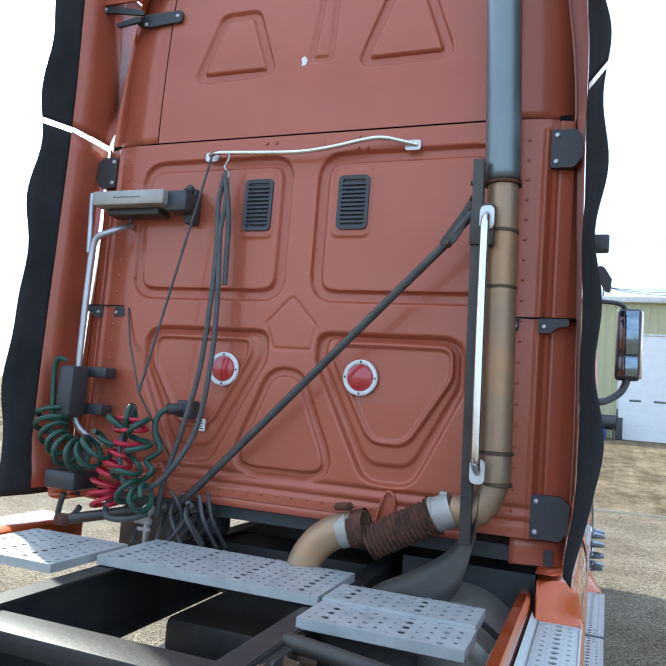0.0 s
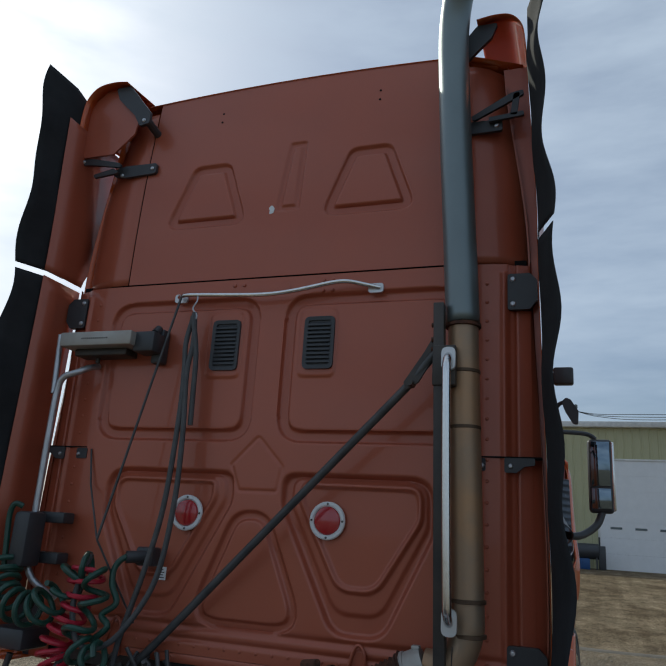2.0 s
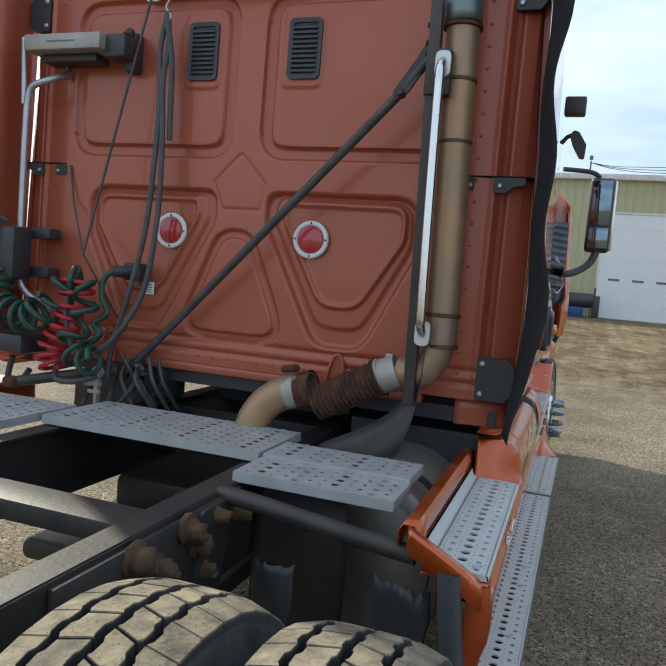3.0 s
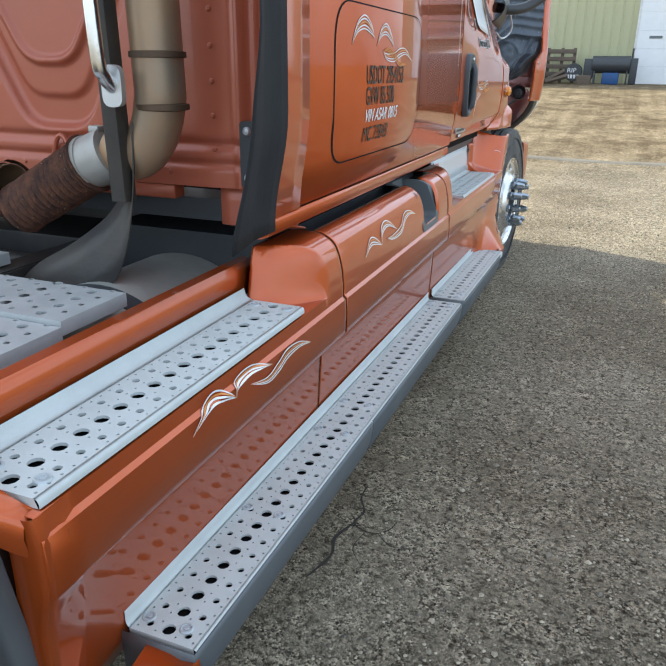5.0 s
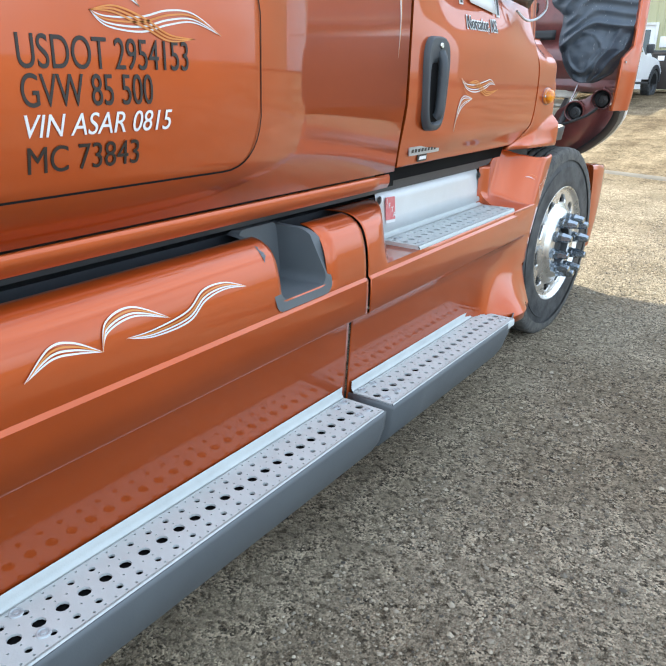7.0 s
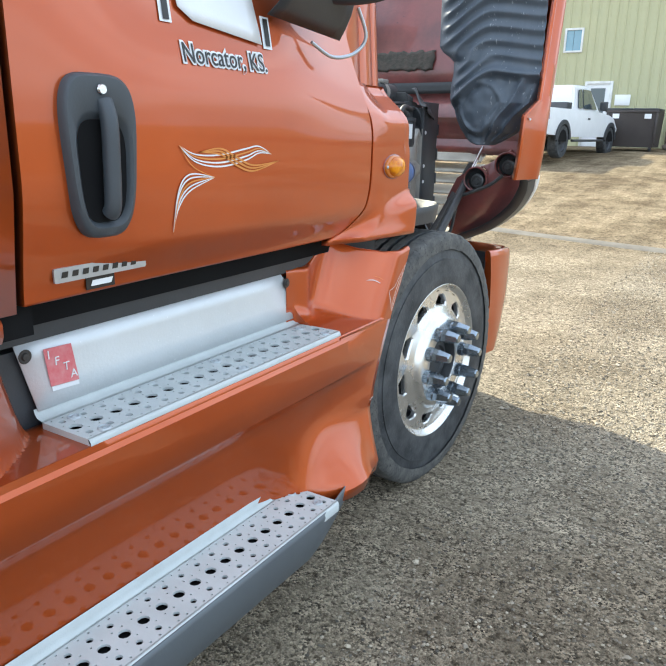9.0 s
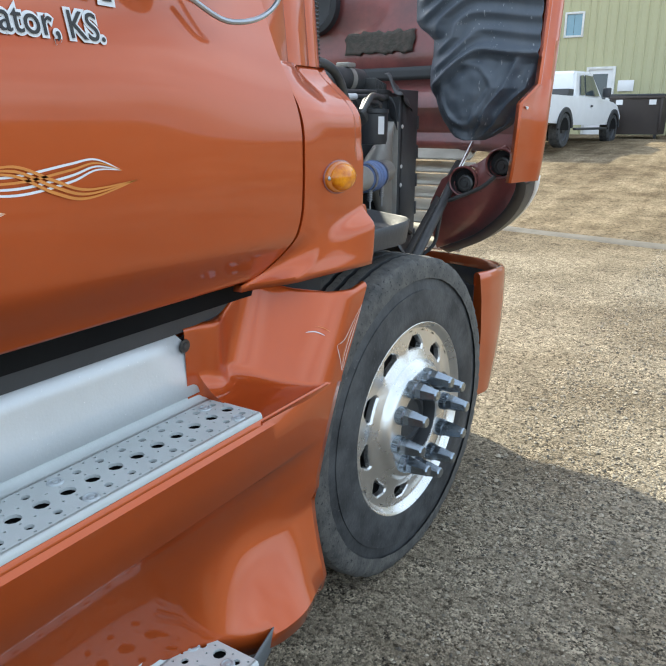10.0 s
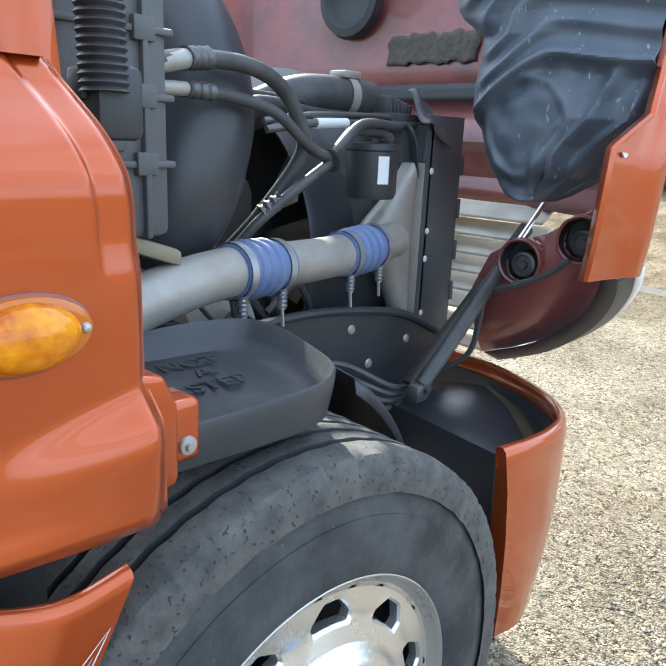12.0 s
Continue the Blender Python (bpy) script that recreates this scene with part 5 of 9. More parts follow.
# - vents, lamps -
def vent(x0, x1, z0, z1):
    v = new("vent")
    v.parent = truck
    bm = bm_new()
    o = round_poly([(x0, z0), (x1, z0), (x1, z1), (x0, z1)], 0.025, 4)
    i_ = round_poly([(x0 + 0.018, z0 + 0.018), (x1 - 0.018, z0 + 0.018), (x1 - 0.018, z1 - 0.018), (x0 + 0.018, z1 - 0.018)], 0.012, 4)
    f = back_m(-0.007)
    a = [bm.verts.new(f @ Vector((u, w, 0.0))) for u, w in o]
    b = [bm.verts.new(f @ Vector((u, w, 0.012))) for u, w in o]
    c = [bm.verts.new(f @ Vector((u, w, 0.010))) for u, w in i_]
    d = [bm.verts.new(f @ Vector((u, w, 0.002))) for u, w in i_]
    n = len(o)
    for p in range(n):
        q = (p + 1) % n
        bm.faces.new((a[p], a[q], b[q], b[p]))
        bm.faces.new((b[p], b[q], c[q], c[p]))
        bm.faces.new((c[p], c[q], d[q], d[p]))
    bm.faces.new(d)
    part("vent_frame", bm, "black", v, "black plastic vent frame", sharp=30)
    ns = 10
    for k in range(ns):
        z = z0 + 0.026 + (z1 - z0 - 0.052) * (k + 0.5) / ns
        bm = bm_new()
        box(bm, x0 + 0.017, x1 - 0.017, -0.021, -0.0095, z - 0.0055, z + 0.0055, 0.002, None, 1)
        for w in bm.verts:
            w.co.z += (w.co.y + 0.015) * 0.8
        part("slat", bm, "black", v)


vent(-0.30, -0.155, 2.33, 2.575)
vent(0.172, 0.317, 2.33, 2.575)


def tail_lamp(x, z):
    lamp = new("tail_lamp")
    lamp.parent = truck
    lamp.location = (x, 0, z)
    bm = bm_new()
    lathe(bm, [(0.078, 0.004), (0.078, -0.006), (0.074, -0.010), (0.064, -0.011), (0.058, -0.006), (0.058, 0.004)], (0, 0, 0), "y", 40)
    ring = part("lamp_ring", bm, "white", lamp, "white round lamp ring", sharp=30)
    for k in range(4):
        a = math.pi / 2 * k + math.pi / 4 * 0
        bm = bm_new()
        lathe(bm, [(0.0, -0.014), (0.004, -0.013), (0.005, -0.0105)], (0.068 * math.cos(a), 0, 0.068 * math.sin(a)), "y", 8)
        part("screw", bm, "blackmetal", ring)
    bm = bm_new()
    lathe(bm, [(0.058, -0.004), (0.054, -0.012), (0.035, -0.018), (0.0, -0.020)], (0, 0, 0), "y", 36)
    part("lens", bm, "red_lens", lamp, "dusty red lens")


tail_lamp(0.335, 1.678)
tail_lamp(-0.335, 1.678)

# white chip in the upper panel, small holes
bm = bm_new()
prism(bm, round_poly([(-0.075, 3.125), (-0.05, 3.13), (-0.045, 3.155), (-0.06, 3.175), (-0.078, 3.16), (-0.07, 3.145)], 0.008, 3), 0.002, back_m(0.006))
part("paint_chip", bm, "white", truck)
for hx in (-0.42, 0.46):
    for hz in (3.72, 3.775):
        bm = bm_new()
        lathe(bm, [(0.0, -0.003), (0.006, -0.003), (0.006, 0.004)], (hx, 0.05 * (hz - 2.8) ** 2, hz), "y", 8)
        part("bolt_hole", bm, "dark", truck)

# - rail across the top of the wall -
bm = bm_new()
tube(bm, smooth_path([(-0.50, -0.03, 2.70), (-0.45, -0.055, 2.70), (-0.36, -0.06, 2.695), (-0.05, -0.06, 2.68), (0.12, -0.06, 2.69), (0.30, -0.06, 2.718), (0.38, -0.055, 2.722), (0.46, -0.03, 2.71), (0.52, -0.008, 2.70)], 6), 0.0105, 12)
rail = part("tether_rail", bm, "chrome", truck, "thin polished tether rail")
for mx, mz in ((-0.50, 2.70), (0.50, 2.70)):
    bm = bm_new()
    prism(bm, round_poly([(mx - 0.035, mz - 0.022), (mx + 0.035, mz - 0.022), (mx + 0.035, mz + 0.022), (mx - 0.035, mz + 0.022)], 0.014, 4), 0.012, back_m(0.0))
    m1 = part("rail_mount", bm, "alu", rail)
for cx in (-0.215, -0.165, 0.245, 0.29):
    for cz in (2.705, 2.755):
        bm = bm_new()
        lathe(bm, [(0.0, -0.008), (0.007, -0.007), (0.010, -0.002), (0.010, 0.0)], (cx, 0.0, cz), "y", 10)
        part("bolt", bm, "paint_dull", truck)
# flat bump above the middle
bm = bm_new()
prism(bm, round_poly([(-0.085, 2.71), (0.07, 2.71), (0.085, 2.73), (0.06, 2.765), (-0.07, 2.765), (-0.095, 2.735)], 0.02, 4), 0.006, back_m(0.002))
part("wall_boss", bm, "paint_dull", truck)

# - aluminium work light box with its clamp -
bm = bm_new()
box(bm, -1.05, -0.64, -0.18, -0.05, 2.425, 2.495, 0.008, pose(0, 0, 0))
wl = part("work_light", bm, "castalu", truck, "flat aluminium work light housing", sharp=40)
bm = bm_new()
for k in range(14):
    box(bm, -0.92 + k * 0.011, -0.915 + k * 0.011, -0.1815, -0.1799, 2.456, 2.463)
part("housing_writing", bm, "blackink", wl)
bm = bm_new()
box(bm, -0.655, -0.54, -0.14, -0.03, 2.40, 2.50, 0.012)
box(bm, -0.60, -0.54, -0.06, 0.0, 2.36, 2.53, 0.01)
cyl(bm, (-0.57, -0.09, 2.50), (-0.57, -0.06, 2.53), 0.02)
part("clamp", bm, "black", wl, "black clamp")
bm = bm_new()
box(bm, -1.0, -0.7, -0.12, -0.02, 2.39, 2.425, 0.008)
cyl(bm, (-0.9, -0.06, 2.39), (-0.9, -0.06, 2.365), 0.012)
part("mount_bar", bm, "blackmetal", wl)

# - grab handles -
bm = bm_new()
tube(bm, smooth_path([(-0.93, -0.01, 2.36), (-0.935, -0.07, 2.34), (-0.97, -0.12, 2.305), (-1.03, -0.13, 2.28), (-1.055, -0.13, 2.22), (-1.06, -0.13, 2.10), (-1.06, -0.13, 1.8), (-1.055, -0.13, 1.46), (-1.035, -0.12, 1.36), (-0.98, -0.08, 1.30), (-0.95, -0.03, 1.27)], 5), 0.016, 14)
gh = part("grab_handle", bm, "steel", truck, "bent dull aluminium grab handle")
bm = bm_new()
cyl(bm, (-1.10, -0.12, 2.50), (-1.075, -0.13, 2.2), 0.014)
part("grab_post", bm, "steel", gh)
for z in (1.62, 1.44):
    bm = bm_new()
    box(bm, -1.08, -0.92, -0.10, -0.02, z - 0.025, z + 0.025, 0.008)
    part("handle_bracket", bm, "black", gh)

# black post beside the stack, and the polished handle on it
bm = bm_new()
box(bm, 0.830, 0.872, -0.235, -0.19, 1.09, 2.54, 0.004)
for v in bm.verts:
    v.co.x -= 0.020 * (v.co.z - 1.4)
box(bm, 0.81, 0.90, -0.245, -0.18, 2.20, 2.36, 0.006)
post = part("stack_post", bm, "blackmetal", truck, "black steel exhaust support post")
bm = bm_new()
tube(bm, smooth_path([(0.876, -0.25, 2.315), (0.875, -0.285, 2.285), (0.876, -0.30, 2.21), (0.882, -0.30, 1.8), (0.890, -0.30, 1.44), (0.891, -0.285, 1.38), (0.893, -0.25, 1.35)], 5), 0.0165, 14)
hd = part("grab_handle", bm, "chrome", truck, "straight polished grab handle on the post")
for z, hx in ((2.300, 0.876), (1.357, 0.893)):
    bm = bm_new()
    prism(bm, round_poly([(hx - 0.027, z - 0.045), (hx + 0.027, z - 0.045), (hx + 0.027, z + 0.045), (hx - 0.027, z + 0.045)], 0.024, 5), 0.016, back_m(-0.25))
    hm_ = part("handle_end", bm, "alu", hd)
    bm = bm_new()
    lathe(bm, [(0.0, -0.008), (0.008, -0.008), (0.011, -0.003), (0.011, 0.0)], (hx, -0.266, z), "y", 12)
    part("bolt", bm, "steel", hm_)
for zz, yy in ((2.50, -0.215), (2.44, -0.215), (2.40, -0.215)):
    bm = bm_new()
    cyl(bm, (0.80, yy, zz - 0.05), (0.84, yy, zz - 0.05), 0.010, n=8)
    part("bolt", bm, "rust", post)

# diagonal brace rod
bm = bm_new()
tube(bm, [(0.835, -0.21, 2.36), (0.70, -0.19, 2.205), (-0.36, -0.06, 1.155), (-0.52, -0.05, 1.0)], 0.017, 12)
brace = part("brace_rod", bm, "hose_black", truck, "long diagonal black brace rod")
bm = bm_new()
prism(bm, [(0.845, 2.44), (0.845, 2.38), (0.75, 2.22), (0.70, 2.19), (0.69, 2.22), (0.77, 2.34), (0.82, 2.43)], 0.012, back_m(-0.20))
cyl(bm, (0.72, -0.24, 2.215), (0.72, -0.18, 2.215), 0.014, n=8)
part("brace_bracket", bm, "blackmetal", brace)

# - exhaust -
bm = bm_new()
tube(bm, smooth_path([(0.912, -0.15, 2.47), (0.900, -0.15, 2.75), (0.876, -0.15, 3.25), (0.862, -0.15, 3.62), (0.858, -0.155, 3.78), (0.862, -0.165, 3.90), (0.880, -0.20, 4.00), (0.915, -0.26, 4.09)], 5), 0.067, 36, False)
st = thick(part("stack_tube", bm, "stack_up", truck, "tall straight steel exhaust stack"), 0.004)
bm = bm_new()
tube(bm, smooth_path([(0.914, -0.15, 2.47), (0.926, -0.15, 2.0), (0.940, -0.15, 1.42), (0.938, -0.15, 1.32), (0.91, -0.15, 1.24), (0.86, -0.15, 1.195), (0.79, -0.15, 1.195)], 6), 0.060, 36, False)
lowpipe = part("exhaust_pipe", bm, "stack", truck, "heat-tinted lower exhaust pipe with an elbow")
for z, rr in ((2.46, 0.071), (2.27, 0.064), (2.05, 0.062), (1.425, 0.066), (1.31, 0.064)):
    bm = bm_new()
    lathe(bm, [(0.054, z - 0.009), (rr, z - 0.006), (rr, z + 0.006), (0.054, z + 0.009)], (0.926 - 0.026 * (z - 2.0), -0.15, 0), "z", 32)
    part("band_clamp", bm, "band" if z < 2.4 else "rust", lowpipe, "narrow rusty band clamp")
# flex section, clamps and the loose elbow
bm = bm_new()
cyl(bm, (0.795, -0.16, 1.198), (0.728, -0.164, 1.169), 0.066, n=32)
cyl(bm, (0.735, -0.164, 1.172), (0.722, -0.164, 1.167), 0.070, n=32)
box(bm, 0.745, 0.775, -0.185, -0.155, 1.245, 1.262, 0.004)
part("lap_clamp", bm, "castalu", lowpipe, "bright lap clamp")
bm = bm_new()
p0, p1 = Vector((0.728, -0.165, 1.168)), Vector((0.485, -0.175, 1.035))
pts, rad = [], []
for k in range(61):
    pts.append(p0.lerp(p1, k / 60))
    rad.append(0.066 + 0.0045 * math.cos(k * math.pi / 2) + (0.008 if k < 4 else 0) + 0.0025 * noise.noise(Vector((k * 0.7, 0, 0))))
tube(bm, pts, 0, 28, True, rad)
part("flex_pipe", bm, "rust", truck, "rusty corrugated flex pipe")
bm = bm_new()
tube(bm, smooth_path([(0.455, -0.16, 1.085), (0.40, -0.16, 1.075), (0.33, -0.165, 1.05), (0.26, -0.17, 0.995), (0.215, -0.18, 0.91), (0.205, -0.19, 0.80)], 6), 0.066, 32, False)
elbow = thick(part("loose_elbow", bm, "stack", truck, "heat-tinted pipe elbow left open at one end"), 0.004)
bm = bm_new()
for k, o in enumerate((0.45, 0.425, 0.41)):
    q = Vector((o, -0.16, 1.085 - (0.455 - o) * 0.25))
    tube(bm, [q + Vector((0.012, 0, 0.003)), q - Vector((0.012, 0, 0.003))], 0.076 - 0.003 * k, 30, False)
cyl(bm, (0.33, -0.16, 1.15), (0.40, -0.20, 1.165), 0.016, n=10)
part("elbow_clamp", bm, "rust", elbow, "rusty band clamps")
bm = bm_new()
tube(bm, [(0.395, -0.162, 1.0725), (0.355, -0.164, 1.058)], 0.0685, 30, False)
part("elbow_band", bm, "castalu", elbow)
# sweeping strap under the elbow
bm = bm_new()
cen = smooth_path([(0.89, -0.17, 1.30), (0.87, -0.18, 1.18), (0.80, -0.19, 1.06), (0.68, -0.20, 0.97), (0.55, -0.20, 0.90), (0.47, -0.2, 0.84)], 6)
wid = [0.03 + 0.13 * sstep(0, 0.5, k / (len(cen) - 1)) for k in range(len(cen))]
grid(bm, [[c + Vector((0.25 * w, -0.04, -w)) * a for a in (0, 0.33, 0.66, 1.0)] for c, w in zip(cen, wid)])
thick(part("exhaust_hanger", bm, "blackmetal", truck, "grimy sheet-steel exhaust hanger"), 0.008, 0)

# hooks at the foot of the wall
for hx in (0.50, -0.62):
    bm = bm_new()
    tube(bm, smooth_path([(hx - 0.055, -0.01, 1.06), (hx - 0.025, -0.012, 1.18), (hx, -0.012, 1.215), (hx + 0.025, -0.012, 1.18), (hx + 0.03, -0.01, 1.06)], 5), 0.007, 8)
    part("wall_hook", bm, "paint_dull", truck)
    bm = bm_new()
    prism(bm, round_poly([(hx - 0.045, 1.06), (hx + 0.025, 1.06), (hx + 0.02, 1.19), (hx - 0.02, 1.19)], 0.02, 4), 0.005, back_m(0.0))
    part("hook_plate", bm, "paint_dull", truck)

# underside lip of the wall, and the dark space below
bm = bm_new()
box(bm, -1.0, 0.86, 0.0, 0.05, 1.06, 1.10, 0.008)
part("wall_lip", bm, "paint_dull", truck)
bm = bm_new()
box(bm, -1.15, 1.15, 0.05, 1.8, 1.0, 1.06)
part("cab_floor", bm, "black", truck)
bm = bm_new()
tube(bm, [(-0.46, 0.22, 0.87), (-0.46, 0.22, 0.90), (-0.46, 0.22, 1.02), (-0.46, 0.22, 1.06)], 0.1, 24, True, [0.07, 0.1, 0.1, 0.085])
part("air_bag", bm, "rubber", truck, "grey cab suspension air bag")
bm = bm_new()
box(bm, -0.9, -0.5, 0.1, 0.3, 0.75, 0.98, 0.02)
box(bm, -0.30, 0.42, 0.5, 0.8, 0.62, 0.98, 0.02)
cyl(bm, (-0.4, 0.1, 0.80), (0.4, 0.1, 0.78), 0.03)
part("drivetrain_block", bm, "blackmetal", truck)

# far-side fender lip seen over the deck
bm = bm_new()
box(bm, -1.25, -0.98, -0.7, -0.05, 0.80, 0.93, 0.03)
part("far_skirt", bm, "paint", truck)

# - frame hardware near the drive wheels -
M["rust_cake"] = mat("rust_caked_with_dust", (0.125, 0.075, 0.036), 0.9, 0.0, (0.035, 0.022, 0.015), 22.0, 0.45, 0.004, 60)
bm = bm_new()
box(bm, 0.475, 0.492, -1.62, -0.80, 0.62, 0.862, 0.004)
prism(bm, round_poly([(-1.06, 0.86), (-0.90, 0.86), (-0.93, 0.62), (-1.03, 0.50), (-1.10, 0.50), (-1.10, 0.62)], 0.02, 3), 0.014, side_m(0.492))
hanger = part("spring_hanger", bm, "dusty_frame", truck, "black frame bracket caked with dust")
for y, z, r in ((-1.129, 0.835, 0.030), (-1.105, 0.81, 0.022), (-1.075, 0.775, 0.028), (-1.355, 0.83, 0.034), (-1.325, 0.815, 0.024), (-1.272, 0.775, 0.030), (-1.24, 0.765, 0.02), (-1.036, 0.69, 0.018), (-0.832, 0.79, 0.020), (-0.98, 0.83, 0.018)):
    bm = bm_new()
    lathe(bm, [(0.0, 0.052), (r * 0.75, 0.050), (r * 0.85, 0.040), (r, 0.036), (r, 0.012), (r * 1.35, 0.010), (r * 1.35, -0.004)], (0.495, y, z), "x", 16)
    for v in bm.verts:
        v.co += Vector((0.010, 0.008, 0.008)) * noise.noise(v.co * 45)
    part("rusty_bolt", bm, "rust_cake", hanger, sharp=80)
# dark guard between the rail and the tank
bm = bm_new()
grid(bm, [[(x, -0.70 + 0.02 * math.sin(x * 14), z) for z in lin(0.16, 0.835, 6)] for x in lin(0.49, 0.82, 12)])
thick(part("splash_guard", bm, "dusty_frame", truck, "black steel splash guard"), 0.008)
# slab added only to darken the open space under the driveline
bm = bm_new()
box(bm, -0.40, 0.40, -0.75, 0.15, 0.42, 0.50, 0.03)
part("driveline_pan", bm, "blackmetal", truck)
# stay from the rail to the skirt's tray
bm = bm_new()
tube(bm, smooth_path([(0.47, -0.90, 0.865), (0.60, -0.92, 0.862), (0.85, -0.95, 0.845), (1.08, -0.965, 0.826)], 5), 0.026, 14)
part("skirt_stay", bm, "blackmetal", truck, "black tube stay under the deck")
# torn rubber splash flaps hanging from the stay's ends
for x0, x1, z0, z1, seed in ((0.965, 1.125, 0.42, 0.735, 3), (0.615, 0.74, 0.50, 0.715, 9)):
    bm = bm_new()
    cols = lin(x0, x1, 22)
    grid(bm, [[(x + 0.010 * noise.noise(Vector((z * 16, seed, x * 6))), -0.955 + 0.018 * math.sin(x * 31 + z * 9 + seed), z0 + (z1 - z0) * k + (0.030 * k * noise.noise(Vector((x * 48, seed, 0))))) for x in cols for z in (z0 + (z1 - z0) * k,)] for k in lin(0, 1, 9)])
    thick(part("torn_flap", bm, "black", truck, "torn black rubber flap"), 0.008)
bm = bm_new()
lathe(bm, [(0.0, 0.0), (0.085, 0.0), (0.090, 0.015), (0.090, 0.07), (0.100, 0.075), (0.100, 0.095), (0.088, 0.10), (0.085, 0.15), (0.06, 0.17), (0.0, 0.17)], (0.64, -1.20, 0.53), "z", 22)
part("brake_chamber", bm, "rust_cake", truck, "dusty brake chamber")
bm = bm_new()
box(bm, -0.6, 1.0, -1.85, -1.75, 0.45, 0.55, 0.03)
part("drive_axle", bm, "blackmetal", truck)

# the rear skirt's end: a rolled edge with the mudguard strip against it
def end_x(z):
    return float(np.interp(z, [0.2, 0.3, 0.45, 0.6, 0.66, 0.76, 0.80], [1.270, 1.268, 1.259, 1.264, 1.2815, 1.2815, 1.273]))


bm = bm_new()
grid(bm, [[(sk_x(z) - 0.004, -0.90, z), (0.5 * (sk_x(z) + end_x(z)), -0.95, z), (end_x(z) - 0.004, -0.980, z), (end_x(z), -0.992, z), (end_x(z) - 0.003, -1.003, z), (end_x(z) - 0.012, -1.009, z), (end_x(z) - 0.06, -1.009, z)] for z in lin(0.80, 0.20, 26)])
part("rear_skirt_end", bm, "paint", truck)
bm = bm_new()
rows = []
for z in [0.838, 0.836] + lin(0.83, 0.05, 24):
    cap = 0.010 if z > 0.837 else 0.0
    cx, cy = 1.264 - 0.043 - 0.042 * sstep(0.35, 0.90, z), -1.008 + 0.10 * sstep(0.3, 0.0, z) - 0.030 * sstep(0.35, 0.95, z)
    rows.append([(cx + dx * (1 - cap * 12), cy + dy * (1 - cap * 12), z - cap) for dx, dy in ((-0.034, 0.10), (-0.033, 0.0), (-0.029, -0.018), (-0.020, -0.026), (0.012, -0.030), (0.022, -0.026), (0.027, -0.016), (0.027, 0.01))])
grid(bm, rows)
bm.faces.new([bm.verts.new(q) for q in rows[0]])
part("mudguard", bm, "grey_black", truck, "dark grey mudguard edge", sharp=50)
bm = bm_new()
lip = smooth_path([(1.060, -0.985, 0.914), (1.064, -1.010, 0.913), (1.085, -1.030, 0.908), (1.13, -1.038, 0.888), (1.185, -1.036, 0.858), (1.23, -1.024, 0.826), (1.260, -0.996, 0.792)], 6)
grid(bm, [[q + Vector((0.012 if k < 2 else 0.0, dy, dz)) for k, (dy, dz) in enumerate(((0.050, -0.055), (0.034, -0.012), (0.020, 0.0), (-0.006, 0.002), (-0.015, -0.006), (-0.017, -0.022), (-0.010, -0.06)))] for q in lip])
part("tray_lip", bm, "paint", truck)
# moulded end below the running step, with the grey valance under it
CAP = smooth_path([(1.258, -0.985, 0), (1.268, -0.925, 0), (1.290, -0.868, 0), (1.322, -0.825, 0), (1.348, -0.785, 0), (1.356, -0.752, 0)], 4)
bm = bm_new()
rows = [[], [], [], [], [], []]
for i, q in enumerate(CAP):
    u = i / (len(CAP) - 1)
    low = 0.20 + 0.085 * sstep(0.1, 1.0, u)
    rows[0].append((1.225 + (q.x - 1.225) * 0.5, -0.752, 0.342))
    rows[1].append((1.225 + (q.x - 1.225) * 0.75, -0.752 + (q.y + 0.752) * 0.55, 0.330))
    rows[2].append((q.x - 0.010, q.y + 0.012, 0.334))
    rows[3].append((q.x - 0.002, q.y + 0.003, 0.336))
    rows[4].append((q.x, q.y, 0.328))
    rows[5].append((q.x - 0.016 * (1 - u), q.y + 0.012, low))
grid(bm, rows)
part("step_end_cap", bm, "paint", truck)
bm = bm_new()
grid(bm, [[(q.x - 0.018 * (1 - i / (len(CAP) - 1)) - d, q.y + 0.014 + d, 0.205 + 0.085 * sstep(0.1, 1.0, i / (len(CAP) - 1)) - k * (0.10 + 0.03 * i / (len(CAP) - 1))) for i, q in enumerate(CAP)] for d, k in ((0.0, 0.0), (0.006, 0.5), (0.03, 1.0), (0.08, 1.1))])
part("valance_end", bm, "grey", truck)
# skirt's inner flange by the upper step
bm = bm_new()
prof = [(1.088, 0.83), (1.085, 0.90), (1.075, 0.915), (1.045, 0.915), (1.035, 0.90), (1.035, 0.855)]
grid(bm, [[(x, y, z) for x, z in prof] for y in lin(-1.00, 0.02, 10)])
thick(part("skirt_flange", bm, "paint", truck), 0.006, 0)
# - air and electric lines -
def coil(name, path, r, turns, wire, material, label, phase=0.0):
    """A helix wound about a path."""
    p = smooth_path(path, 12)
    n = turns * 16
    pts = []
    for i in range(n + 1):
        f = i / n * (len(p) - 1)
        k = min(int(f), len(p) - 2)
        c = p[k].lerp(p[k + 1], f - k)
        t = (p[k + 1] - p[k]).normalized()
        s = t.cross(Vector((0.2, 0.9, 0.3))).normalized()
        u = t.cross(s)
        a = 2 * math.pi * turns * i / n + phase
        rr = r * (0.85 + 0.25 * noise.noise(Vector((i * 0.03, phase, 0))))
        pts.append(c + (s * math.cos(a) + u * math.sin(a)) * rr)
    bm = bm_new()
    tube(bm, pts, wire, 8)
    return part(name, bm, material, truck, label)


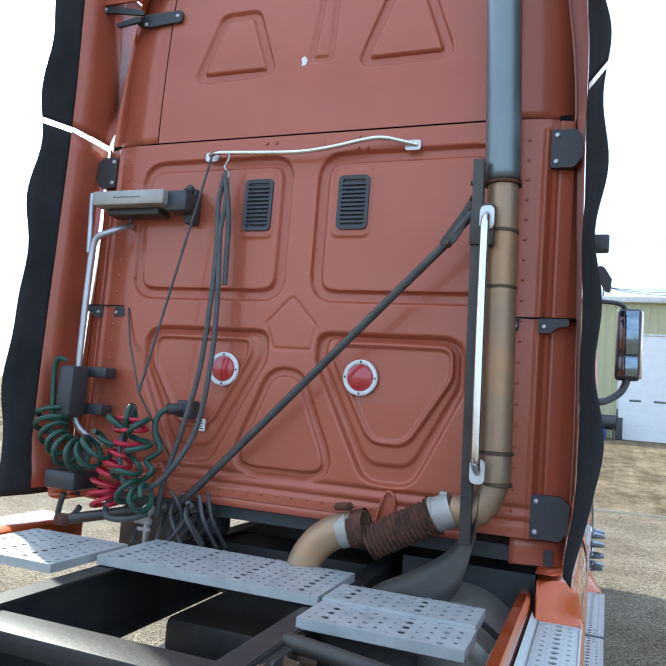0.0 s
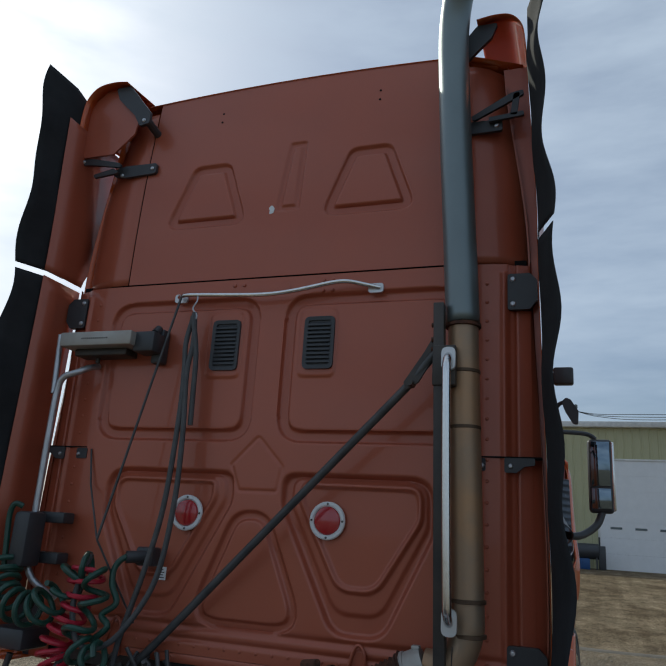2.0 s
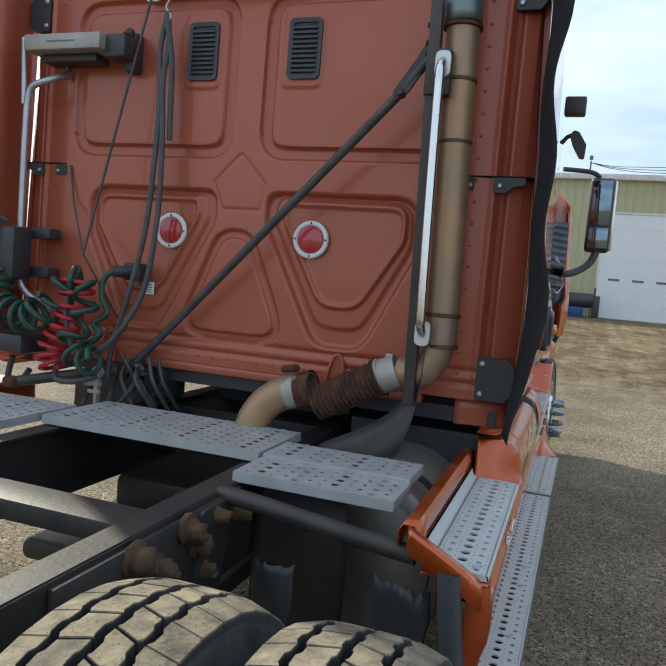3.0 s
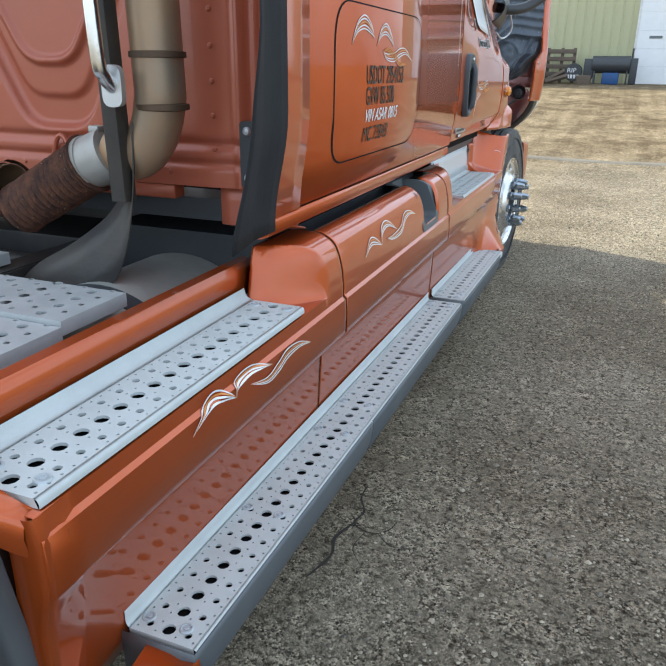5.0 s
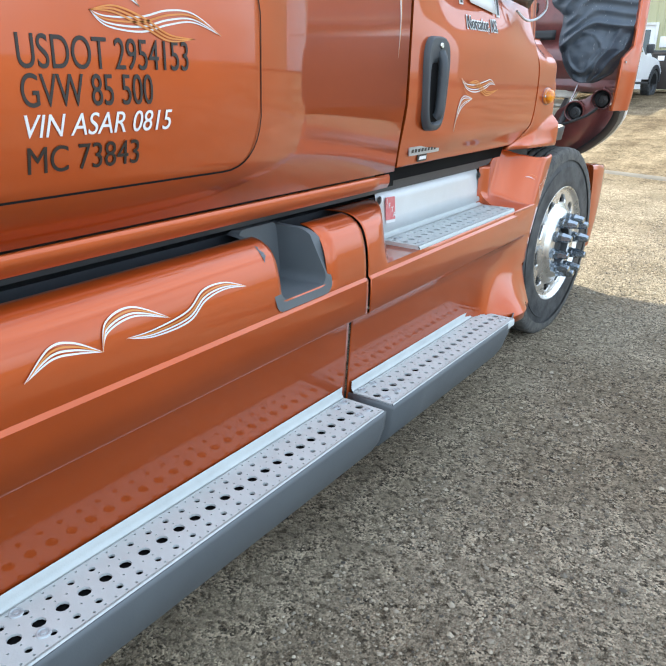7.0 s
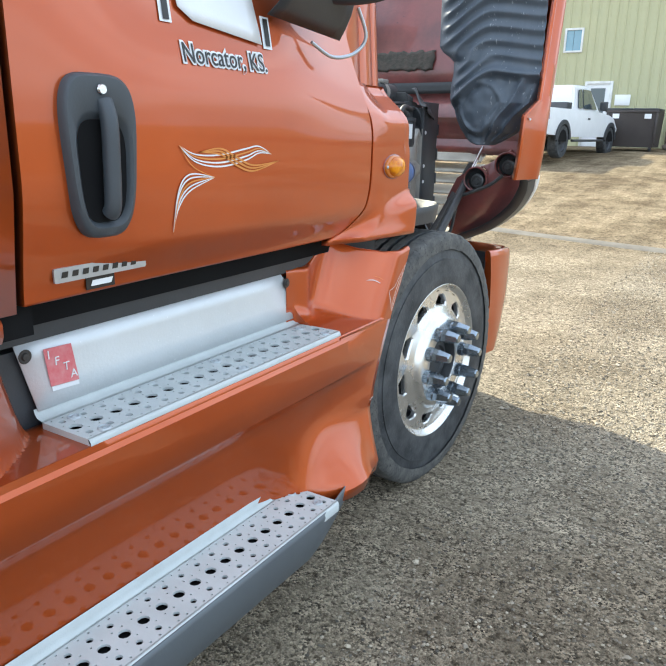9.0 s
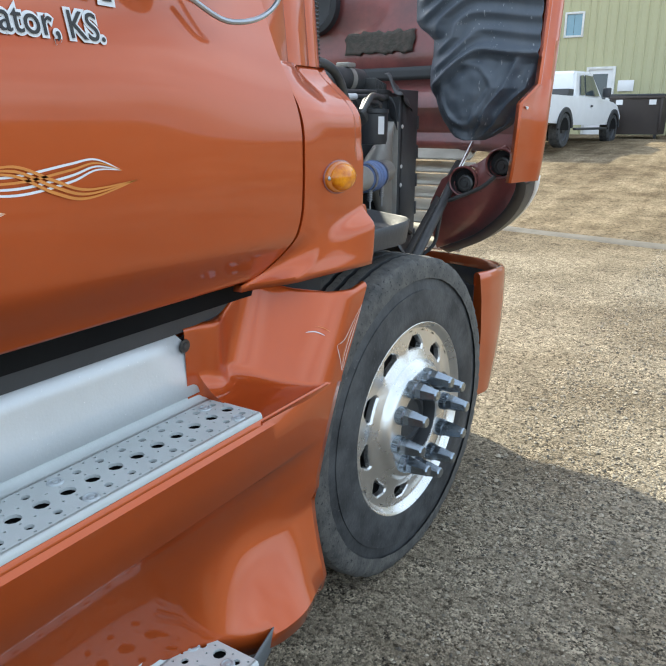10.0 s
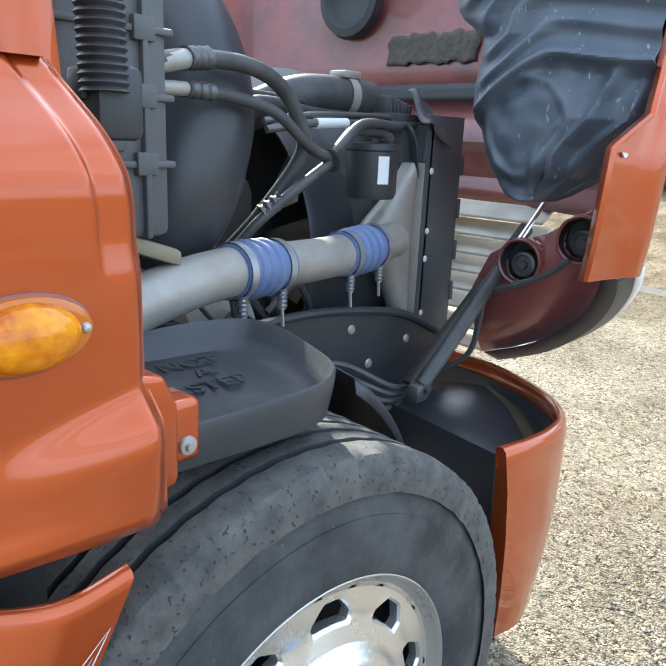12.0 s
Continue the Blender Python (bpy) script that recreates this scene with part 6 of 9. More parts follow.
coil("coiled_hose", [(-1.10, -0.22, 1.42), (-1.07, -0.24, 1.33), (-0.98, -0.26, 1.26), (-0.86, -0.26, 1.24), (-0.78, -0.25, 1.30)], 0.075, 8, 0.0125, "hose_green", "coiled green electric cable")
coil("coiled_hose", [(-0.78, -0.2, 1.32), (-0.70, -0.2, 1.42), (-0.63, -0.2, 1.40), (-0.60, -0.22, 1.28), (-0.64, -0.25, 1.16), (-0.58, -0.25, 1.08), (-0.50, -0.25, 1.10)], 0.062, 8, 0.0125, "hose_green", "coiled green electric cable", 1.3)
coil("coiled_hose", [(-0.68, -0.17, 1.42), (-0.70, -0.18, 1.30), (-0.74, -0.19, 1.20), (-0.78, -0.2, 1.10), (-0.76, -0.2, 1.02)], 0.075, 9, 0.0105, "hose_red", "coiled red air hose", 0.4)
bm = bm_new()
tube(bm, smooth_path([(-0.50, -0.06, 1.475), (-0.54, -0.12, 1.475), (-0.575, -0.14, 1.43), (-0.57, -0.15, 1.36), (-0.53, -0.16, 1.29), (-0.58, -0.18, 1.24), (-0.53, -0.2, 1.20), (-0.60, -0.2, 1.14)], 6), 0.0135, 10)
part("electric_cable", bm, "hose_green", truck, "green trailer cable in its socket")
bm = bm_new()
tube(bm, smooth_path([(-1.07, -0.2, 1.66), (-1.10, -0.22, 1.67), (-1.12, -0.22, 1.62), (-1.11, -0.22, 1.50), (-1.10, -0.22, 1.40)], 6), 0.013, 10)
part("hose_end", bm, "hose_green", truck)
bm = bm_new()
box(bm, -1.08, -0.99, -0.24, -0.12, 1.40, 1.64, 0.02)
part("hose_holder", bm, "black", truck, "black hose holder")
bm = bm_new()
box(bm, -1.08, -0.9, -0.26, -0.08, 1.07, 1.16, 0.02)
part("hose_holder", bm, "black", truck, "black hose holder")
bm = bm_new()
box(bm, -0.53, -0.44, -0.07, 0.0, 1.44, 1.52, 0.012)
cyl(bm, (-0.47, -0.05, 1.48), (-0.54, -0.12, 1.475), 0.026, n=14)
part("cable_socket", bm, "black", truck, "black trailer socket")
bm = bm_new()
prism(bm, [(-0.455, 1.385), (-0.405, 1.385), (-0.405, 1.44), (-0.455, 1.44)], 0.002, back_m(0.0))
lab = part("caution_label", bm, "white", truck, "small white caution label")
for k in range(4):
    bm = bm_new()
    prism(bm, [(-0.447, 1.393 + k * 0.011), (-0.413 - 0.006 * (k % 2), 1.393 + k * 0.011), (-0.413 - 0.006 * (k % 2), 1.397 + k * 0.011), (-0.447, 1.397 + k * 0.011)], 0.001, back_m(-0.0022))
    part("writing_bar", bm, "blackink", lab)
# hanging cables and the tether cord
CABLES = (
    [(-0.375, -0.075, 2.60), (-0.40, -0.08, 2.45), (-0.385, -0.09, 2.32), (-0.375, -0.1, 2.1), (-0.385, -0.12, 1.7), (-0.43, -0.14, 1.42), (-0.50, -0.15, 1.15), (-0.52, -0.15, 1.0)],
    [(-0.375, -0.075, 2.60), (-0.36, -0.08, 2.45), (-0.37, -0.09, 2.30), (-0.345, -0.1, 2.0), (-0.335, -0.12, 1.7), (-0.36, -0.15, 1.40), (-0.45, -0.2, 1.20), (-0.55, -0.22, 1.12), (-0.66, -0.22, 1.14), (-0.70, -0.22, 1.30), (-0.66, -0.2, 1.48)],
    [(-0.38, -0.08, 2.58), (-0.34, -0.08, 2.40), (-0.33, -0.08, 2.2), (-0.325, -0.08, 2.06)],
)
for pts in CABLES:
    bm = bm_new()
    tube(bm, smooth_path(pts, 7), 0.0125, 10)
    part("hanging_cable", bm, "hose_black", truck, "dark hanging air line")
bm = bm_new()
tube(bm, [(-0.47, -0.06, 2.69), (-0.66, -0.18, 1.54)], 0.006, 8)
tube(bm, [(-0.66, -0.18, 1.54), (-0.86, -0.02, 1.78), (-0.90, -0.005, 1.95)], 0.0045, 8)
tube(bm, [(-0.66, -0.18, 1.54), (-0.52, -0.03, 1.2)], 0.0045, 8)
part("tether_cord", bm, "hose_black", truck, "tight dark tether cord")
bm = bm_new()
tube(bm, smooth_path([(-0.38, -0.06, 2.70), (-0.37, -0.075, 2.66), (-0.385, -0.08, 2.62), (-0.36, -0.08, 2.585), (-0.37, -0.08, 2.55)], 5), 0.004, 6)
part("wire_hook", bm, "steel", truck)
bm = bm_new()
tube(bm, smooth_path([(-1.0, -0.2, 1.05), (-1.02, -0.2, 0.95), (-0.97, -0.2, 0.92), (-0.9, -0.2, 1.0)], 6), 0.014, 10)
part("loose_hose", bm, "hose_black", truck)
bm = bm_new()
tube(bm, smooth_path([(-0.72, -0.2, 1.08), (-0.74, -0.22, 1.02), (-0.70, -0.25, 0.985), (-0.60, -0.25, 0.99), (-0.52, -0.22, 1.02)], 6), 0.014, 10)
part("loose_hose", bm, "hose_black", truck)
bm = bm_new()
cyl(bm, (-0.90, -0.30, 0.955), (-0.50, -0.10, 1.04), 0.024, n=14)
part("tube_lever", bm, "blackmetal", truck)
bm = bm_new()
box(bm, -0.935, -0.865, -0.33, -0.27, 0.93, 0.98, 0.015)
part("rusty_clevis", bm, "rust", truck)
bm = bm_new()
box(bm, -0.55, -0.53, -0.20, -0.17, 0.87, 1.03, 0.006)
cyl(bm, (-0.60, -0.19, 0.98), (-0.52, -0.19, 0.98), 0.014, n=10)
cyl(bm, (-0.58, -0.19, 0.945), (-0.52, -0.19, 0.945), 0.010, n=8)
lathe(bm, [(0.010, -0.012), (0.026, -0.012), (0.026, 0.012), (0.010, 0.012)], (-0.54, -0.185, 1.03), "y", 18, close=True)
part("glad_hand_bracket", bm, "castalu", truck, "cast hose bracket standing on the deck")
bm = bm_new()
for k in range(16):
    a = random.random() * 6.28
    c = Vector((-0.45 + random.uniform(-0.12, 0.12), -0.1 + random.uniform(-0.1, 0.1), 0.98))
    tube(bm, smooth_path([c + Vector((0, 0, random.uniform(0.05, 0.14))), c + Vector((0.06 * math.cos(a), 0.06 * math.sin(a), 0.03)), c + Vector((0.1 * math.cos(a + 1), 0.1 * math.sin(a + 1), -0.1))], 4), 0.009, 7)
tagged(part("line_tangle", bm, "hose_black", truck, "tangle of dark air lines"), kind="stuff")

# - door handle, badge, decals -
bm = bm_new()
HC = (2.028, 1.325)


def handle_ring(f, g, dv=0.0, n=56):
    """A tall rounded outline, wider at the top; dv lowers its middle."""
    o = []
    for t in lin(0, 2 * math.pi, n + 1)[:-1]:
        c, q = math.cos(t), math.sin(t)
        u = 0.092 * f * abs(c) ** (0.46 if c < 0 else 0.62) * (1 if c > 0 else -1)
        v = 0.149 * g * abs(q) ** 0.60 * (1 if q > 0 else -1)
        o.append((HC[0] + 0.004 + u * (0.87 + 0.13 * v / 0.149), HC[1] + v - dv))
    return o


rings = [handle_ring(1.0, 1.0), handle_ring(0.985, 0.99), handle_ring(0.93, 0.955), handle_ring(0.80, 0.72, 0.022), handle_ring(0.74, 0.68, 0.024), handle_ring(0.68, 0.63, 0.026)]
dx = max(door_x(u, v) for u, v in rings[0]) + 0.002
levels = [-0.012, 0.006, 0.012, 0.014, 0.010, 0.0025]
vs = [[bm.verts.new((dx + h, u, v)) for u, v in r] for r, h in zip(rings, levels)]
for s_, t_ in zip(vs, vs[1:]):
    for p in range(56):
        q = (p + 1) % 56
        bm.faces.new((s_[p], s_[q], t_[q], t_[p]))
dh = part("door_handle", bm, "handle", door, "blue-grey plastic door handle", sharp=40)
# near-black recess floor, its shade given by colour
bm = bm_new()
bm.faces.new([bm.verts.new((dx + 0.003, u, v)) for u, v in rings[-1]])
part("handle_recess", bm, "dark", dh)
bm = bm_new()
tube(bm, smooth_path([(dx + 0.010, 2.036, 1.425), (dx + 0.022, 2.036, 1.39), (dx + 0.023, 2.035, 1.32), (dx + 0.020, 2.034, 1.24), (dx + 0.010, 2.034, 1.222)], 5), 0.0165, 12)
part("pull_bar", bm, "handle", dh)
bm = bm_new()
lathe(bm, [(0.0, 0.004), (0.008, 0.004), (0.010, 0.0)], (dx + 0.015, 2.03, 1.445), "x", 14)
part("key_lock", bm, "chrome", dh)
bm = bm_new()
prism(bm, round_poly([(1.925, 1.098), (2.15, 1.098), (2.15, 1.126), (1.925, 1.126)], 0.004, 2), 0.004, side_m(door_x(2, 1.11) + 0.0025))
badge = part("door_badge", bm, "steel", door, "narrow chrome badge")
for k in range(8):
    bm = bm_new()
    prism(bm, [(1.94 + k * 0.024, 1.107), (1.953 + k * 0.024, 1.107), (1.956 + k * 0.024, 1.118), (1.943 + k * 0.024, 1.118)], 0.001, side_m(door_x(2, 1.11) + 0.0067))
    part("badge_bar", bm, "blackink", badge)
bm = bm_new()
prism(bm, [(2.0, 1.072), (2.07, 1.072), (2.07, 1.096), (2.0, 1.096)], 0.002, side_m(door_x(2, 1.085) + 0.004))
bd2 = part("model_plate", bm, "blackink", door)
bm = bm_new()
prism(bm, [(2.01, 1.079), (2.06, 1.079), (2.065, 1.090), (2.015, 1.090)], 0.001, side_m(door_x(2, 1.085) + 0.0065))
part("plate_bar", bm, "white", bd2)


def side_text(name, body, u, v, size, material, parent, squeeze, xo, xf=None, **kw):
    if xf is not None:
        ob = side_text(name, body, u, v, size, material, parent, squeeze, 0.0, **kw)
        for w in ob.data.vertices:
            w.co.x = w.co.x + xf(w.co.y, w.co.z) + xo
        return ob
    return text_mesh(name, body, size, Matrix.Translation((xo, u, v)) @ Matrix(((0, 0, 1, 0), (1, 0, 0, 0), (0, 1, 0, 0), (0, 0, 0, 1))), material, parent, squeeze=squeeze, **kw)


bxf = lambda u, v: body_x(v)
side_text("registration_lettering", "USDOT 2954153", 0.512, 1.355, 0.078, "blackink", truck, 0.705, 0.004, bxf)
side_text("registration_lettering", "GVW 85 500", 0.512, 1.293, 0.078, "blackink", truck, 0.68, 0.004, bxf)
side_text("registration_lettering", "VIN ASAR 0815", 0.506, 1.243, 0.055, "white", truck, 0.93, 0.004, bxf, shear=0.25)
side_text("registration_lettering", "MC 73843", 0.512, 1.182, 0.066, "blackink", truck, 0.90, 0.004, bxf)
side_text("town_lettering", "Norcator, KS.", 2.262, 1.512, 0.056, "blackink", door, 0.90, 0.0062, door_x)
side_text("town_outline", "Norcator, KS.", 2.262, 1.512, 0.056, "white", door, 0.90, 0.004, door_x, bold=0.0042)
bm = bm_new()
grid(bm, [[(door_x(u, v) + 0.009, u, v) for v in lin(1.600 - 0.028 * (u - 2.275) / 0.265 + (0.02 if u < 2.3 else 0), 1.80, 8)] for u in lin(2.275, 2.54, 8)])
thick(part("white_patch", bm, "white", door, "white paper patch over lettering"), 0.001)
for u0 in (2.225, 2.56):
    bm = bm_new()
    grid(bm, [[(door_x(u, v) + 0.0045, u + 0.15 * (v - 1.58), v) for v in lin(1.565 if u0 > 2.4 else 1.585, 1.64, 6)] for u in (u0 - 0.008, u0 + 0.026)])
    part("lettering_edge", bm, "white", door)
    bm = bm_new()
    grid(bm, [[(door_x(u, v) + 0.0065, u + 0.15 * (v - 1.58), v) for v in lin(1.572 if u0 > 2.4 else 1.59, 1.635, 6)] for u in (u0, u0 + 0.018)])
    part("lettering_bar", bm, "blackink", door)


def pinstripe(curves, xf, parent, name="pinstripe"):
    """Tapered painted strokes; each is (points, width, material)."""
    for pts, w, mt in curves:
        p = smooth_path([(u, v, 0) for u, v in pts], 8)
        bm = bm_new()
        top, bot = [], []
        for i, q in enumerate(p):
            t = (p[min(i + 1, len(p) - 1)] - p[max(i - 1, 0)]).normalized()
            nn = Vector((-t.y, t.x, 0))
            ww = w * math.sin(math.pi * (0.04 + 0.92 * i / (len(p) - 1))) ** 0.8
            for lst, s in ((top, 1), (bot, -1)):
                e = q + nn * ww * 0.5 * s
                lst.append((xf(e.x, e.y) + 0.004 + (0.0012 if mt == "orangeink" else 0.0), e.x, e.y))
        grid(bm, [top, bot])
        part(name, bm, mt, parent)


def fan(base, d, n, w, mats=("white", "white", "orangeink")):
    """A few nearly parallel strokes that spread from one end."""
    out = []
    for k in range(n):
        out.append(([(u + d[0] * k * i / (len(base) - 1), v + d[1] * k * math.sin(math.pi * i / (len(base) - 1))) for i, (u, v) in enumerate(base)], w, mats[k % len(mats)]))
    return out


pinstripe(fan([(0.375, 1.462), (0.42, 1.495), (0.48, 1.508), (0.54, 1.498), (0.575, 1.485)], (0.0, 0.009), 5, 0.004), bxf, truck)
pinstripe(fan([(0.60, 1.465), (0.64, 1.493), (0.69, 1.500), (0.74, 1.485), (0.78, 1.465)], (0.0, 0.008), 5, 0.0038), bxf, truck)
pinstripe(fan([(0.665, 1.452), (0.70, 1.428), (0.78, 1.422), (0.85, 1.438), (0.92, 1.446), (1.0, 1.425)], (0.0, 0.009), 4, 0.0036), bxf, truck)
pinstripe(fan([(0.665, 1.452), (0.72, 1.462), (0.79, 1.445), (0.85, 1.42), (0.92, 1.415)], (0.0, -0.008), 3, 0.004, ("orangeink",)), bxf, truck)
dxf = door_x
pinstripe(fan([(2.23, 1.345), (2.28, 1.31), (2.36, 1.298), (2.45, 1.31), (2.50, 1.325), (2.55, 1.322)], (0.0, 0.009), 4, 0.0038), dxf, door)
pinstripe(fan([(2.29, 1.33), (2.36, 1.337), (2.42, 1.315), (2.48, 1.297), (2.58, 1.305)], (0.0, -0.009), 3, 0.0048, ("orangeink",)), dxf, door)
pinstripe(fan([(2.21, 1.165), (2.225, 1.215), (2.26, 1.25), (2.34, 1.275)], (0.0, 0.010), 5, 0.0036), dxf, door)
pinstripe([([(2.23, 1.345), (2.27, 1.30), (2.34, 1.275)], 0.002, "orangeink")], dxf, door)
pinstripe(fan([(1.78, 1.40), (1.785, 1.50), (1.775, 1.60), (1.79, 1.75)], (0.006, 0.0), 3, 0.003), bxf, truck)
sxf = lambda u, v: sk_x(v) + 0.001
pinstripe(fan([(0.42, 0.838), (0.48, 0.862), (0.53, 0.858), (0.59, 0.843)], (0.0, 0.008), 4, 0.004), sxf, truck)
pinstripe(fan([(0.59, 0.843), (0.61, 0.876), (0.68, 0.889), (0.77, 0.862)], (0.0, 0.007), 4, 0.0038), sxf, truck)
pinstripe(fan([(0.65, 0.852), (0.72, 0.836), (0.82, 0.840), (0.88, 0.872), (0.95, 0.882), (1.02, 0.872)], (0.0, 0.008), 4, 0.004), sxf, truck)
pinstripe(fan([(-0.615, 0.735), (-0.54, 0.762), (-0.49, 0.756), (-0.445, 0.742)], (0.0, 0.008), 4, 0.004), sxf, truck)
pinstripe(fan([(-0.445, 0.742), (-0.43, 0.760), (-0.36, 0.765), (-0.275, 0.752)], (0.0, 0.006), 4, 0.0036), sxf, truck)
pinstripe(fan([(-0.38, 0.745), (-0.30, 0.715), (-0.24, 0.720), (-0.19, 0.735), (-0.12, 0.738), (-0.05, 0.726)], (0.0, 0.008), 4, 0.004), sxf, truck)
# pale scrapes on the fairing by the wheel
fxf = lambda u, v: fairing_x(u, v) + 0.0012
SCRAPES = [
    ([(3.262, 0.950), (3.232, 0.905), (3.192, 0.845), (3.168, 0.800)], 0.0020, "white"),
    ([(3.262, 0.950), (3.220, 0.915), (3.180, 0.880), (3.150, 0.870)], 0.0016, "white"),
    ([(3.240, 0.925), (3.205, 0.885), (3.175, 0.835), (3.165, 0.800)], 0.0018, "white"),
    ([(3.222, 0.910), (3.190, 0.875), (3.168, 0.840), (3.162, 0.815)], 0.0014, "orangeink"),
    ([(3.150, 0.870), (3.152, 0.850), (3.160, 0.820), (3.166, 0.797)], 0.0016, "white"),
    ([(3.128, 0.897), (3.112, 0.908), (3.095, 0.908)], 0.0026, "white"),
    ([(3.140, 0.905), (3.128, 0.916), (3.115, 0.920)], 0.0012, "orangeink"),
]
pinstripe(SCRAPES, fxf, truck, "paint_scrape")
# permit sticker and screws on the kick plate
kx = 1.1065
bm = bm_new()
prism(bm, [(1.965, 0.862), (2.035, 0.858), (2.022, 0.942), (1.955, 0.945)], 0.001, side_m(kx))
stk = part("permit_sticker", bm, "redink", kick, "red and white permit sticker")
for ch, u, v in (("I", 1.962, 0.922), ("F", 1.978, 0.905), ("T", 1.998, 0.888), ("A", 2.014, 0.868)):
    side_text("sticker_letter", ch, u, v, 0.026, "white", stk, 1.0, kx + 0.002)
bm = bm_new()
prism(bm, [(1.968, 0.851), (2.034, 0.848), (2.034, 0.857), (1.967, 0.861)], 0.0012, side_m(kx))
part("sticker_bar", bm, "white", stk)
for u, v in ((1.915, 0.94), (2.80, 0.935)):
    bm = bm_new()
    lathe(bm, [(0.0, 0.006), (0.007, 0.005), (0.009, 0.001), (0.014, 0.001), (0.015, 0.0)], (kx - 0.001, u, v), "x", 16)
    part("screw", bm, "blackmetal", kick)

# - amber marker on the cowl -
AX = 1.2385


def oval(a, b, x, n=48):
    return [(x, 3.212 + a * math.cos(t), 1.270 + b * math.sin(t)) for t in lin(0, 2 * math.pi, n + 1)]


bm = bm_new()
grid(bm, [oval(0.0705, 0.0405, AX - 0.006), oval(0.0695, 0.0395, AX + 0.001), oval(0.067, 0.037, AX + 0.002)])
mk = part("marker_lamp", bm, "paint_in", cowl, "oval amber marker lamp in a dark gasket")
bm = bm_new()
grid(bm, [oval(0.067, 0.037, AX + 0.002), oval(0.066, 0.036, AX + 0.007), oval(0.063, 0.0335, AX + 0.009), oval(0.051, 0.0325, AX + 0.010)])
part("lens_rim", bm, "amber_rim", mk)
bm = bm_new()
grid(bm, [oval(0.051, 0.0325, AX + 0.010)] + [oval(0.051 * r, 0.0325 * r, AX + 0.010 + 0.024 * math.sqrt(1 - r * r)) for r in (0.97, 0.9, 0.78, 0.6, 0.4, 0.2, 0.01)])
part("lens", bm, "amber", mk, "amber lens")
for u in (3.153, 3.270):
    bm = bm_new()
    lathe(bm, [(0.0, 0.004), (0.004, 0.003), (0.0055, 0.0)], (AX + 0.0095, u, 1.270), "x", 10)
    part("screw", bm, "steel", mk)
# cowl foot tab
bm = bm_new()
prism(bm, [(3.335, 1.045), (3.388, 1.048), (3.392, 1.060), (3.392, 1.150), (3.374, 1.190), (3.335, 1.196)], 0.052, side_m(1.172))
bmesh.ops.bevel(bm, geom=list(bm.edges), offset=0.007, segments=3, affect="EDGES", profile=0.5)
part("cowl_corner", bm, "paint", cowl)
bm = bm_new()
box(bm, 1.15, 1.212, 3.33, 3.434, 1.066, 1.147, 0.010, None, 3)
tab = part("cowl_tab", bm, "paint", cowl)
bm = bm_new()
lathe(bm, [(0.0, 0.009), (0.0055, 0.009), (0.0065, 0.004), (0.0115, 0.0035), (0.0125, 0.0)], (1.2125, 3.411, 1.090), "x", 18)
part("bolt", bm, "steel", tab)
# - mirror -
mirror = new("mirror")
mirror.parent = truck
bm = bm_new()
box(bm, 1.405, 1.585, 2.93, 3.02, 1.90, 2.46, 0.03, None, 3)
part("mirror_shell", bm, "black", mirror, "black mirror shell")
bm = bm_new()
box(bm, 1.575, 1.598, 2.94, 3.01, 1.92, 2.44, 0.008)
part("chrome_cap", bm, "chrome", mirror)
for z0, z1 in ((2.10, 2.44), (1.93, 2.085)):
    bm = bm_new()
    box(bm, 1.425, 1.565, 2.922, 2.934, z0, z1, 0.004)
    part("mirror_glass", bm, M["mirror"], mirror, "dark mirror glass")
bm = bm_new()
tube(bm, smooth_path([(1.50, 2.97, 1.92), (1.46, 2.95, 1.82), (1.38, 2.90, 1.75), (1.30, 2.82, 1.72), (1.20, 2.75, 1.73)], 6), 0.028, 12)
part("mirror_arm", bm, "black", mirror, "black mirror arm")
bm = bm_new()
tube(bm, smooth_path([(1.47, 2.97, 2.46), (1.40, 2.95, 2.50), (1.2, 2.85, 2.5)], 5), 0.018, 10)
part("mirror_arm", bm, "black", mirror, "black mirror arm")
bm = bm_new()
rows = []
for k in range(9):
    t = k / 8
    rows.append([(1.19 + 0.10 * math.sin(math.pi * (0.1 + 0.8 * a)) * (1 - 0.3 * t), 2.56 + 0.34 * t, 1.72 + 0.12 * (a - 0.5) * 2 * (1 - 0.35 * (1 - t)) + 0.02 * t) for a in lin(0, 1, 9)])
grid(bm, rows)
thick(part("mirror_base", bm, "black", mirror), 0.01, 0)
bm = bm_new()
tube(bm, smooth_path([(1.27, 2.90, 1.70), (1.28, 2.93, 1.63), (1.26, 2.90, 1.585), (1.24, 2.82, 1.57), (1.22, 2.75, 1.60)], 6), 0.005, 8)
part("mirror_wire", bm, "steel", mirror)
# look-down mirror and small visor above the door
bm = bm_new()
prism(bm, round_poly([(1.240, 2.610), (1.268, 2.640), (1.300, 2.625), (1.350, 2.545), (1.345, 2.455), (1.312, 2.460), (1.262, 2.545)], 0.02, 4), 0.05, back_m(2.24))
bmesh.ops.bevel(bm, geom=[e for e in bm.edges if len(e.link_faces) == 2 and e.calc_face_angle(0) > 0.8], offset=0.008, segments=2, affect="EDGES")
lookdown = part("lookdown_mirror", bm, "black", truck, "black look-down mirror")
bm = bm_new()
tube(bm, smooth_path([(1.19, 2.24, 2.56), (1.225, 2.23, 2.60), (1.255, 2.22, 2.61)], 5), 0.014, 10)
part("mirror_arm", bm, "black", lookdown)
bm = bm_new()
box(bm, 1.19, 1.325, 2.15, 2.24, 2.73, 2.85, 0.015)
part("door_antenna_base", bm, "black", truck)

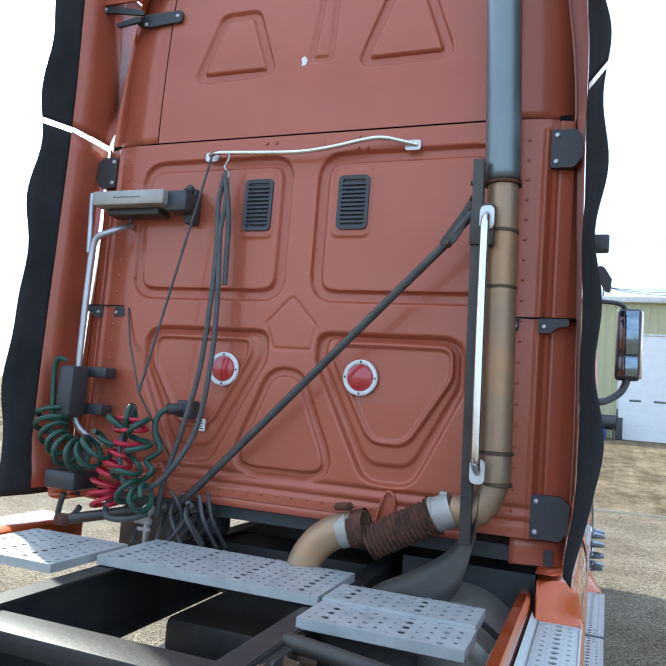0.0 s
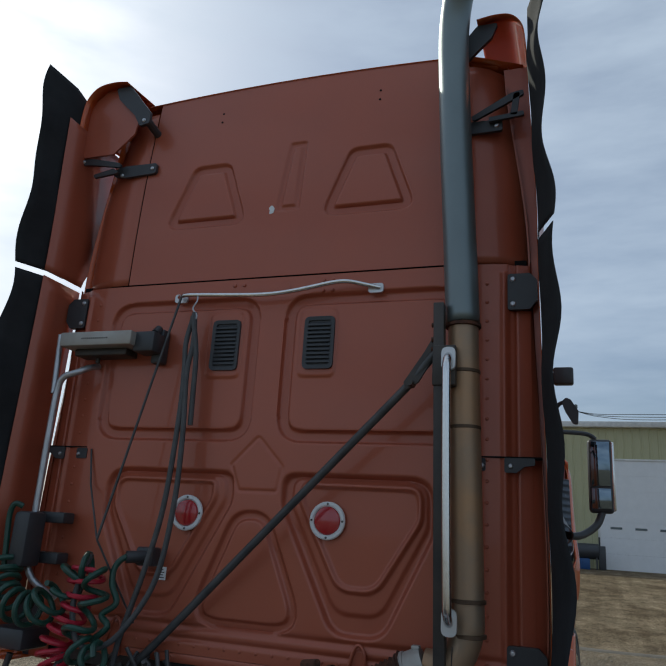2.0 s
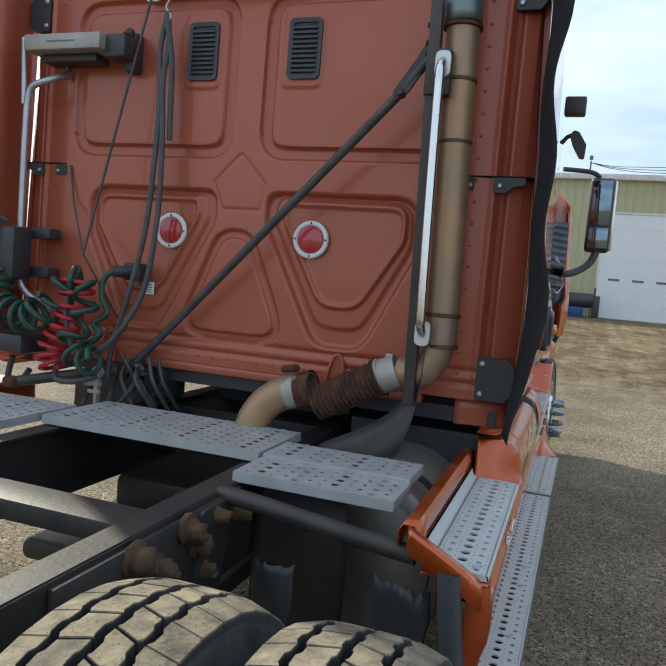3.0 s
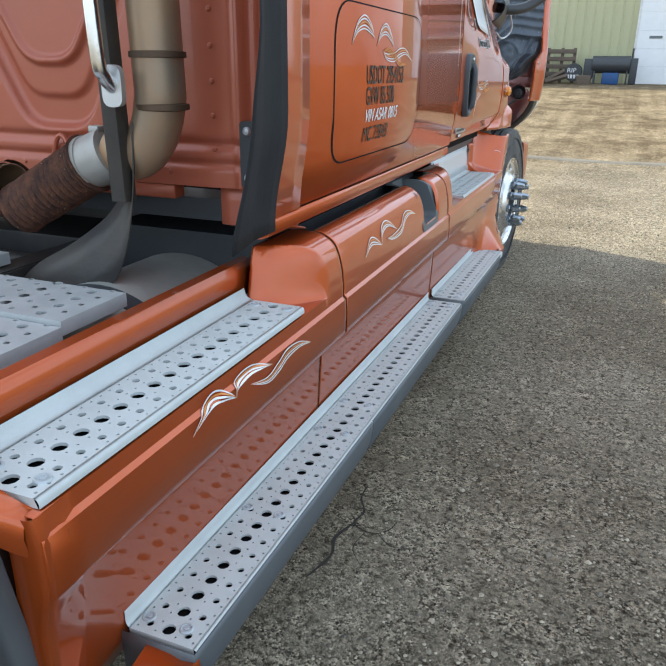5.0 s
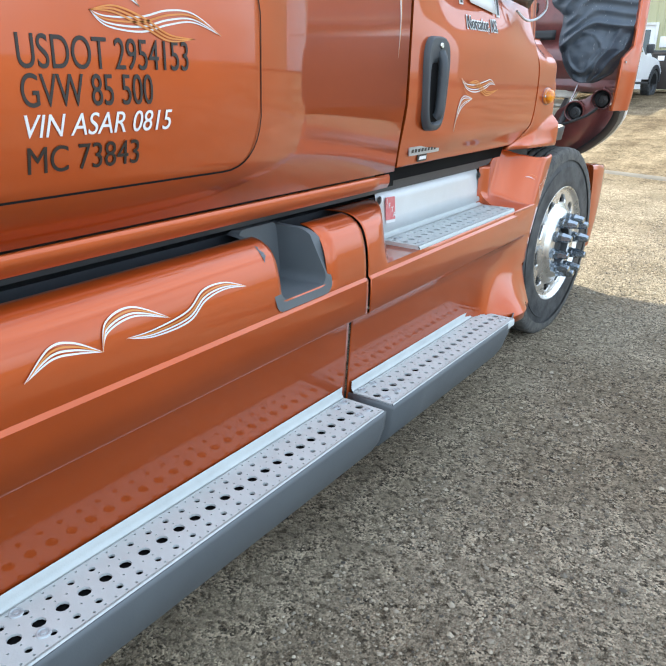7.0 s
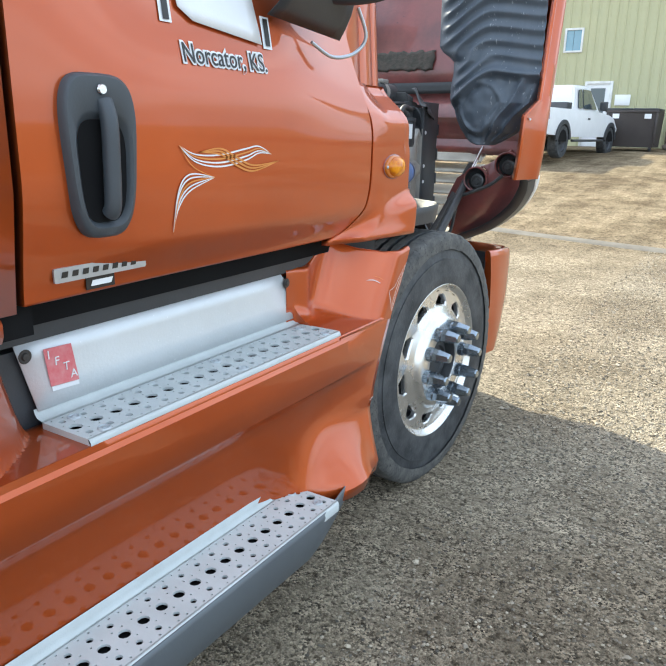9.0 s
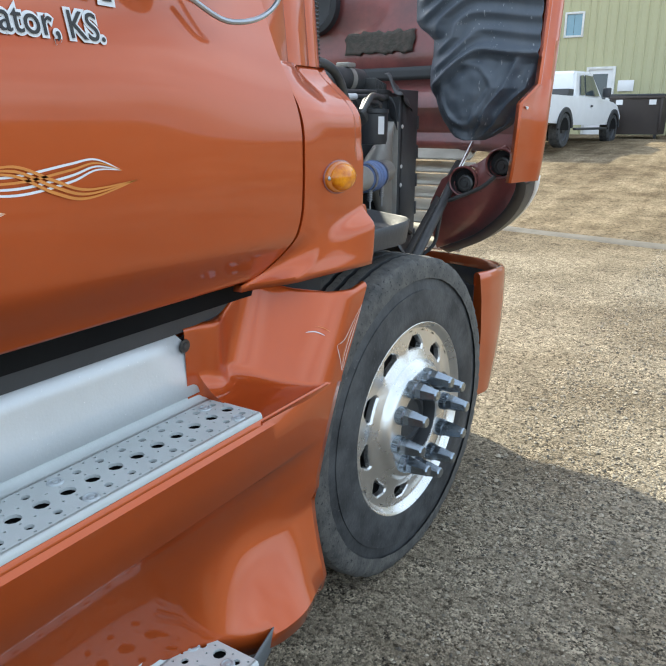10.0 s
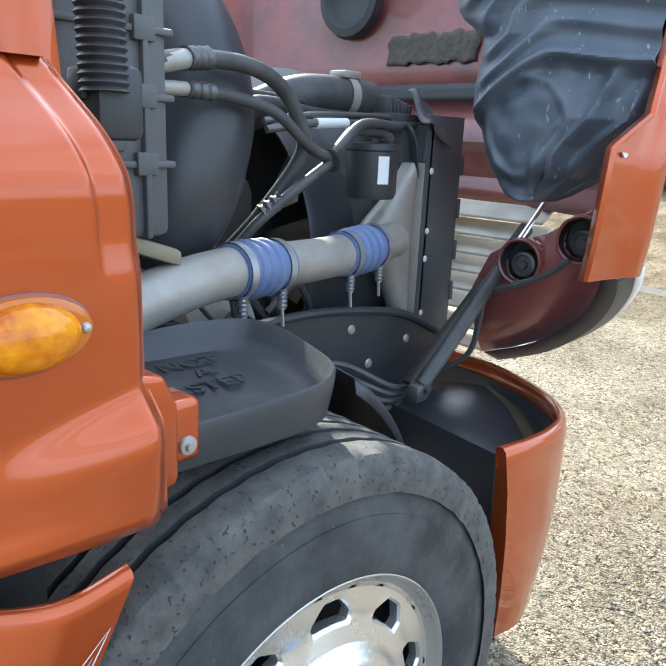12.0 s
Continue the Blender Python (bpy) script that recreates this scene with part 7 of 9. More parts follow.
# side window of the cab
bm = bm_new()
grid(bm, [[(door_x(y, 1.95) + 0.008 - 0.02 * k, y, 1.86 + 0.55 * k) for k in lin(0, 1, 6)] for y in lin(1.98, 2.9, 6)])
part("side_window", bm, M["glass"], door, "dark cab side window")
# - open hood: underside faces the cab -
hood = new("hood")
hood.parent = truck
hood["label"] = "hood tilted fully forward, maroon inside"


def hood_y(x, z):
    """Where the tilted hood's inner skin stands: a shallow trough, open to the rear."""
    return 5.23 + 0.14 * sstep(1.3, 2.6, z) - 0.42 * (abs(x) / 1.2) ** 3.0


bm = bm_new()
zs, xs_ = lin(1.26, 3.0, 44), lin(-1.2, 1.2, 41)


def hood_top(x, z):
    """The hood's rear edge bows: its corners lie lower than its middle."""
    return min(z, 3.0 - 0.50 * (abs(x) / 1.2) ** 3)



rows = []
for z in zs:
    row = []
    for x in xs_:
        y = hood_y(x, z)
        y += 0.025 * (sstep(1.30, 1.32, z) - sstep(1.36, 1.38, z)) - 0.035 * (sstep(1.42, 1.44, z) - sstep(1.5, 1.53, z)) + 0.03 * (sstep(1.56, 1.58, z) - sstep(1.64, 1.7, z))
        y -= 0.05 * math.exp(-((x + 0.15) / 0.28) ** 2 - ((z - 2.0) / 0.14) ** 2)
        row.append((x, y, hood_top(x, z)))
    rows.append(row)
grid(bm, rows)
bmesh.ops.remove_doubles(bm, verts=bm.verts, dist=0.0005)
thick(part("hood_inner", bm, "paint_in", hood, "bare maroon hood underside", sharp=40), 0.012, 0)
bm = bm_new()
grid(bm, [[(x * 1.03, hood_y(x, z) + 0.035 + 0.02 * (1 - abs(x)), hood_top(x, z)) for x in xs_] for z in zs])
bmesh.ops.remove_doubles(bm, verts=bm.verts, dist=0.0005)
thick(part("hood_skin", bm, "paint", hood), 0.008, 0)
# foam pads
bm = bm_new()
grid(bm, [[(x + 0.02 * noise.noise(Vector((z * 30, x * 20, 0))), hood_y(x, z) - 0.012 - 0.006 * noise.noise(Vector((x * 40, 1, z * 40))), z + 0.024 * noise.noise(Vector((x * 25, 0, 2)))) for x in lin(0.02, 0.44, 20)] for z in lin(1.74, 1.85, 8)])
M["foam"] = mat("crumbling_green_grey_foam", (0.060, 0.064, 0.052), 0.95, 0.0, (0.125, 0.10, 0.085), 30.0, 0.4, 0.006, 50)
thick(part("foam_pad", bm, "foam", hood, "torn grey-green foam pad"), 0.02, 0)
bm = bm_new()
grid(bm, [[(x, hood_y(x, z) - 0.018, z) for x in lin(-0.1, 0.62, 20)] for z in lin(1.60, 1.665, 4)])
thick(part("seal_strip", bm, "rubber", hood), 0.02, 0)
bm = bm_new()
lathe(bm, [(0.16, 0.0), (0.15, -0.03), (0.12, -0.035), (0.10, -0.01), (0.0, 0.0)], (-0.16, 5.24, 2.0), "y", 28)
part("intake_ring", bm, "rubber", hood)

# fender edge along the right side, with its inward flange
bm = bm_new()
outer = [(1.278, 4.618, 1.165), (1.292, 4.605, 1.25), (1.300, 4.603, 1.36), (1.302, 4.612, 1.46), (1.300, 4.640, 1.55), (1.285, 4.72, 1.68), (1.268, 4.81, 1.86), (1.255, 4.90, 2.1), (1.245, 4.96, 2.32), (1.22, 5.01, 2.44), (1.16, 5.06, 2.53), (1.06, 5.10, 2.60)]
p = smooth_path(outer, 14)
rows = []
for q in p:
    w = 0.032 + 0.108 * (1 - float(np.interp(q.z, [1.462, 1.535], [0, 1])))
    d = Vector((-0.24, -0.97, 0))
    rows.append([q + Vector((-0.01, 0.16, 0)), q + Vector((0.018, 0.06, 0)), q + Vector((0.014, 0.022, 0)), q, q + d * w * 0.5 + Vector((-0.003, 0, 0)), q + d * (w - 0.006), q + d * w + Vector((-0.006, 0, 0)), q + d * w + Vector((-0.022, 0.012, 0))])
grid(bm, rows)
thick(part("fender_edge", bm, "paint", hood, "copper fender edge", sharp=28), 0.008, 0)
bm = bm_new()
prism(bm, [(4.508 + 0.013 * math.cos(a) * (1 + 0.35 * math.sin(3 * a)), 1.446 - 0.10 * 0.013 * math.cos(a) + 0.007 * math.sin(a) * (1 + 0.3 * math.cos(2 * a))) for a in lin(0, 5.9, 14)], 0.003, side_m(1.2785))
part("paint_chip", bm, "white", hood)

# wheel-arch liner, ribbed black plastic
bm = bm_new()
rows = []
nv = 240
for i in range(nv):
    t = i / (nv - 1)
    z = 1.322 + 0.98 * t
    left = float(np.interp(z, [1.322, 1.335, 1.358, 1.40, 1.441, 1.541, 1.60, 1.66, 1.72, 1.745, 1.77, 1.797, 2.47], [0.985, 0.945, 0.915, 0.880, 0.858, 0.824, 0.822, 0.830, 0.828, 0.80, 0.762, 0.741, 0.70]))
    right = float(np.interp(z, [1.322, 1.34, 1.386, 1.459, 1.523, 2.47], [1.060, 1.100, 1.168, 1.205, 1.262, 1.24]))
    row = []
    for j in range(121):
        s = j / 120
        x = left + (right - left) * s
        y = 4.575 + 0.10 * s * s + 0.05 * sstep(1.5, 2.2, z) + 0.05 * (2 * s - 1) ** 4 * (1 - s)
        y -= 0.06 * math.sin(math.pi * s) * sstep(1.32, 1.42, z) * sstep(1.75, 1.5, z)
        # folds follow a broad brow that sinks towards the inner side; under it lies a bowl
        brow = 1.672 - 0.135 * sstep(0.55, 0.02, s) + 0.012 * math.sin(s * 5)
        d = z - brow
        fold = 0.5 - 0.5 * math.cos(2 * math.pi * (d + 0.006 * math.sin(s * 7)) / 0.066)
        y += 0.019 * (fold ** 0.7 - 0.5) * sstep(0.0, 0.02, d) * (1.0 - 0.35 * s) * sstep(0.0, 0.16, s)
        y -= 0.020 * math.exp(-((d + 0.004) / 0.013) ** 2) * sstep(0.0, 0.10, s)
        bowl = sstep(-0.012, -0.05, d) * sstep(1.325, 1.38, z)
        y += 0.026 * bowl
        lobe_ = math.hypot((s - 0.40) / 0.25, (z - 1.50) / 0.12)
        y -= 0.014 * math.exp(-((lobe_ - 1.0) / 0.13) ** 2) * bowl
        flute = abs(math.sin(math.pi * (s + 0.75 * (1.55 - z) - 0.60) / 0.165))
        y -= 0.026 * (1 - flute) ** 1.1 * bowl * sstep(0.60, 0.68, s + 0.75 * (1.55 - z)) * sstep(0.98, 0.92, s)
        y += 0.007 * noise.noise(Vector((x * 22, z * 22, 0))) * bowl
        row.append((x, y, z))
    rows.append(row)
grid(bm, rows)
M["liner"] = mat("dusty_blue_black_plastic", (0.058, 0.074, 0.098), 0.5, 0.0, (0.095, 0.112, 0.135), 6, 0.5, 0.0008, 60, speck=((0.24, 0.26, 0.285), 0.65), stretch=(1.5, 1, 0.55))
thick(part("arch_liner", bm, "liner", hood, "ribbed black wheel-arch liner, scuffed"), 0.008, 0)

# headlight bucket with two open sockets
bm = bm_new()
rows = []
nu = 73
for i in range(61):
    v = i / 60
    row = []
    for j in range(nu):
        u = j / (nu - 1)
        x = 0.76 + 0.46 * u
        top = float(np.interp(u, [0, 0.12, 0.3, 0.5, 0.75, 1.0], [1.03, 1.14, 1.19, 1.22, 1.30, 1.20]))
        bot = float(np.interp(u, [0, 0.25, 0.5, 0.75, 1.0], [0.80, 0.845, 0.90, 0.985, 1.12]))
        z = bot + (top - bot) * v
        y = 4.80 + 0.12 * (u - 0.4) ** 2 - 0.07 * math.sin(math.pi * v) * math.sin(math.pi * u) + 0.10 * (1 - v) ** 2
        row.append((x, y, z))
    rows.append(row)
SOCKETS = ((0.945, 4.742, 1.142), (1.108, 4.748, 1.222))
grid(bm, rows, lambda i, j: all(math.hypot(rows[i][j][0] - c[0], rows[i][j][2] - c[2]) > 0.058 for c in SOCKETS))
bucket = thick(part("headlight_bucket", bm, "paint_in", hood, "maroon headlight bucket"), 0.01, 0)
for cx, cy, cz in SOCKETS:
    bm = bm_new()
    lathe(bm, [(0.067, 0.016), (0.066, -0.003), (0.062, -0.006), (0.0575, -0.003), (0.0565, 0.055)], (cx, cy, cz), "y", 32)
    sock = part("bulb_socket", bm, "paint_in", bucket, "dark round lamp opening")
    bm = bm_new()
    lathe(bm, [(0.0563, 0.0), (0.0560, 0.055), (0.0, 0.060)], (cx, cy, cz), "y", 28)
    part("socket_shade", bm, "black", sock)
    bm = bm_new()
    lathe(bm, [(0.0, 0.012), (0.012, 0.012), (0.014, 0.020), (0.024, 0.021), (0.028, 0.015), (0.036, 0.018), (0.040, 0.045)], (cx + 0.004, cy, cz - 0.010), "y", 20)
    part("bulb_cap", bm, "ferrule", sock, "grey bulb holder")
bm = bm_new()
tube(bm, smooth_path([(1.10, 4.72, 1.17), (1.04, 4.71, 1.12), (0.93, 4.70, 1.07), (0.87, 4.71, 1.04), (0.85, 4.72, 0.95), (0.82, 4.72, 0.84), (0.72, 4.66, 0.77), (0.66, 4.6, 0.78)], 6), 0.009, 8)
part("lamp_wire", bm, "hose_black", hood, "black lamp wiring")
# lower outer corner: black trim and chrome-like lens edge
bm = bm_new()
pl = smooth_path([(0.80, 4.95, 0.79), (0.98, 4.91, 0.87), (1.13, 4.83, 0.985), (1.215, 4.73, 1.09), (1.245, 4.66, 1.165)], 6)
grid(bm, [[q + Vector((-0.01, -0.07, 0.02)), q + Vector((0.015, -0.02, -0.01)), q + Vector((0.03, 0.05, 0.0))] for q in pl])
thick(part("lamp_trim", bm, "black", hood), 0.012, 0)
bm = bm_new()
grid(bm, [[q + Vector((0.03, 0.05, 0.0)), q + Vector((0.038, 0.062, 0.006)), q + Vector((0.04, 0.085, 0.015))] for q in pl])
thick(part("headlight_lens", bm, "white", hood, "cloudy headlight lens edge"), 0.01, 0)

# grille: pale dusty slats, daylight between them
M["slat"] = mat("dusty_pale_slat", (0.72, 0.68, 0.58), 0.6, 0.0, (0.48, 0.44, 0.36), 9.0, 0.5, 0.0006, 90)
for k in range(8):
    z = 0.80 + k * 0.062
    bm = bm_new()
    box(bm, -0.75, 0.86, 4.97 + 0.010 * k, 5.055 + 0.010 * k, z, z + 0.010, 0.003)
    for v in bm.verts:
        v.co.z += 0.50 * (v.co.y - 5.01 - 0.010 * k)
    part("grille_slat", bm, "slat", hood)
bm = bm_new()
box(bm, -0.80, -0.73, 4.99, 5.07, 0.75, 1.28, 0.01)
part("grille_frame", bm, "black", hood)
bm = bm_new()
tube(bm, [(0.888, 4.388, 0.838), (0.872, 4.84, 1.158)], 0.021, 14)
strut = part("hood_strut", bm, "hose_black", hood, "black hood strut")
bm = bm_new()
tube(bm, [(0.872, 4.84, 1.158), (0.865, 5.04, 1.30)], 0.009, 10)
part("strut_rod", bm, "chrome", strut)
bm = bm_new()
box(bm, 0.865, 0.905, 4.35, 4.41, 0.80, 0.85, 0.012)
cyl(bm, (0.86, 4.388, 0.838), (0.915, 4.388, 0.838), 0.012, n=10)
part("strut_foot", bm, "ferrule", strut)
bm = bm_new()
box(bm, -0.016, 0.016, 0.0, 0.75, -0.03, 0.03, 0.006, Matrix.Translation((0.815, 4.44, 0.80)) @ Matrix.Rotation(0.03, 4, "Z") @ Matrix.Rotation(0.56, 4, "X"))
part("hinge_bar", bm, "blackmetal", hood)

# - engine bay -
bm = bm_new()
box(bm, 0.660, 0.672, 4.645, 4.83, 0.74, 1.53, 0.003)
box(bm, 0.60, 0.672, 4.66, 4.675, 0.74, 1.50, 0.003)
for k in range(5):
    box(bm, 0.64, 0.676, 4.825, 4.842, 0.84 + k * 0.13, 0.90 + k * 0.13, 0.003)
rs = part("radiator_side", bm, "grey_black", truck, "black radiator side plate")
for z in (1.374, 1.20, 1.117, 0.95, 0.85):
    bm = bm_new()
    lathe(bm, [(0.0, 0.004), (0.007, 0.003), (0.010, 0.0)], (0.672, 4.675, z), "x", 12)
    part("clip", bm, "white", rs)
bm = bm_new()
box(bm, -0.62, 0.60, 4.62, 4.78, 0.72, 1.52, 0.01)
part("radiator_core", bm, "grey_black", truck)
bm = bm_new()
box(bm, 0.51, 0.61, 4.55, 4.67, 1.50, 1.53, 0.006)
rcap = part("radiator_cap_corner", bm, "hose_black", truck, "ribbed black radiator cap")
for k in range(6):
    bm = bm_new()
    box(bm, 0.52, 0.60, 4.555 + 0.018 * k, 4.565 + 0.018 * k, 1.515, 1.575 - 0.004 * k, 0.004)
    part("rib", bm, "hose_black", rcap)
bm = bm_new()
grid(bm, [[(0.60 + 0.09 * u + 0.01 * math.sin(9 * v), 4.63 + 0.13 * v - 0.03 * u, 1.595 - 0.10 * u - 0.05 * v * v + 0.012 * math.sin(7 * u + 5 * v)) for u in lin(0, 1, 8)] for v in lin(0, 1, 8)])
thick(part("rubber_baffle", bm, "hose_black", truck, "curled black rubber baffle"), 0.006)
bm = bm_new()
grid(bm, [[(0.66 + 0.035 * u, 4.56 + 0.02 * v, 1.50 - 0.09 * v - 0.05 * u * u) for u in lin(0, 1, 5)] for v in lin(0, 1, 6)])
thick(part("rubber_baffle", bm, "black", truck), 0.006)
# charge-air tank: a tall thin triangle that swells to the pipe's mouth
bm = bm_new()
rows = []
for i in range(31):
    z = 0.86 + 0.535 * i / 30
    w = float(np.interp(z, [0.86, 0.93, 1.02, 1.09, 1.125, 1.15, 1.21, 1.24, 1.29, 1.34, 1.395], [0.035, 0.060, 0.100, 0.150, 0.205, 0.235, 0.235, 0.205, 0.140, 0.090, 0.035]))
    hw = float(np.interp(z, [0.86, 1.05, 1.13, 1.18, 1.23, 1.30, 1.46], [0.026, 0.036, 0.050, 0.056, 0.050, 0.036, 0.026]))
    y1 = 4.648
    rows.append([(0.632 + hw * math.sin(a), y1 - w * (0.5 + 0.5 * math.cos(a)) ** 0.7, z) for a in lin(-math.pi * 0.9, math.pi * 0.97, 17)])
grid(bm, rows)
box(bm, 0.600, 0.668, 4.642, 4.656, 0.86, 1.395, 0.003)
part("charge_air_tank", bm, "castalu", truck, "stained cast charge-air tank")
# charge pipe and blue sleeves
CP = smooth_path([(0.86, 3.42, 1.12), (0.82, 3.60, 1.165), (0.795, 3.78, 1.188), (0.77, 3.93, 1.185), (0.74, 4.13, 1.178), (0.71, 4.32, 1.18), (0.68, 4.50, 1.19)], 10)
bm = bm_new()
tube(bm, CP, 0.050, 28, True)
pipe = part("charge_pipe", bm, "castalu", truck, "dull aluminium charge-air pipe")


def sleeve(i0, i1):
    seg_ = CP[i0:i1 + 1]
    n = 80
    pts, rad = [], []
    for k in range(n + 1):
        f = k / n * (len(seg_) - 1)
        m_ = min(int(f), len(seg_) - 2)
        pts.append(seg_[m_].lerp(seg_[m_ + 1], f - m_))
        e = min(k, n - k) / n
        rad.append(0.056 + (0.007 * max(0.0, math.cos((k / n - 0.5) * 2 * math.pi * 5.0)) if e > 0.2 else 0))
    bm = bm_new()
    tube(bm, pts, 0, 26, True, rad)
    s = part("hose_sleeve", bm, "hose_blue", pipe, "blue silicone hump hose")
    for k in (0.09, 0.91):
        i = int(k * n)
        bm = bm_new()
        d = (pts[i + 1] - pts[i - 1]).normalized()
        tube(bm, [pts[i] - d * 0.010, pts[i] + d * 0.010], 0.060, 26, False)
        c = pts[i] + Vector((0.03, 0, -0.045))
        for q in range(5):
            cyl(bm, c + Vector((0, 0, -0.009 * q)), c + Vector((0, 0, -0.009 * q - 0.006)), 0.0125, 0.010, n=10)
        cyl(bm, c, c + Vector((0.0, 0.0, -0.046)), 0.008, n=8)
        cyl(bm, c + Vector((0, 0, -0.045)), c + Vector((0, 0.004, -0.085)), 0.004, n=6)
        part("hose_clamp", bm, "steel", s)


sleeve(23, 33)
sleeve(45, 54)
# fan shroud and fan
bm = bm_new()
lathe(bm, [(0.46, 4.35), (0.44, 4.40), (0.45, 4.55), (0.55, 4.62)], (0.05, 0, 1.12), "y", 48)
thick(part("fan_shroud", bm, "grey_black", truck, "round black fan shroud"), 0.01, 0)
for k in range(9):
    a = 2 * math.pi * k / 9
    bm = bm_new()
    rows = []
    for r in lin(0.09, 0.43, 6):
        rows.append([(0.05 + r * math.cos(a + s), 4.44 + 0.05 * (s / 0.35) * 2, 1.12 + r * math.sin(a + s)) for s in lin(-0.32, 0.32, 5)])
    grid(bm, rows)
    thick(part("fan_blade", bm, "fan", truck), 0.008, 0)
bm = bm_new()
box(bm, -0.35, 0.40, 3.4, 4.25, 0.75, 1.35, 0.05)
box(bm, -0.30, 0.30, 3.3, 4.15, 1.35, 1.55, 0.06)
cyl(bm, (0.05, 4.2, 1.12), (0.05, 4.45, 1.12), 0.10)
cyl(bm, (0.38, 4.15, 1.05), (0.38, 4.28, 1.05), 0.09)
cyl(bm, (0.30, 4.15, 0.88), (0.30, 4.25, 0.88), 0.12)
part("engine_block", bm, "blackmetal", truck, "dark engine block")
bm = bm_new()
for k in range(7):
    a = random.uniform(0, 6)
    c = Vector((0.50 + random.uniform(-0.08, 0.1), 3.95 + random.uniform(-0.2, 0.2), 1.0 + random.uniform(-0.1, 0.12)))
    tube(bm, smooth_path([c, c + Vector((0.05 * math.cos(a), 0.1, 0.06)), c + Vector((0.02, 0.18, -0.05 + 0.08 * math.sin(a)))], 5), random.uniform(0.006, 0.016), 8)
tagged(part("engine_wiring", bm, "hose_black", truck, "cluttered engine lines"), kind="stuff")
# intake duct
bm = bm_new()
dp = smooth_path([(0.56, 3.78, 1.16), (0.60, 3.80, 1.24), (0.61, 3.84, 1.36), (0.60, 3.88, 1.5), (0.55, 3.87, 1.64), (0.42, 3.84, 1.76), (0.26, 3.8, 1.80)], 8)
tube(bm, dp, 0, 30, True, [0.085 + 0.045 * sstep(0, 0.35, k / (len(dp) - 1)) for k in range(len(dp))])
duct = part("intake_duct", bm, "duct", truck, "large smooth black intake duct")
bm = bm_new()
tube(bm, [(0.572, 3.786, 1.185), (0.578, 3.789, 1.205)], 0.097, 30, False)
part("duct_clamp", bm, "steel", duct)
# hvac housing beside the cowl
bm = bm_new()
box(bm, 0.68, 0.84, 3.46, 3.655, 1.28, 1.74, 0.015)
for z in (1.395, 1.50, 1.60, 1.69):
    box(bm, 0.80, 0.848, 3.455, 3.662, z, z + 0.012, 0.004)
    box(bm, 0.83, 0.853, 3.585, 3.625, z - 0.012, z + 0.026, 0.004)
box(bm, 0.82, 0.852, 3.60, 3.612, 1.28, 1.73, 0.004)
for z in (1.32, 1.45, 1.55):
    box(bm, 0.836, 0.846, 3.50, 3.57, z - 0.03, z + 0.02, 0.006)
part("heater_housing", bm, "heater", truck, "ribbed black heater housing")
bm = bm_new()
box(bm, 0.76, 0.83, 3.54, 3.685, 1.25, 1.28, 0.008)
for v in bm.verts:
    v.co.z -= 0.35 * (v.co.y - 3.60)
part("drain_spout", bm, "tan", truck, "dusty tan drain spout")
# light lines across the top of the radiator, one with a white label sleeve
for r, z, x in ((0.008, 1.508, 0.60), (0.010, 1.488, 0.61)):
    bm = bm_new()
    tube(bm, smooth_path([(x - 0.02, 4.10, z - 0.02), (x, 4.24, z), (x, 4.45, z + 0.008), (x, 4.69, z + 0.012)], 6), r, 10)
    line = part("refrigerant_line", bm, "ferrule", truck, "dull metal line")
bm = bm_new()
tube(bm, [(0.61, 4.245, 1.488), (0.61, 4.36, 1.493)], 0.0135, 14)
part("line_label", bm, "white", line)
# alternator under the charge pipe
bm = bm_new()
lathe(bm, [(0.0, 3.84), (0.085, 3.85), (0.105, 3.87), (0.108, 3.95), (0.102, 3.96), (0.102, 4.02), (0.112, 4.03), (0.114, 4.055), (0.095, 4.065), (0.0, 4.07)], (0.50, 0, 0.985), "y", 36)
alt = part("alternator", bm, "castalu", truck, "pale grey alternator housing")
for k in range(8):
    bm = bm_new()
    a = k * math.pi / 4 + 0.3
    lathe(bm, [(0.0, 0.008), (0.009, 0.006), (0.010, 0.0)], (0.50 + 0.107 * math.cos(a), 3.91 + 0.02 * (k % 2), 0.985 + 0.107 * math.sin(a)), "z", 8)
    part("bolt", bm, "steel", alt)
for pts in ([(0.62, 3.86, 1.10), (0.625, 3.93, 1.03), (0.615, 3.99, 1.05), (0.60, 4.08, 0.99)], [(0.63, 3.95, 1.13), (0.63, 3.97, 1.05), (0.62, 3.99, 0.98)], [(0.63, 3.99, 1.13), (0.632, 3.975, 1.06), (0.62, 3.97, 0.99)], [(0.60, 3.80, 1.06), (0.66, 3.84, 1.03), (0.66, 3.90, 0.99), (0.62, 3.95, 0.97)], [(0.66, 3.78, 1.03), (0.70, 3.83, 1.05), (0.68, 3.88, 1.0)]):
    bm = bm_new()
    tube(bm, smooth_path(pts, 6), 0.006, 8)
    part("alternator_wire", bm, "hose_black", truck)
bm = bm_new()
pts, rad = [], []
for k in range(321):
    pts.append((1.0 - 0.02 * k / 320, 3.445, 1.50 + 0.55 * k / 320))
    rad.append(0.030 + 0.0022 * math.cos(k * math.pi / 3))
tube(bm, pts, 0, 18, True, rad)
part("conduit", bm, "black", truck, "corrugated black conduit")
bm = bm_new()
box(bm, 0.93, 1.01, 3.43, 3.50, 1.44, 1.535, 0.012)
box(bm, 0.95, 0.985, 3.42, 3.435, 1.49, 1.53, 0.004)
part("connector_block", bm, "black", truck)
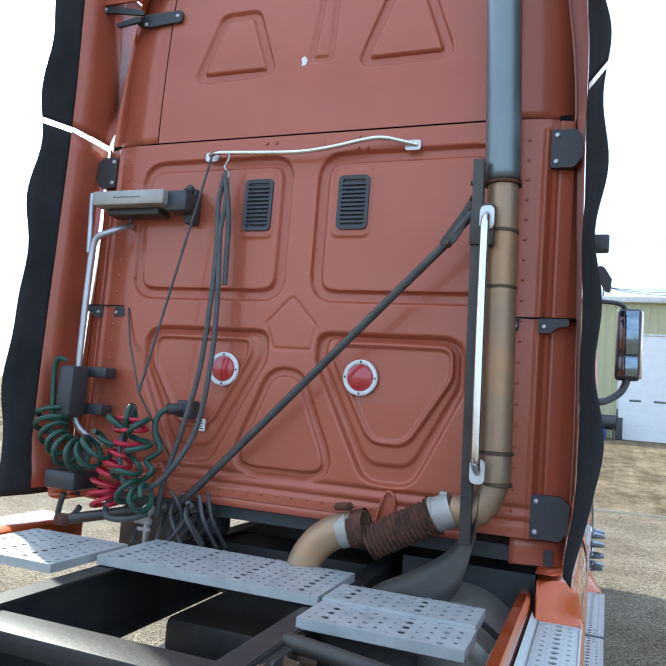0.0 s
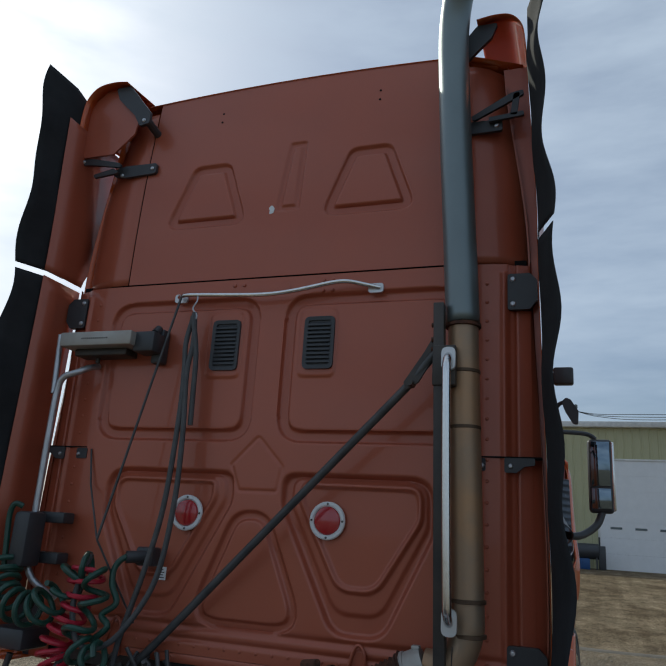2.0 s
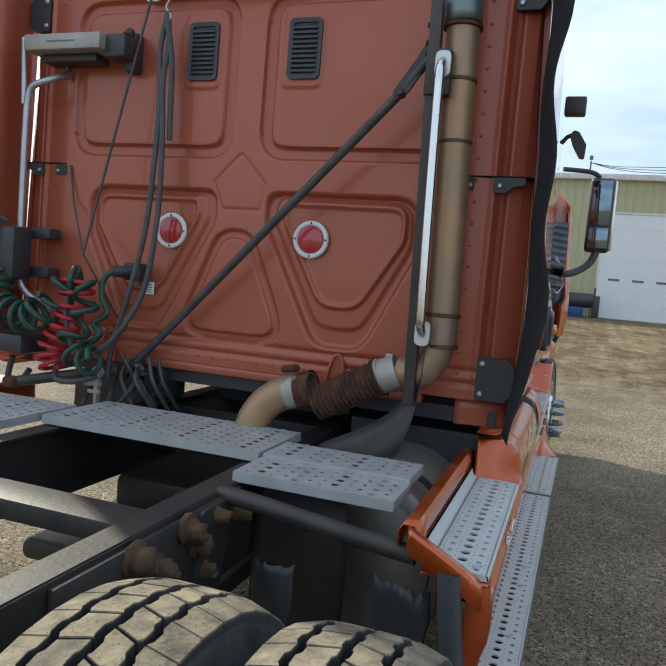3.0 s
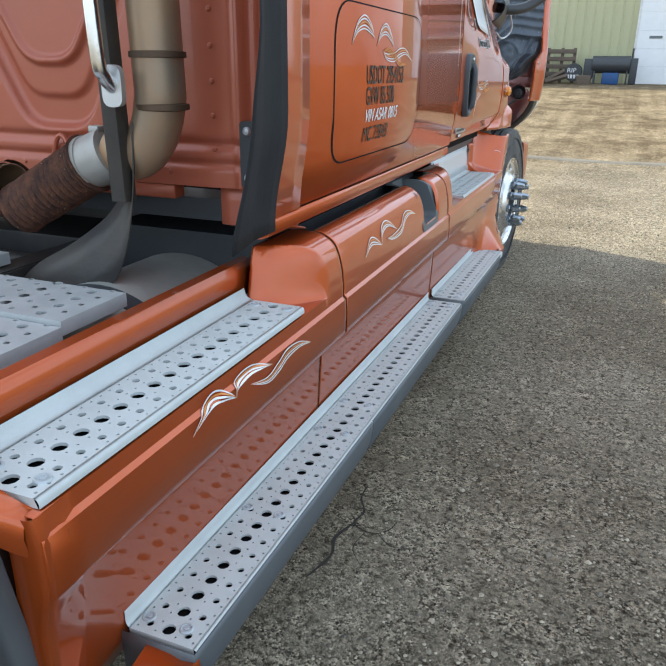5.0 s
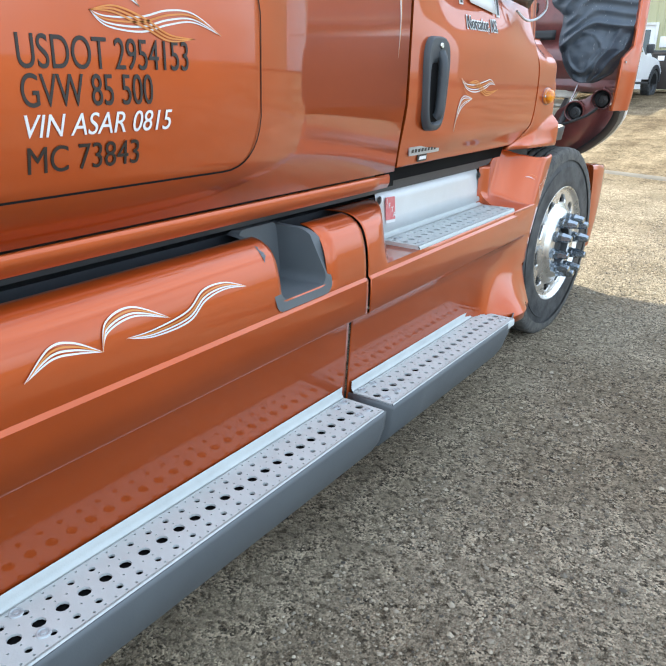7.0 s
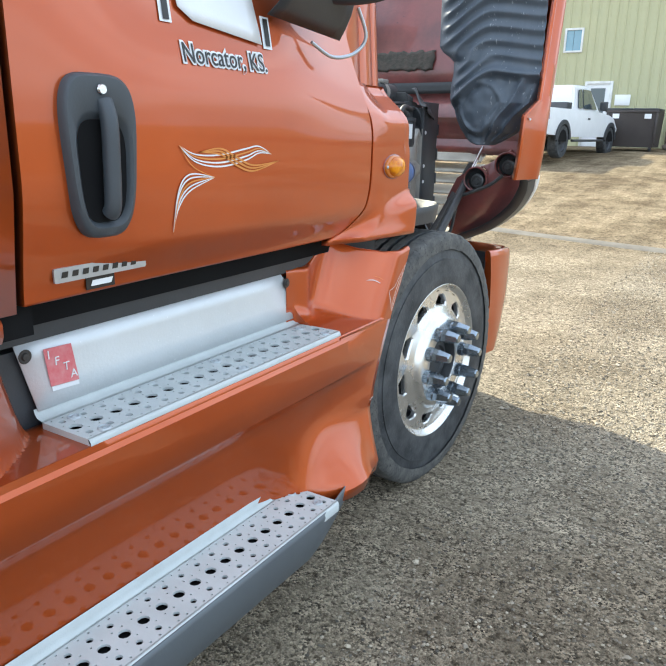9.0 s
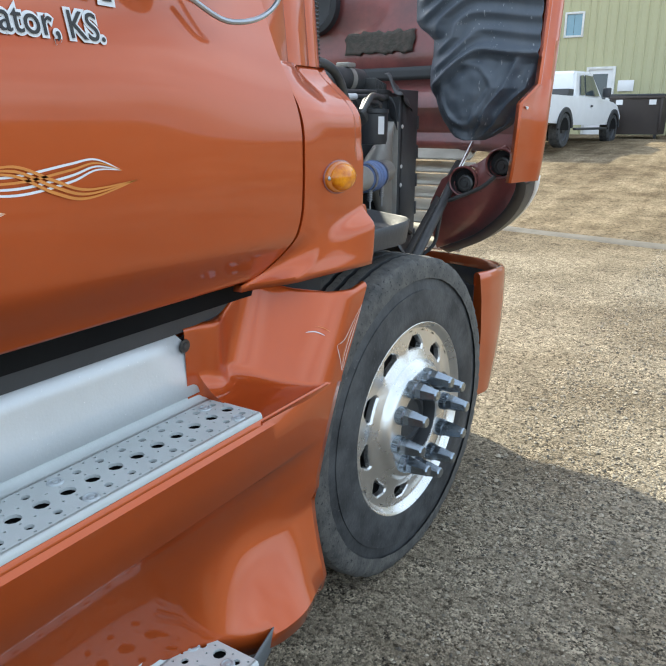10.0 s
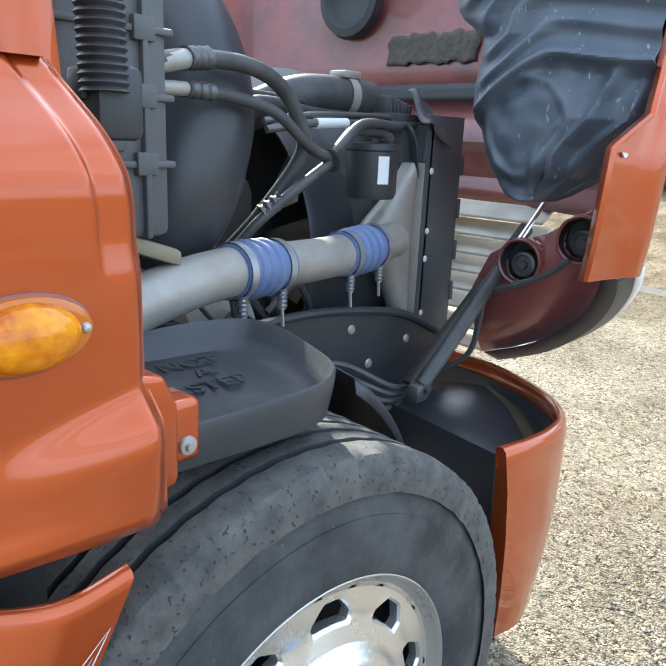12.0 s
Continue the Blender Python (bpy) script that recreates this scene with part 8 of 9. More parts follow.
# coolant and a/c hoses
HOSES = (
    (0.0165, [(0.80, 3.66, 1.565), (0.78, 3.74, 1.58), (0.76, 3.88, 1.585), (0.75, 3.98, 1.56), (0.74, 4.05, 1.50), (0.73, 4.08, 1.42), (0.66, 4.02, 1.28), (0.58, 3.95, 1.16)]),
    (0.0120, [(0.80, 3.66, 1.525), (0.78, 3.74, 1.528), (0.76, 3.88, 1.52), (0.76, 3.98, 1.495), (0.75, 4.09, 1.43), (0.75, 4.16, 1.41)]),
    (0.014, [(0.75, 4.16, 1.41), (0.73, 4.22, 1.45), (0.70, 4.30, 1.475), (0.66, 4.45, 1.47), (0.62, 4.55, 1.45)]),
    (0.012, [(0.76, 4.15, 1.42), (0.74, 4.25, 1.48), (0.70, 4.36, 1.495), (0.64, 4.55, 1.49)]),
    (0.012, [(0.75, 4.15, 1.40), (0.74, 4.05, 1.34), (0.70, 3.98, 1.27), (0.66, 3.93, 1.20), (0.64, 3.85, 1.17)]),
    (0.016, [(0.62, 3.9, 1.48), (0.56, 4.1, 1.53), (0.52, 4.35, 1.515), (0.50, 4.6, 1.52)]),
    (0.010, [(0.55, 4.05, 1.55), (0.5, 4.3, 1.545), (0.5, 4.72, 1.53)]),
)
for r, pts in HOSES:
    bm = bm_new()
    tube(bm, smooth_path(pts, 7), r, 12)
    part("coolant_hose", bm, "hose_black", truck, "black rubber hose")
for c, d, r in (((0.785, 3.728, 1.578), (0.772, 3.785, 1.585), 0.0215), ((0.785, 3.728, 1.528), (0.772, 3.795, 1.527), 0.0165), ((0.75, 4.15, 1.405), (0.75, 4.17, 1.415), 0.03), ((0.72, 4.03, 1.32), (0.70, 3.99, 1.29), 0.02), ((0.66, 4.44, 1.47), (0.64, 4.50, 1.46), 0.019)):
    bm = bm_new()
    tube(bm, [Vector(c).lerp(Vector(d), k / 24) for k in range(25)], 0, 14, True, [r * (0.88 + 0.12 * math.cos(k * math.pi / 4)) for k in range(25)])
    part("hose_ferrule", bm, "ferrule", truck)
for a, b, r in (((0.80, 3.655, 1.562), (0.784, 3.735, 1.579), 0.0172), ((0.80, 3.655, 1.5255), (0.784, 3.735, 1.5283), 0.0126)):
    bm = bm_new()
    tube(bm, [Vector(a), Vector(a).lerp(Vector(b), 0.5), Vector(b)], r, 14)
    part("pipe_stub", bm, "castalu", truck, "dull metal pipe stub")
# upper radiator pipe
bm = bm_new()
tube(bm, smooth_path([(0.35, 4.22, 1.50), (0.45, 4.30, 1.555), (0.48, 4.40, 1.57), (0.50, 4.58, 1.565)], 6), 0.05, 20)
part("radiator_hose", bm, "hose_black", truck, "fat black radiator hose")
bm = bm_new()
tube(bm, [(0.489, 4.47, 1.568), (0.492, 4.50, 1.567)], 0.054, 20, False)
box(bm, 0.46, 0.52, 4.45, 4.52, 1.615, 1.635, 0.005)
part("hose_band", bm, "castalu", truck)
# canister with label
bm = bm_new()
lathe(bm, [(0.0, 1.30), (0.062, 1.305), (0.068, 1.32), (0.068, 1.425), (0.072, 1.43), (0.072, 1.445), (0.0, 1.45)], (0.655, 4.42, 0), "z", 24)
can = part("reservoir", bm, "black", truck, "black canister with a white label")
bm = bm_new()
rows = []
for z in (1.345, 1.40, 1.415):
    rows.append([(0.655 + 0.0695 * math.cos(a), 4.42 + 0.0695 * math.sin(a), z) for a in lin(-0.65, -0.2, 5)])
grid(bm, rows)
part("label", bm, "white", can)
# wing over the tyre: a dished tray that runs forward to a rounded tip
WING_OUT = [(1.192, 3.34), (1.20, 3.45), (1.21, 3.55), (1.212, 3.63), (1.195, 3.69), (1.15, 3.735), (1.08, 3.765), (0.98, 3.79), (0.90, 3.78), (0.86, 3.70), (0.85, 3.55), (0.85, 3.34)]
wc = Vector((1.02, 3.50))
outl = [Vector((q.x, q.y)) for q in smooth_path([(u, v, 0) for u, v in WING_OUT], 6)]
bm = bm_new()
rows = []
for q in outl:
    d = q - wc
    f = sstep(3.45, 3.66, q.y)
    inb = sstep(0.0, -0.9, d.normalized().x - 0.45 * max(0.0, d.normalized().y))
    rim_z = 1.108 + 0.006 * f + 0.010 * inb
    dish = 1.084 - 0.010 * f
    row = [(*(wc + d * 0.02), 1.096)]
    for k in (0.3, 0.55, 0.75, 0.86):
        row.append((*(wc + d * k), 1.096 + (dish - 1.096) * sstep(0.1, 0.86, k)))
    row += [(*(wc + d * 0.93), dish + (rim_z - dish) * 0.35), (*(wc + d * 0.985), rim_z - 0.004), (*(wc + d * 1.0), rim_z), (*(wc + d * 1.012), rim_z - 0.004), (*(wc + d * 1.0), rim_z - 0.03), (*(wc + d * 0.97), 1.045)]
    rows.append(row)
grid(bm, rows)
wing = part("fender_wing", bm, "wing", truck, "black plastic wing over the tyre, lettered", sharp=50)
for word, px, py, pz in (("NOT", 0.985, 3.532, 1.0955), ("A", 1.036, 3.562, 1.0955), ("STEP", 1.088, 3.515, 1.0955)):
    text_mesh("wing_lettering", word, 0.05, Matrix.Translation((px, py, pz)) @ Matrix.Rotation(radians(84), 4, "Z"), "black", wing, extrude=0.0012, bold=0.0004)
# splash shields behind the tyre
bm = bm_new()
lathe(bm, [(0.58, 0.72), (0.60, 0.74), (0.60, 1.02), (0.57, 1.04)], (0, 3.62, 0.50), "x", 64)
for v in list(bm.verts):
    if v.co.z < 0.62 or (v.co.y > 3.25 and v.co.y < 3.9 and v.co.x > 0.98):
        bm.verts.remove(v)
thick(part("splash_shield", bm, "duct", truck, "black inner splash shield"), 0.008, 0)
bm = bm_new()
box(bm, 0.45, 0.98, 3.1, 3.35, 0.55, 1.02, 0.04)
part("inner_fender", bm, "duct", truck, "black inner fender panel")
bm = bm_new()
prism(bm, round_poly([(3.9, 0.60), (4.72, 0.60), (4.72, 0.90), (4.50, 0.99), (4.25, 1.03), (3.9, 1.04)], 0.04, 4), 0.012, side_m(0.70))
apron = part("inner_fender", bm, "duct", truck, "black inner fender panel")
bm = bm_new()
tube(bm, smooth_path([(0.715, 3.85, 1.035), (0.718, 4.1, 1.04), (0.718, 4.3, 1.022), (0.718, 4.52, 0.98), (0.715, 4.70, 0.90)], 6), 0.012, 8)
part("fender_lip", bm, "black", apron)
for u, v in ((4.05, 0.99), (4.38, 0.86), (4.30, 0.97), (4.55, 0.90)):
    bm = bm_new()
    lathe(bm, [(0.0, 0.006), (0.010, 0.005), (0.014, 0.0)], (0.713, u, v), "x", 12)
    part("bolt", bm, "castalu", apron)
bm = bm_new()
for k in range(4):
    tube(bm, smooth_path([(0.72, 4.05, 0.90 - 0.02 * k), (0.80, 4.15, 0.93 - 0.03 * k), (0.85, 4.3, 0.85 - 0.02 * k), (0.8, 4.45, 0.80)], 5), 0.009, 7)
tagged(part("axle_wiring", bm, "hose_black", truck, "dark lines above the axle"), kind="stuff")
bm = bm_new()
box(bm, -0.9, 0.98, 3.57, 3.67, 0.42, 0.54, 0.03)
part("front_axle", bm, "blackmetal", truck)

# - bumper corner: a thick shell, open on top, black inside -
bm = bm_new()
top = smooth_path([(1.272, 4.135, 0.872), (1.285, 4.22, 0.868), (1.285, 4.33, 0.86), (1.262, 4.44, 0.85), (1.205, 4.55, 0.838), (1.12, 4.65, 0.825), (0.98, 4.76, 0.81), (0.75, 4.87, 0.795), (0.2, 4.97, 0.78), (-0.9, 4.97, 0.78)], 6)
rows, rows2 = [], []
for i, q in enumerate(top):
    t = (top[min(i + 1, len(top) - 1)] - top[max(i - 1, 0)]).normalized()
    nn = Vector((t.y, -t.x, 0)).normalized()
    wd = 0.026
    rear = 1 - sstep(4.13, 4.40, q.y)
    bot = Vector((q.x - 0.02, q.y + 0.10 * rear, 0.355)) - nn * 0.01
    inn = q - nn * wd
    row = [inn + Vector((0, 0, -0.05)) + nn * 0.004, inn + Vector((0, 0, -0.008)), inn + nn * 0.006, q - nn * 0.008, q + Vector((0, 0, -0.008)), q + Vector((0, 0, -0.03)) + nn * 0.004]
    for k in (0.2, 0.45, 0.7, 0.9, 1.0):
        row.append(q.lerp(bot, k) + nn * (0.004 + 0.012 * math.sin(math.pi * k)))
    rows.append(row)
    rows2.append([inn + Vector((0, 0, -0.045)), inn.lerp(bot, 0.4) - nn * 0.01, inn.lerp(bot, 0.75) - nn * 0.01, bot - nn * (wd + 0.01)])
grid(bm, rows)
first = rows[0]
vs = [bm.verts.new(p_) for p_ in first[1:]] + [bm.verts.new(p_) for p_ in rows2[0][::-1][:3]]
bm.faces.new(vs)
bump = part("bumper", bm, "paint", truck, "copper bumper corner, black inside", sharp=50)
bm = bm_new()
grid(bm, rows2)
part("bumper_lining", bm, "duct", bump)
bm = bm_new()
grid(bm, [[(x, y, 0.70 + 0.03 * math.sin(x * 9) - 0.25 * sstep(4.5, 4.15, y)) for x in lin(0.55, float(np.interp(y, [4.22, 4.44, 4.55, 4.65, 4.76, 4.80], [1.22, 1.20, 1.14, 1.05, 0.92, 0.85])), 8)] for y in lin(4.22, 4.80, 8)])
grid(bm, [[(1.21 - 0.15 * k, 4.24 + 0.03 * k, z) for z in (0.80, 0.55, 0.28)] for k in lin(0, 3, 5)])
part("bumper_inner", bm, "duct", bump, "black inside of the bumper")

# ---- building ----
building = empty("metal_building", "olive ribbed steel shop building with a white roll-up door", "building")
building.location = (0.04, 0, 0.05)
BY = 25.5


def ribbed(x0, x1, z0, z1, pitch=0.30):
    bm = bm_new()
    xs2 = []
    x = x0
    while x < x1 - 1e-6:
        for d, o in ((0, 0), (0.10, 0), (0.118, -0.028), (0.142, -0.028), (0.16, 0), (0.22, 0), (0.225, -0.008), (0.235, -0.008), (0.24, 0)):
            if x + d < x1:
                xs2.append((x + d, BY + o))
        x += pitch
    xs2.append((x1, BY))
    grid(bm, [[(a, b, z0) for a, b in xs2], [(a, b, z1) for a, b in xs2]])
    return bm


for x0, x1, z0, z1 in ((-12.0, -4.25, -0.2, 6.1), (-4.25, -3.66, -0.2, 3.83), (-4.25, -3.66, 4.56, 6.1), (-3.66, -3.44, -0.2, 6.1), (-3.44, -2.58, 2.95, 6.1), (-2.58, 1.93, -0.2, 6.1), (1.93, 6.1, 4.85, 6.1), (6.1, 13.0, -0.2, 6.1)):
    part("wall_panel", ribbed(x0, x1, z0, z1), "olive", building, "olive ribbed steel siding", sharp=20)
bm = bm_new()
box(bm, -12.0, 13.0, BY + 0.1, BY + 14, -0.3, 6.0)
part("building_core", bm, "dark", building)
bm = bm_new()
box(bm, -12.2, 13.2, BY - 0.25, BY + 0.1, 6.08, 6.30, 0.03)
part("roof_trim", bm, "trim", building)
bm = bm_new()
grid(bm, [[(-12.2, BY - 0.2, 6.28), (0.5, BY - 0.2, 6.28), (13.2, BY - 0.2, 6.28)], [(-12.2, BY + 7, 7.4), (0.5, BY + 7, 7.4), (13.2, BY + 7, 7.4)], [(-12.2, BY + 14, 6.28), (0.5, BY + 14, 6.28), (13.2, BY + 14, 6.28)]])
part("roof", bm, "trim", building)
rd = new("roll_up_door")
rd.parent = building
for k in range(7):
    bm = bm_new()
    z = 0.93 + k * 0.56
    box(bm, 2.0, 6.03, BY - 0.02, BY + 0.04, z, z + 0.558, 0.0015, None, 1)
    part("door_panel", bm, "white", rd, "white sectional door panel")
for x0 in (2.36, 3.20, 4.02, 4.9):
    bm = bm_new()
    box(bm, x0, x0 + 0.40, BY - 0.03, BY - 0.021, 2.36, 2.44)
    part("door_slot_window", bm, M["glass"], rd)
for x0, x1, z0, z1 in ((1.93, 2.0, 0.9, 4.92), (6.03, 6.1, 0.9, 4.92), (2.0, 6.03, 4.85, 4.92)):
    bm = bm_new()
    box(bm, x0, x1, BY - 0.05, BY + 0.05, z0, z1, 0.005)
    part("door_trim", bm, "trim", building)
pd = new("entry_door")
pd.parent = building
for x0, x1, z0, z1 in ((-3.44, -3.36, 0.9, 2.95), (-2.66, -2.58, 0.9, 2.95), (-3.36, -2.66, 2.87, 2.95)):
    bm = bm_new()
    box(bm, x0, x1, BY - 0.06, BY + 0.05, z0, z1, 0.005)
    part("door_frame", bm, "trim", pd)
bm = bm_new()
box(bm, -3.36, -2.66, BY - 0.01, BY + 0.04, 0.9, 2.87)
part("door_leaf", bm, "white", pd)
bm = bm_new()
box(bm, -3.24, -2.80, BY - 0.02, BY - 0.012, 1.75, 2.74)
part("door_glass", bm, M["glass"], pd)
wd = new("window")
wd.parent = building
for x0, x1, z0, z1 in ((-4.25, -4.19, 3.83, 4.56), (-3.72, -3.66, 3.83, 4.56), (-4.19, -3.72, 4.50, 4.56), (-4.19, -3.72, 3.83, 3.89)):
    bm = bm_new()
    box(bm, x0, x1, BY - 0.05, BY + 0.05, z0, z1, 0.005)
    part("window_frame", bm, "trim", wd)
for x0, x1 in ((-4.19, -3.97), (-3.96, -3.72)):
    bm = bm_new()
    box(bm, x0, x1, BY + 0.0, BY + 0.012, 3.89, 4.50)
    M["winglass"] = M.get("winglass") or mat("sky_blue_glass", (0.16, 0.30, 0.38), 0.08, 0.0, (0.13, 0.26, 0.33), coat=1.0)
    part("pane", bm, "winglass", wd)
bm = bm_new()
box(bm, -2.48, -2.02, BY - 0.05, BY - 0.035, 2.22, 2.54, 0.005)
part("notice_board", bm, "white", building, "blank white notice board")
bm = bm_new()
cyl(bm, (1.30, BY - 0.15, 6.3), (1.30, BY - 0.15, 6.75), 0.03)
lathe(bm, [(0.0, 0.12), (0.07, 0.08), (0.07, -0.05), (0.0, -0.08)], (1.30, BY - 0.2, 6.85), "z", 14)
part("yard_lamp", bm, "grey", building)
wire_b = bm_new()
for k in range(3):
    tube(wire_b, smooth_path([(1.3, BY - 0.15, 6.7), (2.2, BY - 0.3, 6.45 + 0.05 * k), (4.0, BY - 0.6, 6.3 + 0.1 * k), (9, BY - 1.2, 6.35)], 5), 0.012, 6)
part("service_wire", wire_b, "hose_black", building)

# ---- things by the building ----
def gz(x, y):
    return ground_z(x, y)


def dumpster(x0, x1, y0, y1, z0):
    d = empty("dumpster", "dark brown steel dumpster on castors beside the building", "dumpster")
    d.location = ((x0 + x1) / 2, (y0 + y1) / 2, z0)
    hx, hy = (x1 - x0) / 2, (y1 - y0) / 2
    bm = bm_new()
    v = [bm.verts.new(q) for q in ((-hx * 0.93, -hy * 0.9, 0.12), (hx * 0.93, -hy * 0.9, 0.12), (hx * 0.93, hy, 0.12), (-hx * 0.93, hy, 0.12), (-hx, -hy, 1.12), (hx, -hy, 1.12), (hx, hy, 1.12), (-hx, hy, 1.12))]
    for f in ((0, 1, 2, 3), (0, 1, 5, 4), (1, 2, 6, 5), (2, 3, 7, 6), (3, 0, 4, 7)):
        bm.faces.new([v[i] for i in f])
    part("body", bm, "brown", d)
    bm = bm_new()
    for a in (-hx, hx - 0.06):
        box(bm, a, a + 0.06, -hy - 0.03, -hy + 0.03, 0.2, 1.12, 0.01)
    box(bm, -hx - 0.03, hx + 0.03, -hy - 0.04, -hy + 0.02, 1.06, 1.13, 0.01)
    part("rim_band", bm, "brown", d)
    for s in (-1, 1):
        bm = bm_new()
        box(bm, s * hx / 2 - hx * 0.49, s * hx / 2 + hx * 0.49, -hy - 0.03, hy, 1.13, 1.18, 0.015)
        part("lid", bm, "black", d)
        bm = bm_new()
        box(bm, s * hx * 0.62 - 0.09, s * hx * 0.62 + 0.09, -hy - 0.012, -hy - 0.004, 0.90, 1.03)
        part("label", bm, "white", d)
    for a in (-hx * 0.8, hx * 0.8):
        bm = bm_new()
        cyl(bm, (a - 0.03, -hy * 0.7, 0.09), (a + 0.03, -hy * 0.7, 0.09), 0.09, n=16)
        part("castor", bm, "black", d)


dumpster(-2.14, -0.76, 23.05, 24.2, 0.93)

# pallet racks, planks, the painted black disc
fence = empty("wooden_pallet", "weathered wooden pallet leaning on the wall", "pallet")
fence.location = (-0.10, 24.9, 0.985)
for k in range(4):
    bm = bm_new()
    box(bm, -0.65, 0.30, -0.03, 0.03, 0.22 + 0.24 * k, 0.36 + 0.24 * k, 0.006)
    part("board", bm, "wood", fence)
for a in (-0.6, -0.15, 0.25):
    bm = bm_new()
    box(bm, a - 0.05, a + 0.05, 0.03, 0.11, 0.0, 1.12, 0.006)
    part("upright", bm, "wood", fence)
for k, (a, b) in enumerate((((-0.72, 24.45, 1.03), (-0.12, 24.6, 1.36)), ((-0.67, 24.35, 1.01), (0.03, 24.5, 1.22)))):
    pl_ = empty("timber_beam", "short weathered timber beam lying on the pile", "timber", "scrap timber")
    bm = bm_new()
    tube(bm, [a, b], 0.075, 4)
    part("beam", bm, "wood", pl_)
disc = empty("painted_disc", "round black disc lettered in white chalk paint", "sign")
disc.location = (0.20, 24.55, 0.975)
bm = bm_new()
lathe(bm, [(0.0, -0.04), (0.27, -0.04), (0.29, 0.0), (0.27, 0.04), (0.0, 0.04)], (0, 0, 0.36), "y", 28)
part("disc_face", bm, "black", disc)
text_mesh("disc_lettering", "RIP", 0.20, Matrix.Translation((-0.21, -0.045, 0.36)) @ Matrix.Rotation(radians(90), 4, "X"), "white", disc, extrude=0.002, squeeze=1.1)
for k in range(4):
    bm = bm_new()
    box(bm, -0.19 + 0.1 * k, -0.12 + 0.1 * k, -0.047, -0.043, 0.17, 0.29)
    part("lettering_bar", bm, "white", disc)
bm = bm_new()
box(bm, 0.32, 0.78, 24.3, 24.7, 0.95, 1.25, 0.03)
tagged(part("scrap_block", bm, "wood"), "low stack of weathered scrap blocks", "scrap")

smoker = empty("barrel_smoker", "black steel barrel smoker grill on a frame", "grill")
smoker.location = (1.32, 24.6, 0.985)
bm = bm_new()
tube(bm, [(-0.55, 0, 0.60), (0.62, 0, 0.60)], 0.27, 24)
part("barrel", bm, "black", smoker)
bm = bm_new()
box(bm, -0.80, -0.50, -0.2, 0.2, 0.15, 0.78, 0.02)
part("fire_box", bm, "black", smoker)
bm = bm_new()
box(bm, 0.62, 0.85, -0.2, 0.2, 0.0, 0.80, 0.02)
part("side_box", bm, "black", smoker)
for a in (-0.45, 0.55):
    bm = bm_new()
    box(bm, a - 0.025, a + 0.025, -0.2, -0.15, 0.0, 0.4)
    part("leg", bm, "black", smoker)
    bm = bm_new()
    box(bm, a - 0.025, a + 0.025, 0.15, 0.2, 0.0, 0.4)
    part("leg", bm, "black", smoker)
bm = bm_new()
cyl(bm, (0.66, 0.1, 0.8), (0.66, 0.1, 1.1), 0.03)
part("chimney", bm, "black", smoker)
bm = bm_new()
box(bm, 1.12, 1.64, 24.4, 24.75, 0.97, 1.34, 0.03)
tagged(part("plastic_bin", bm, "bluebin"), "blue plastic bin under the smoker", "bin")

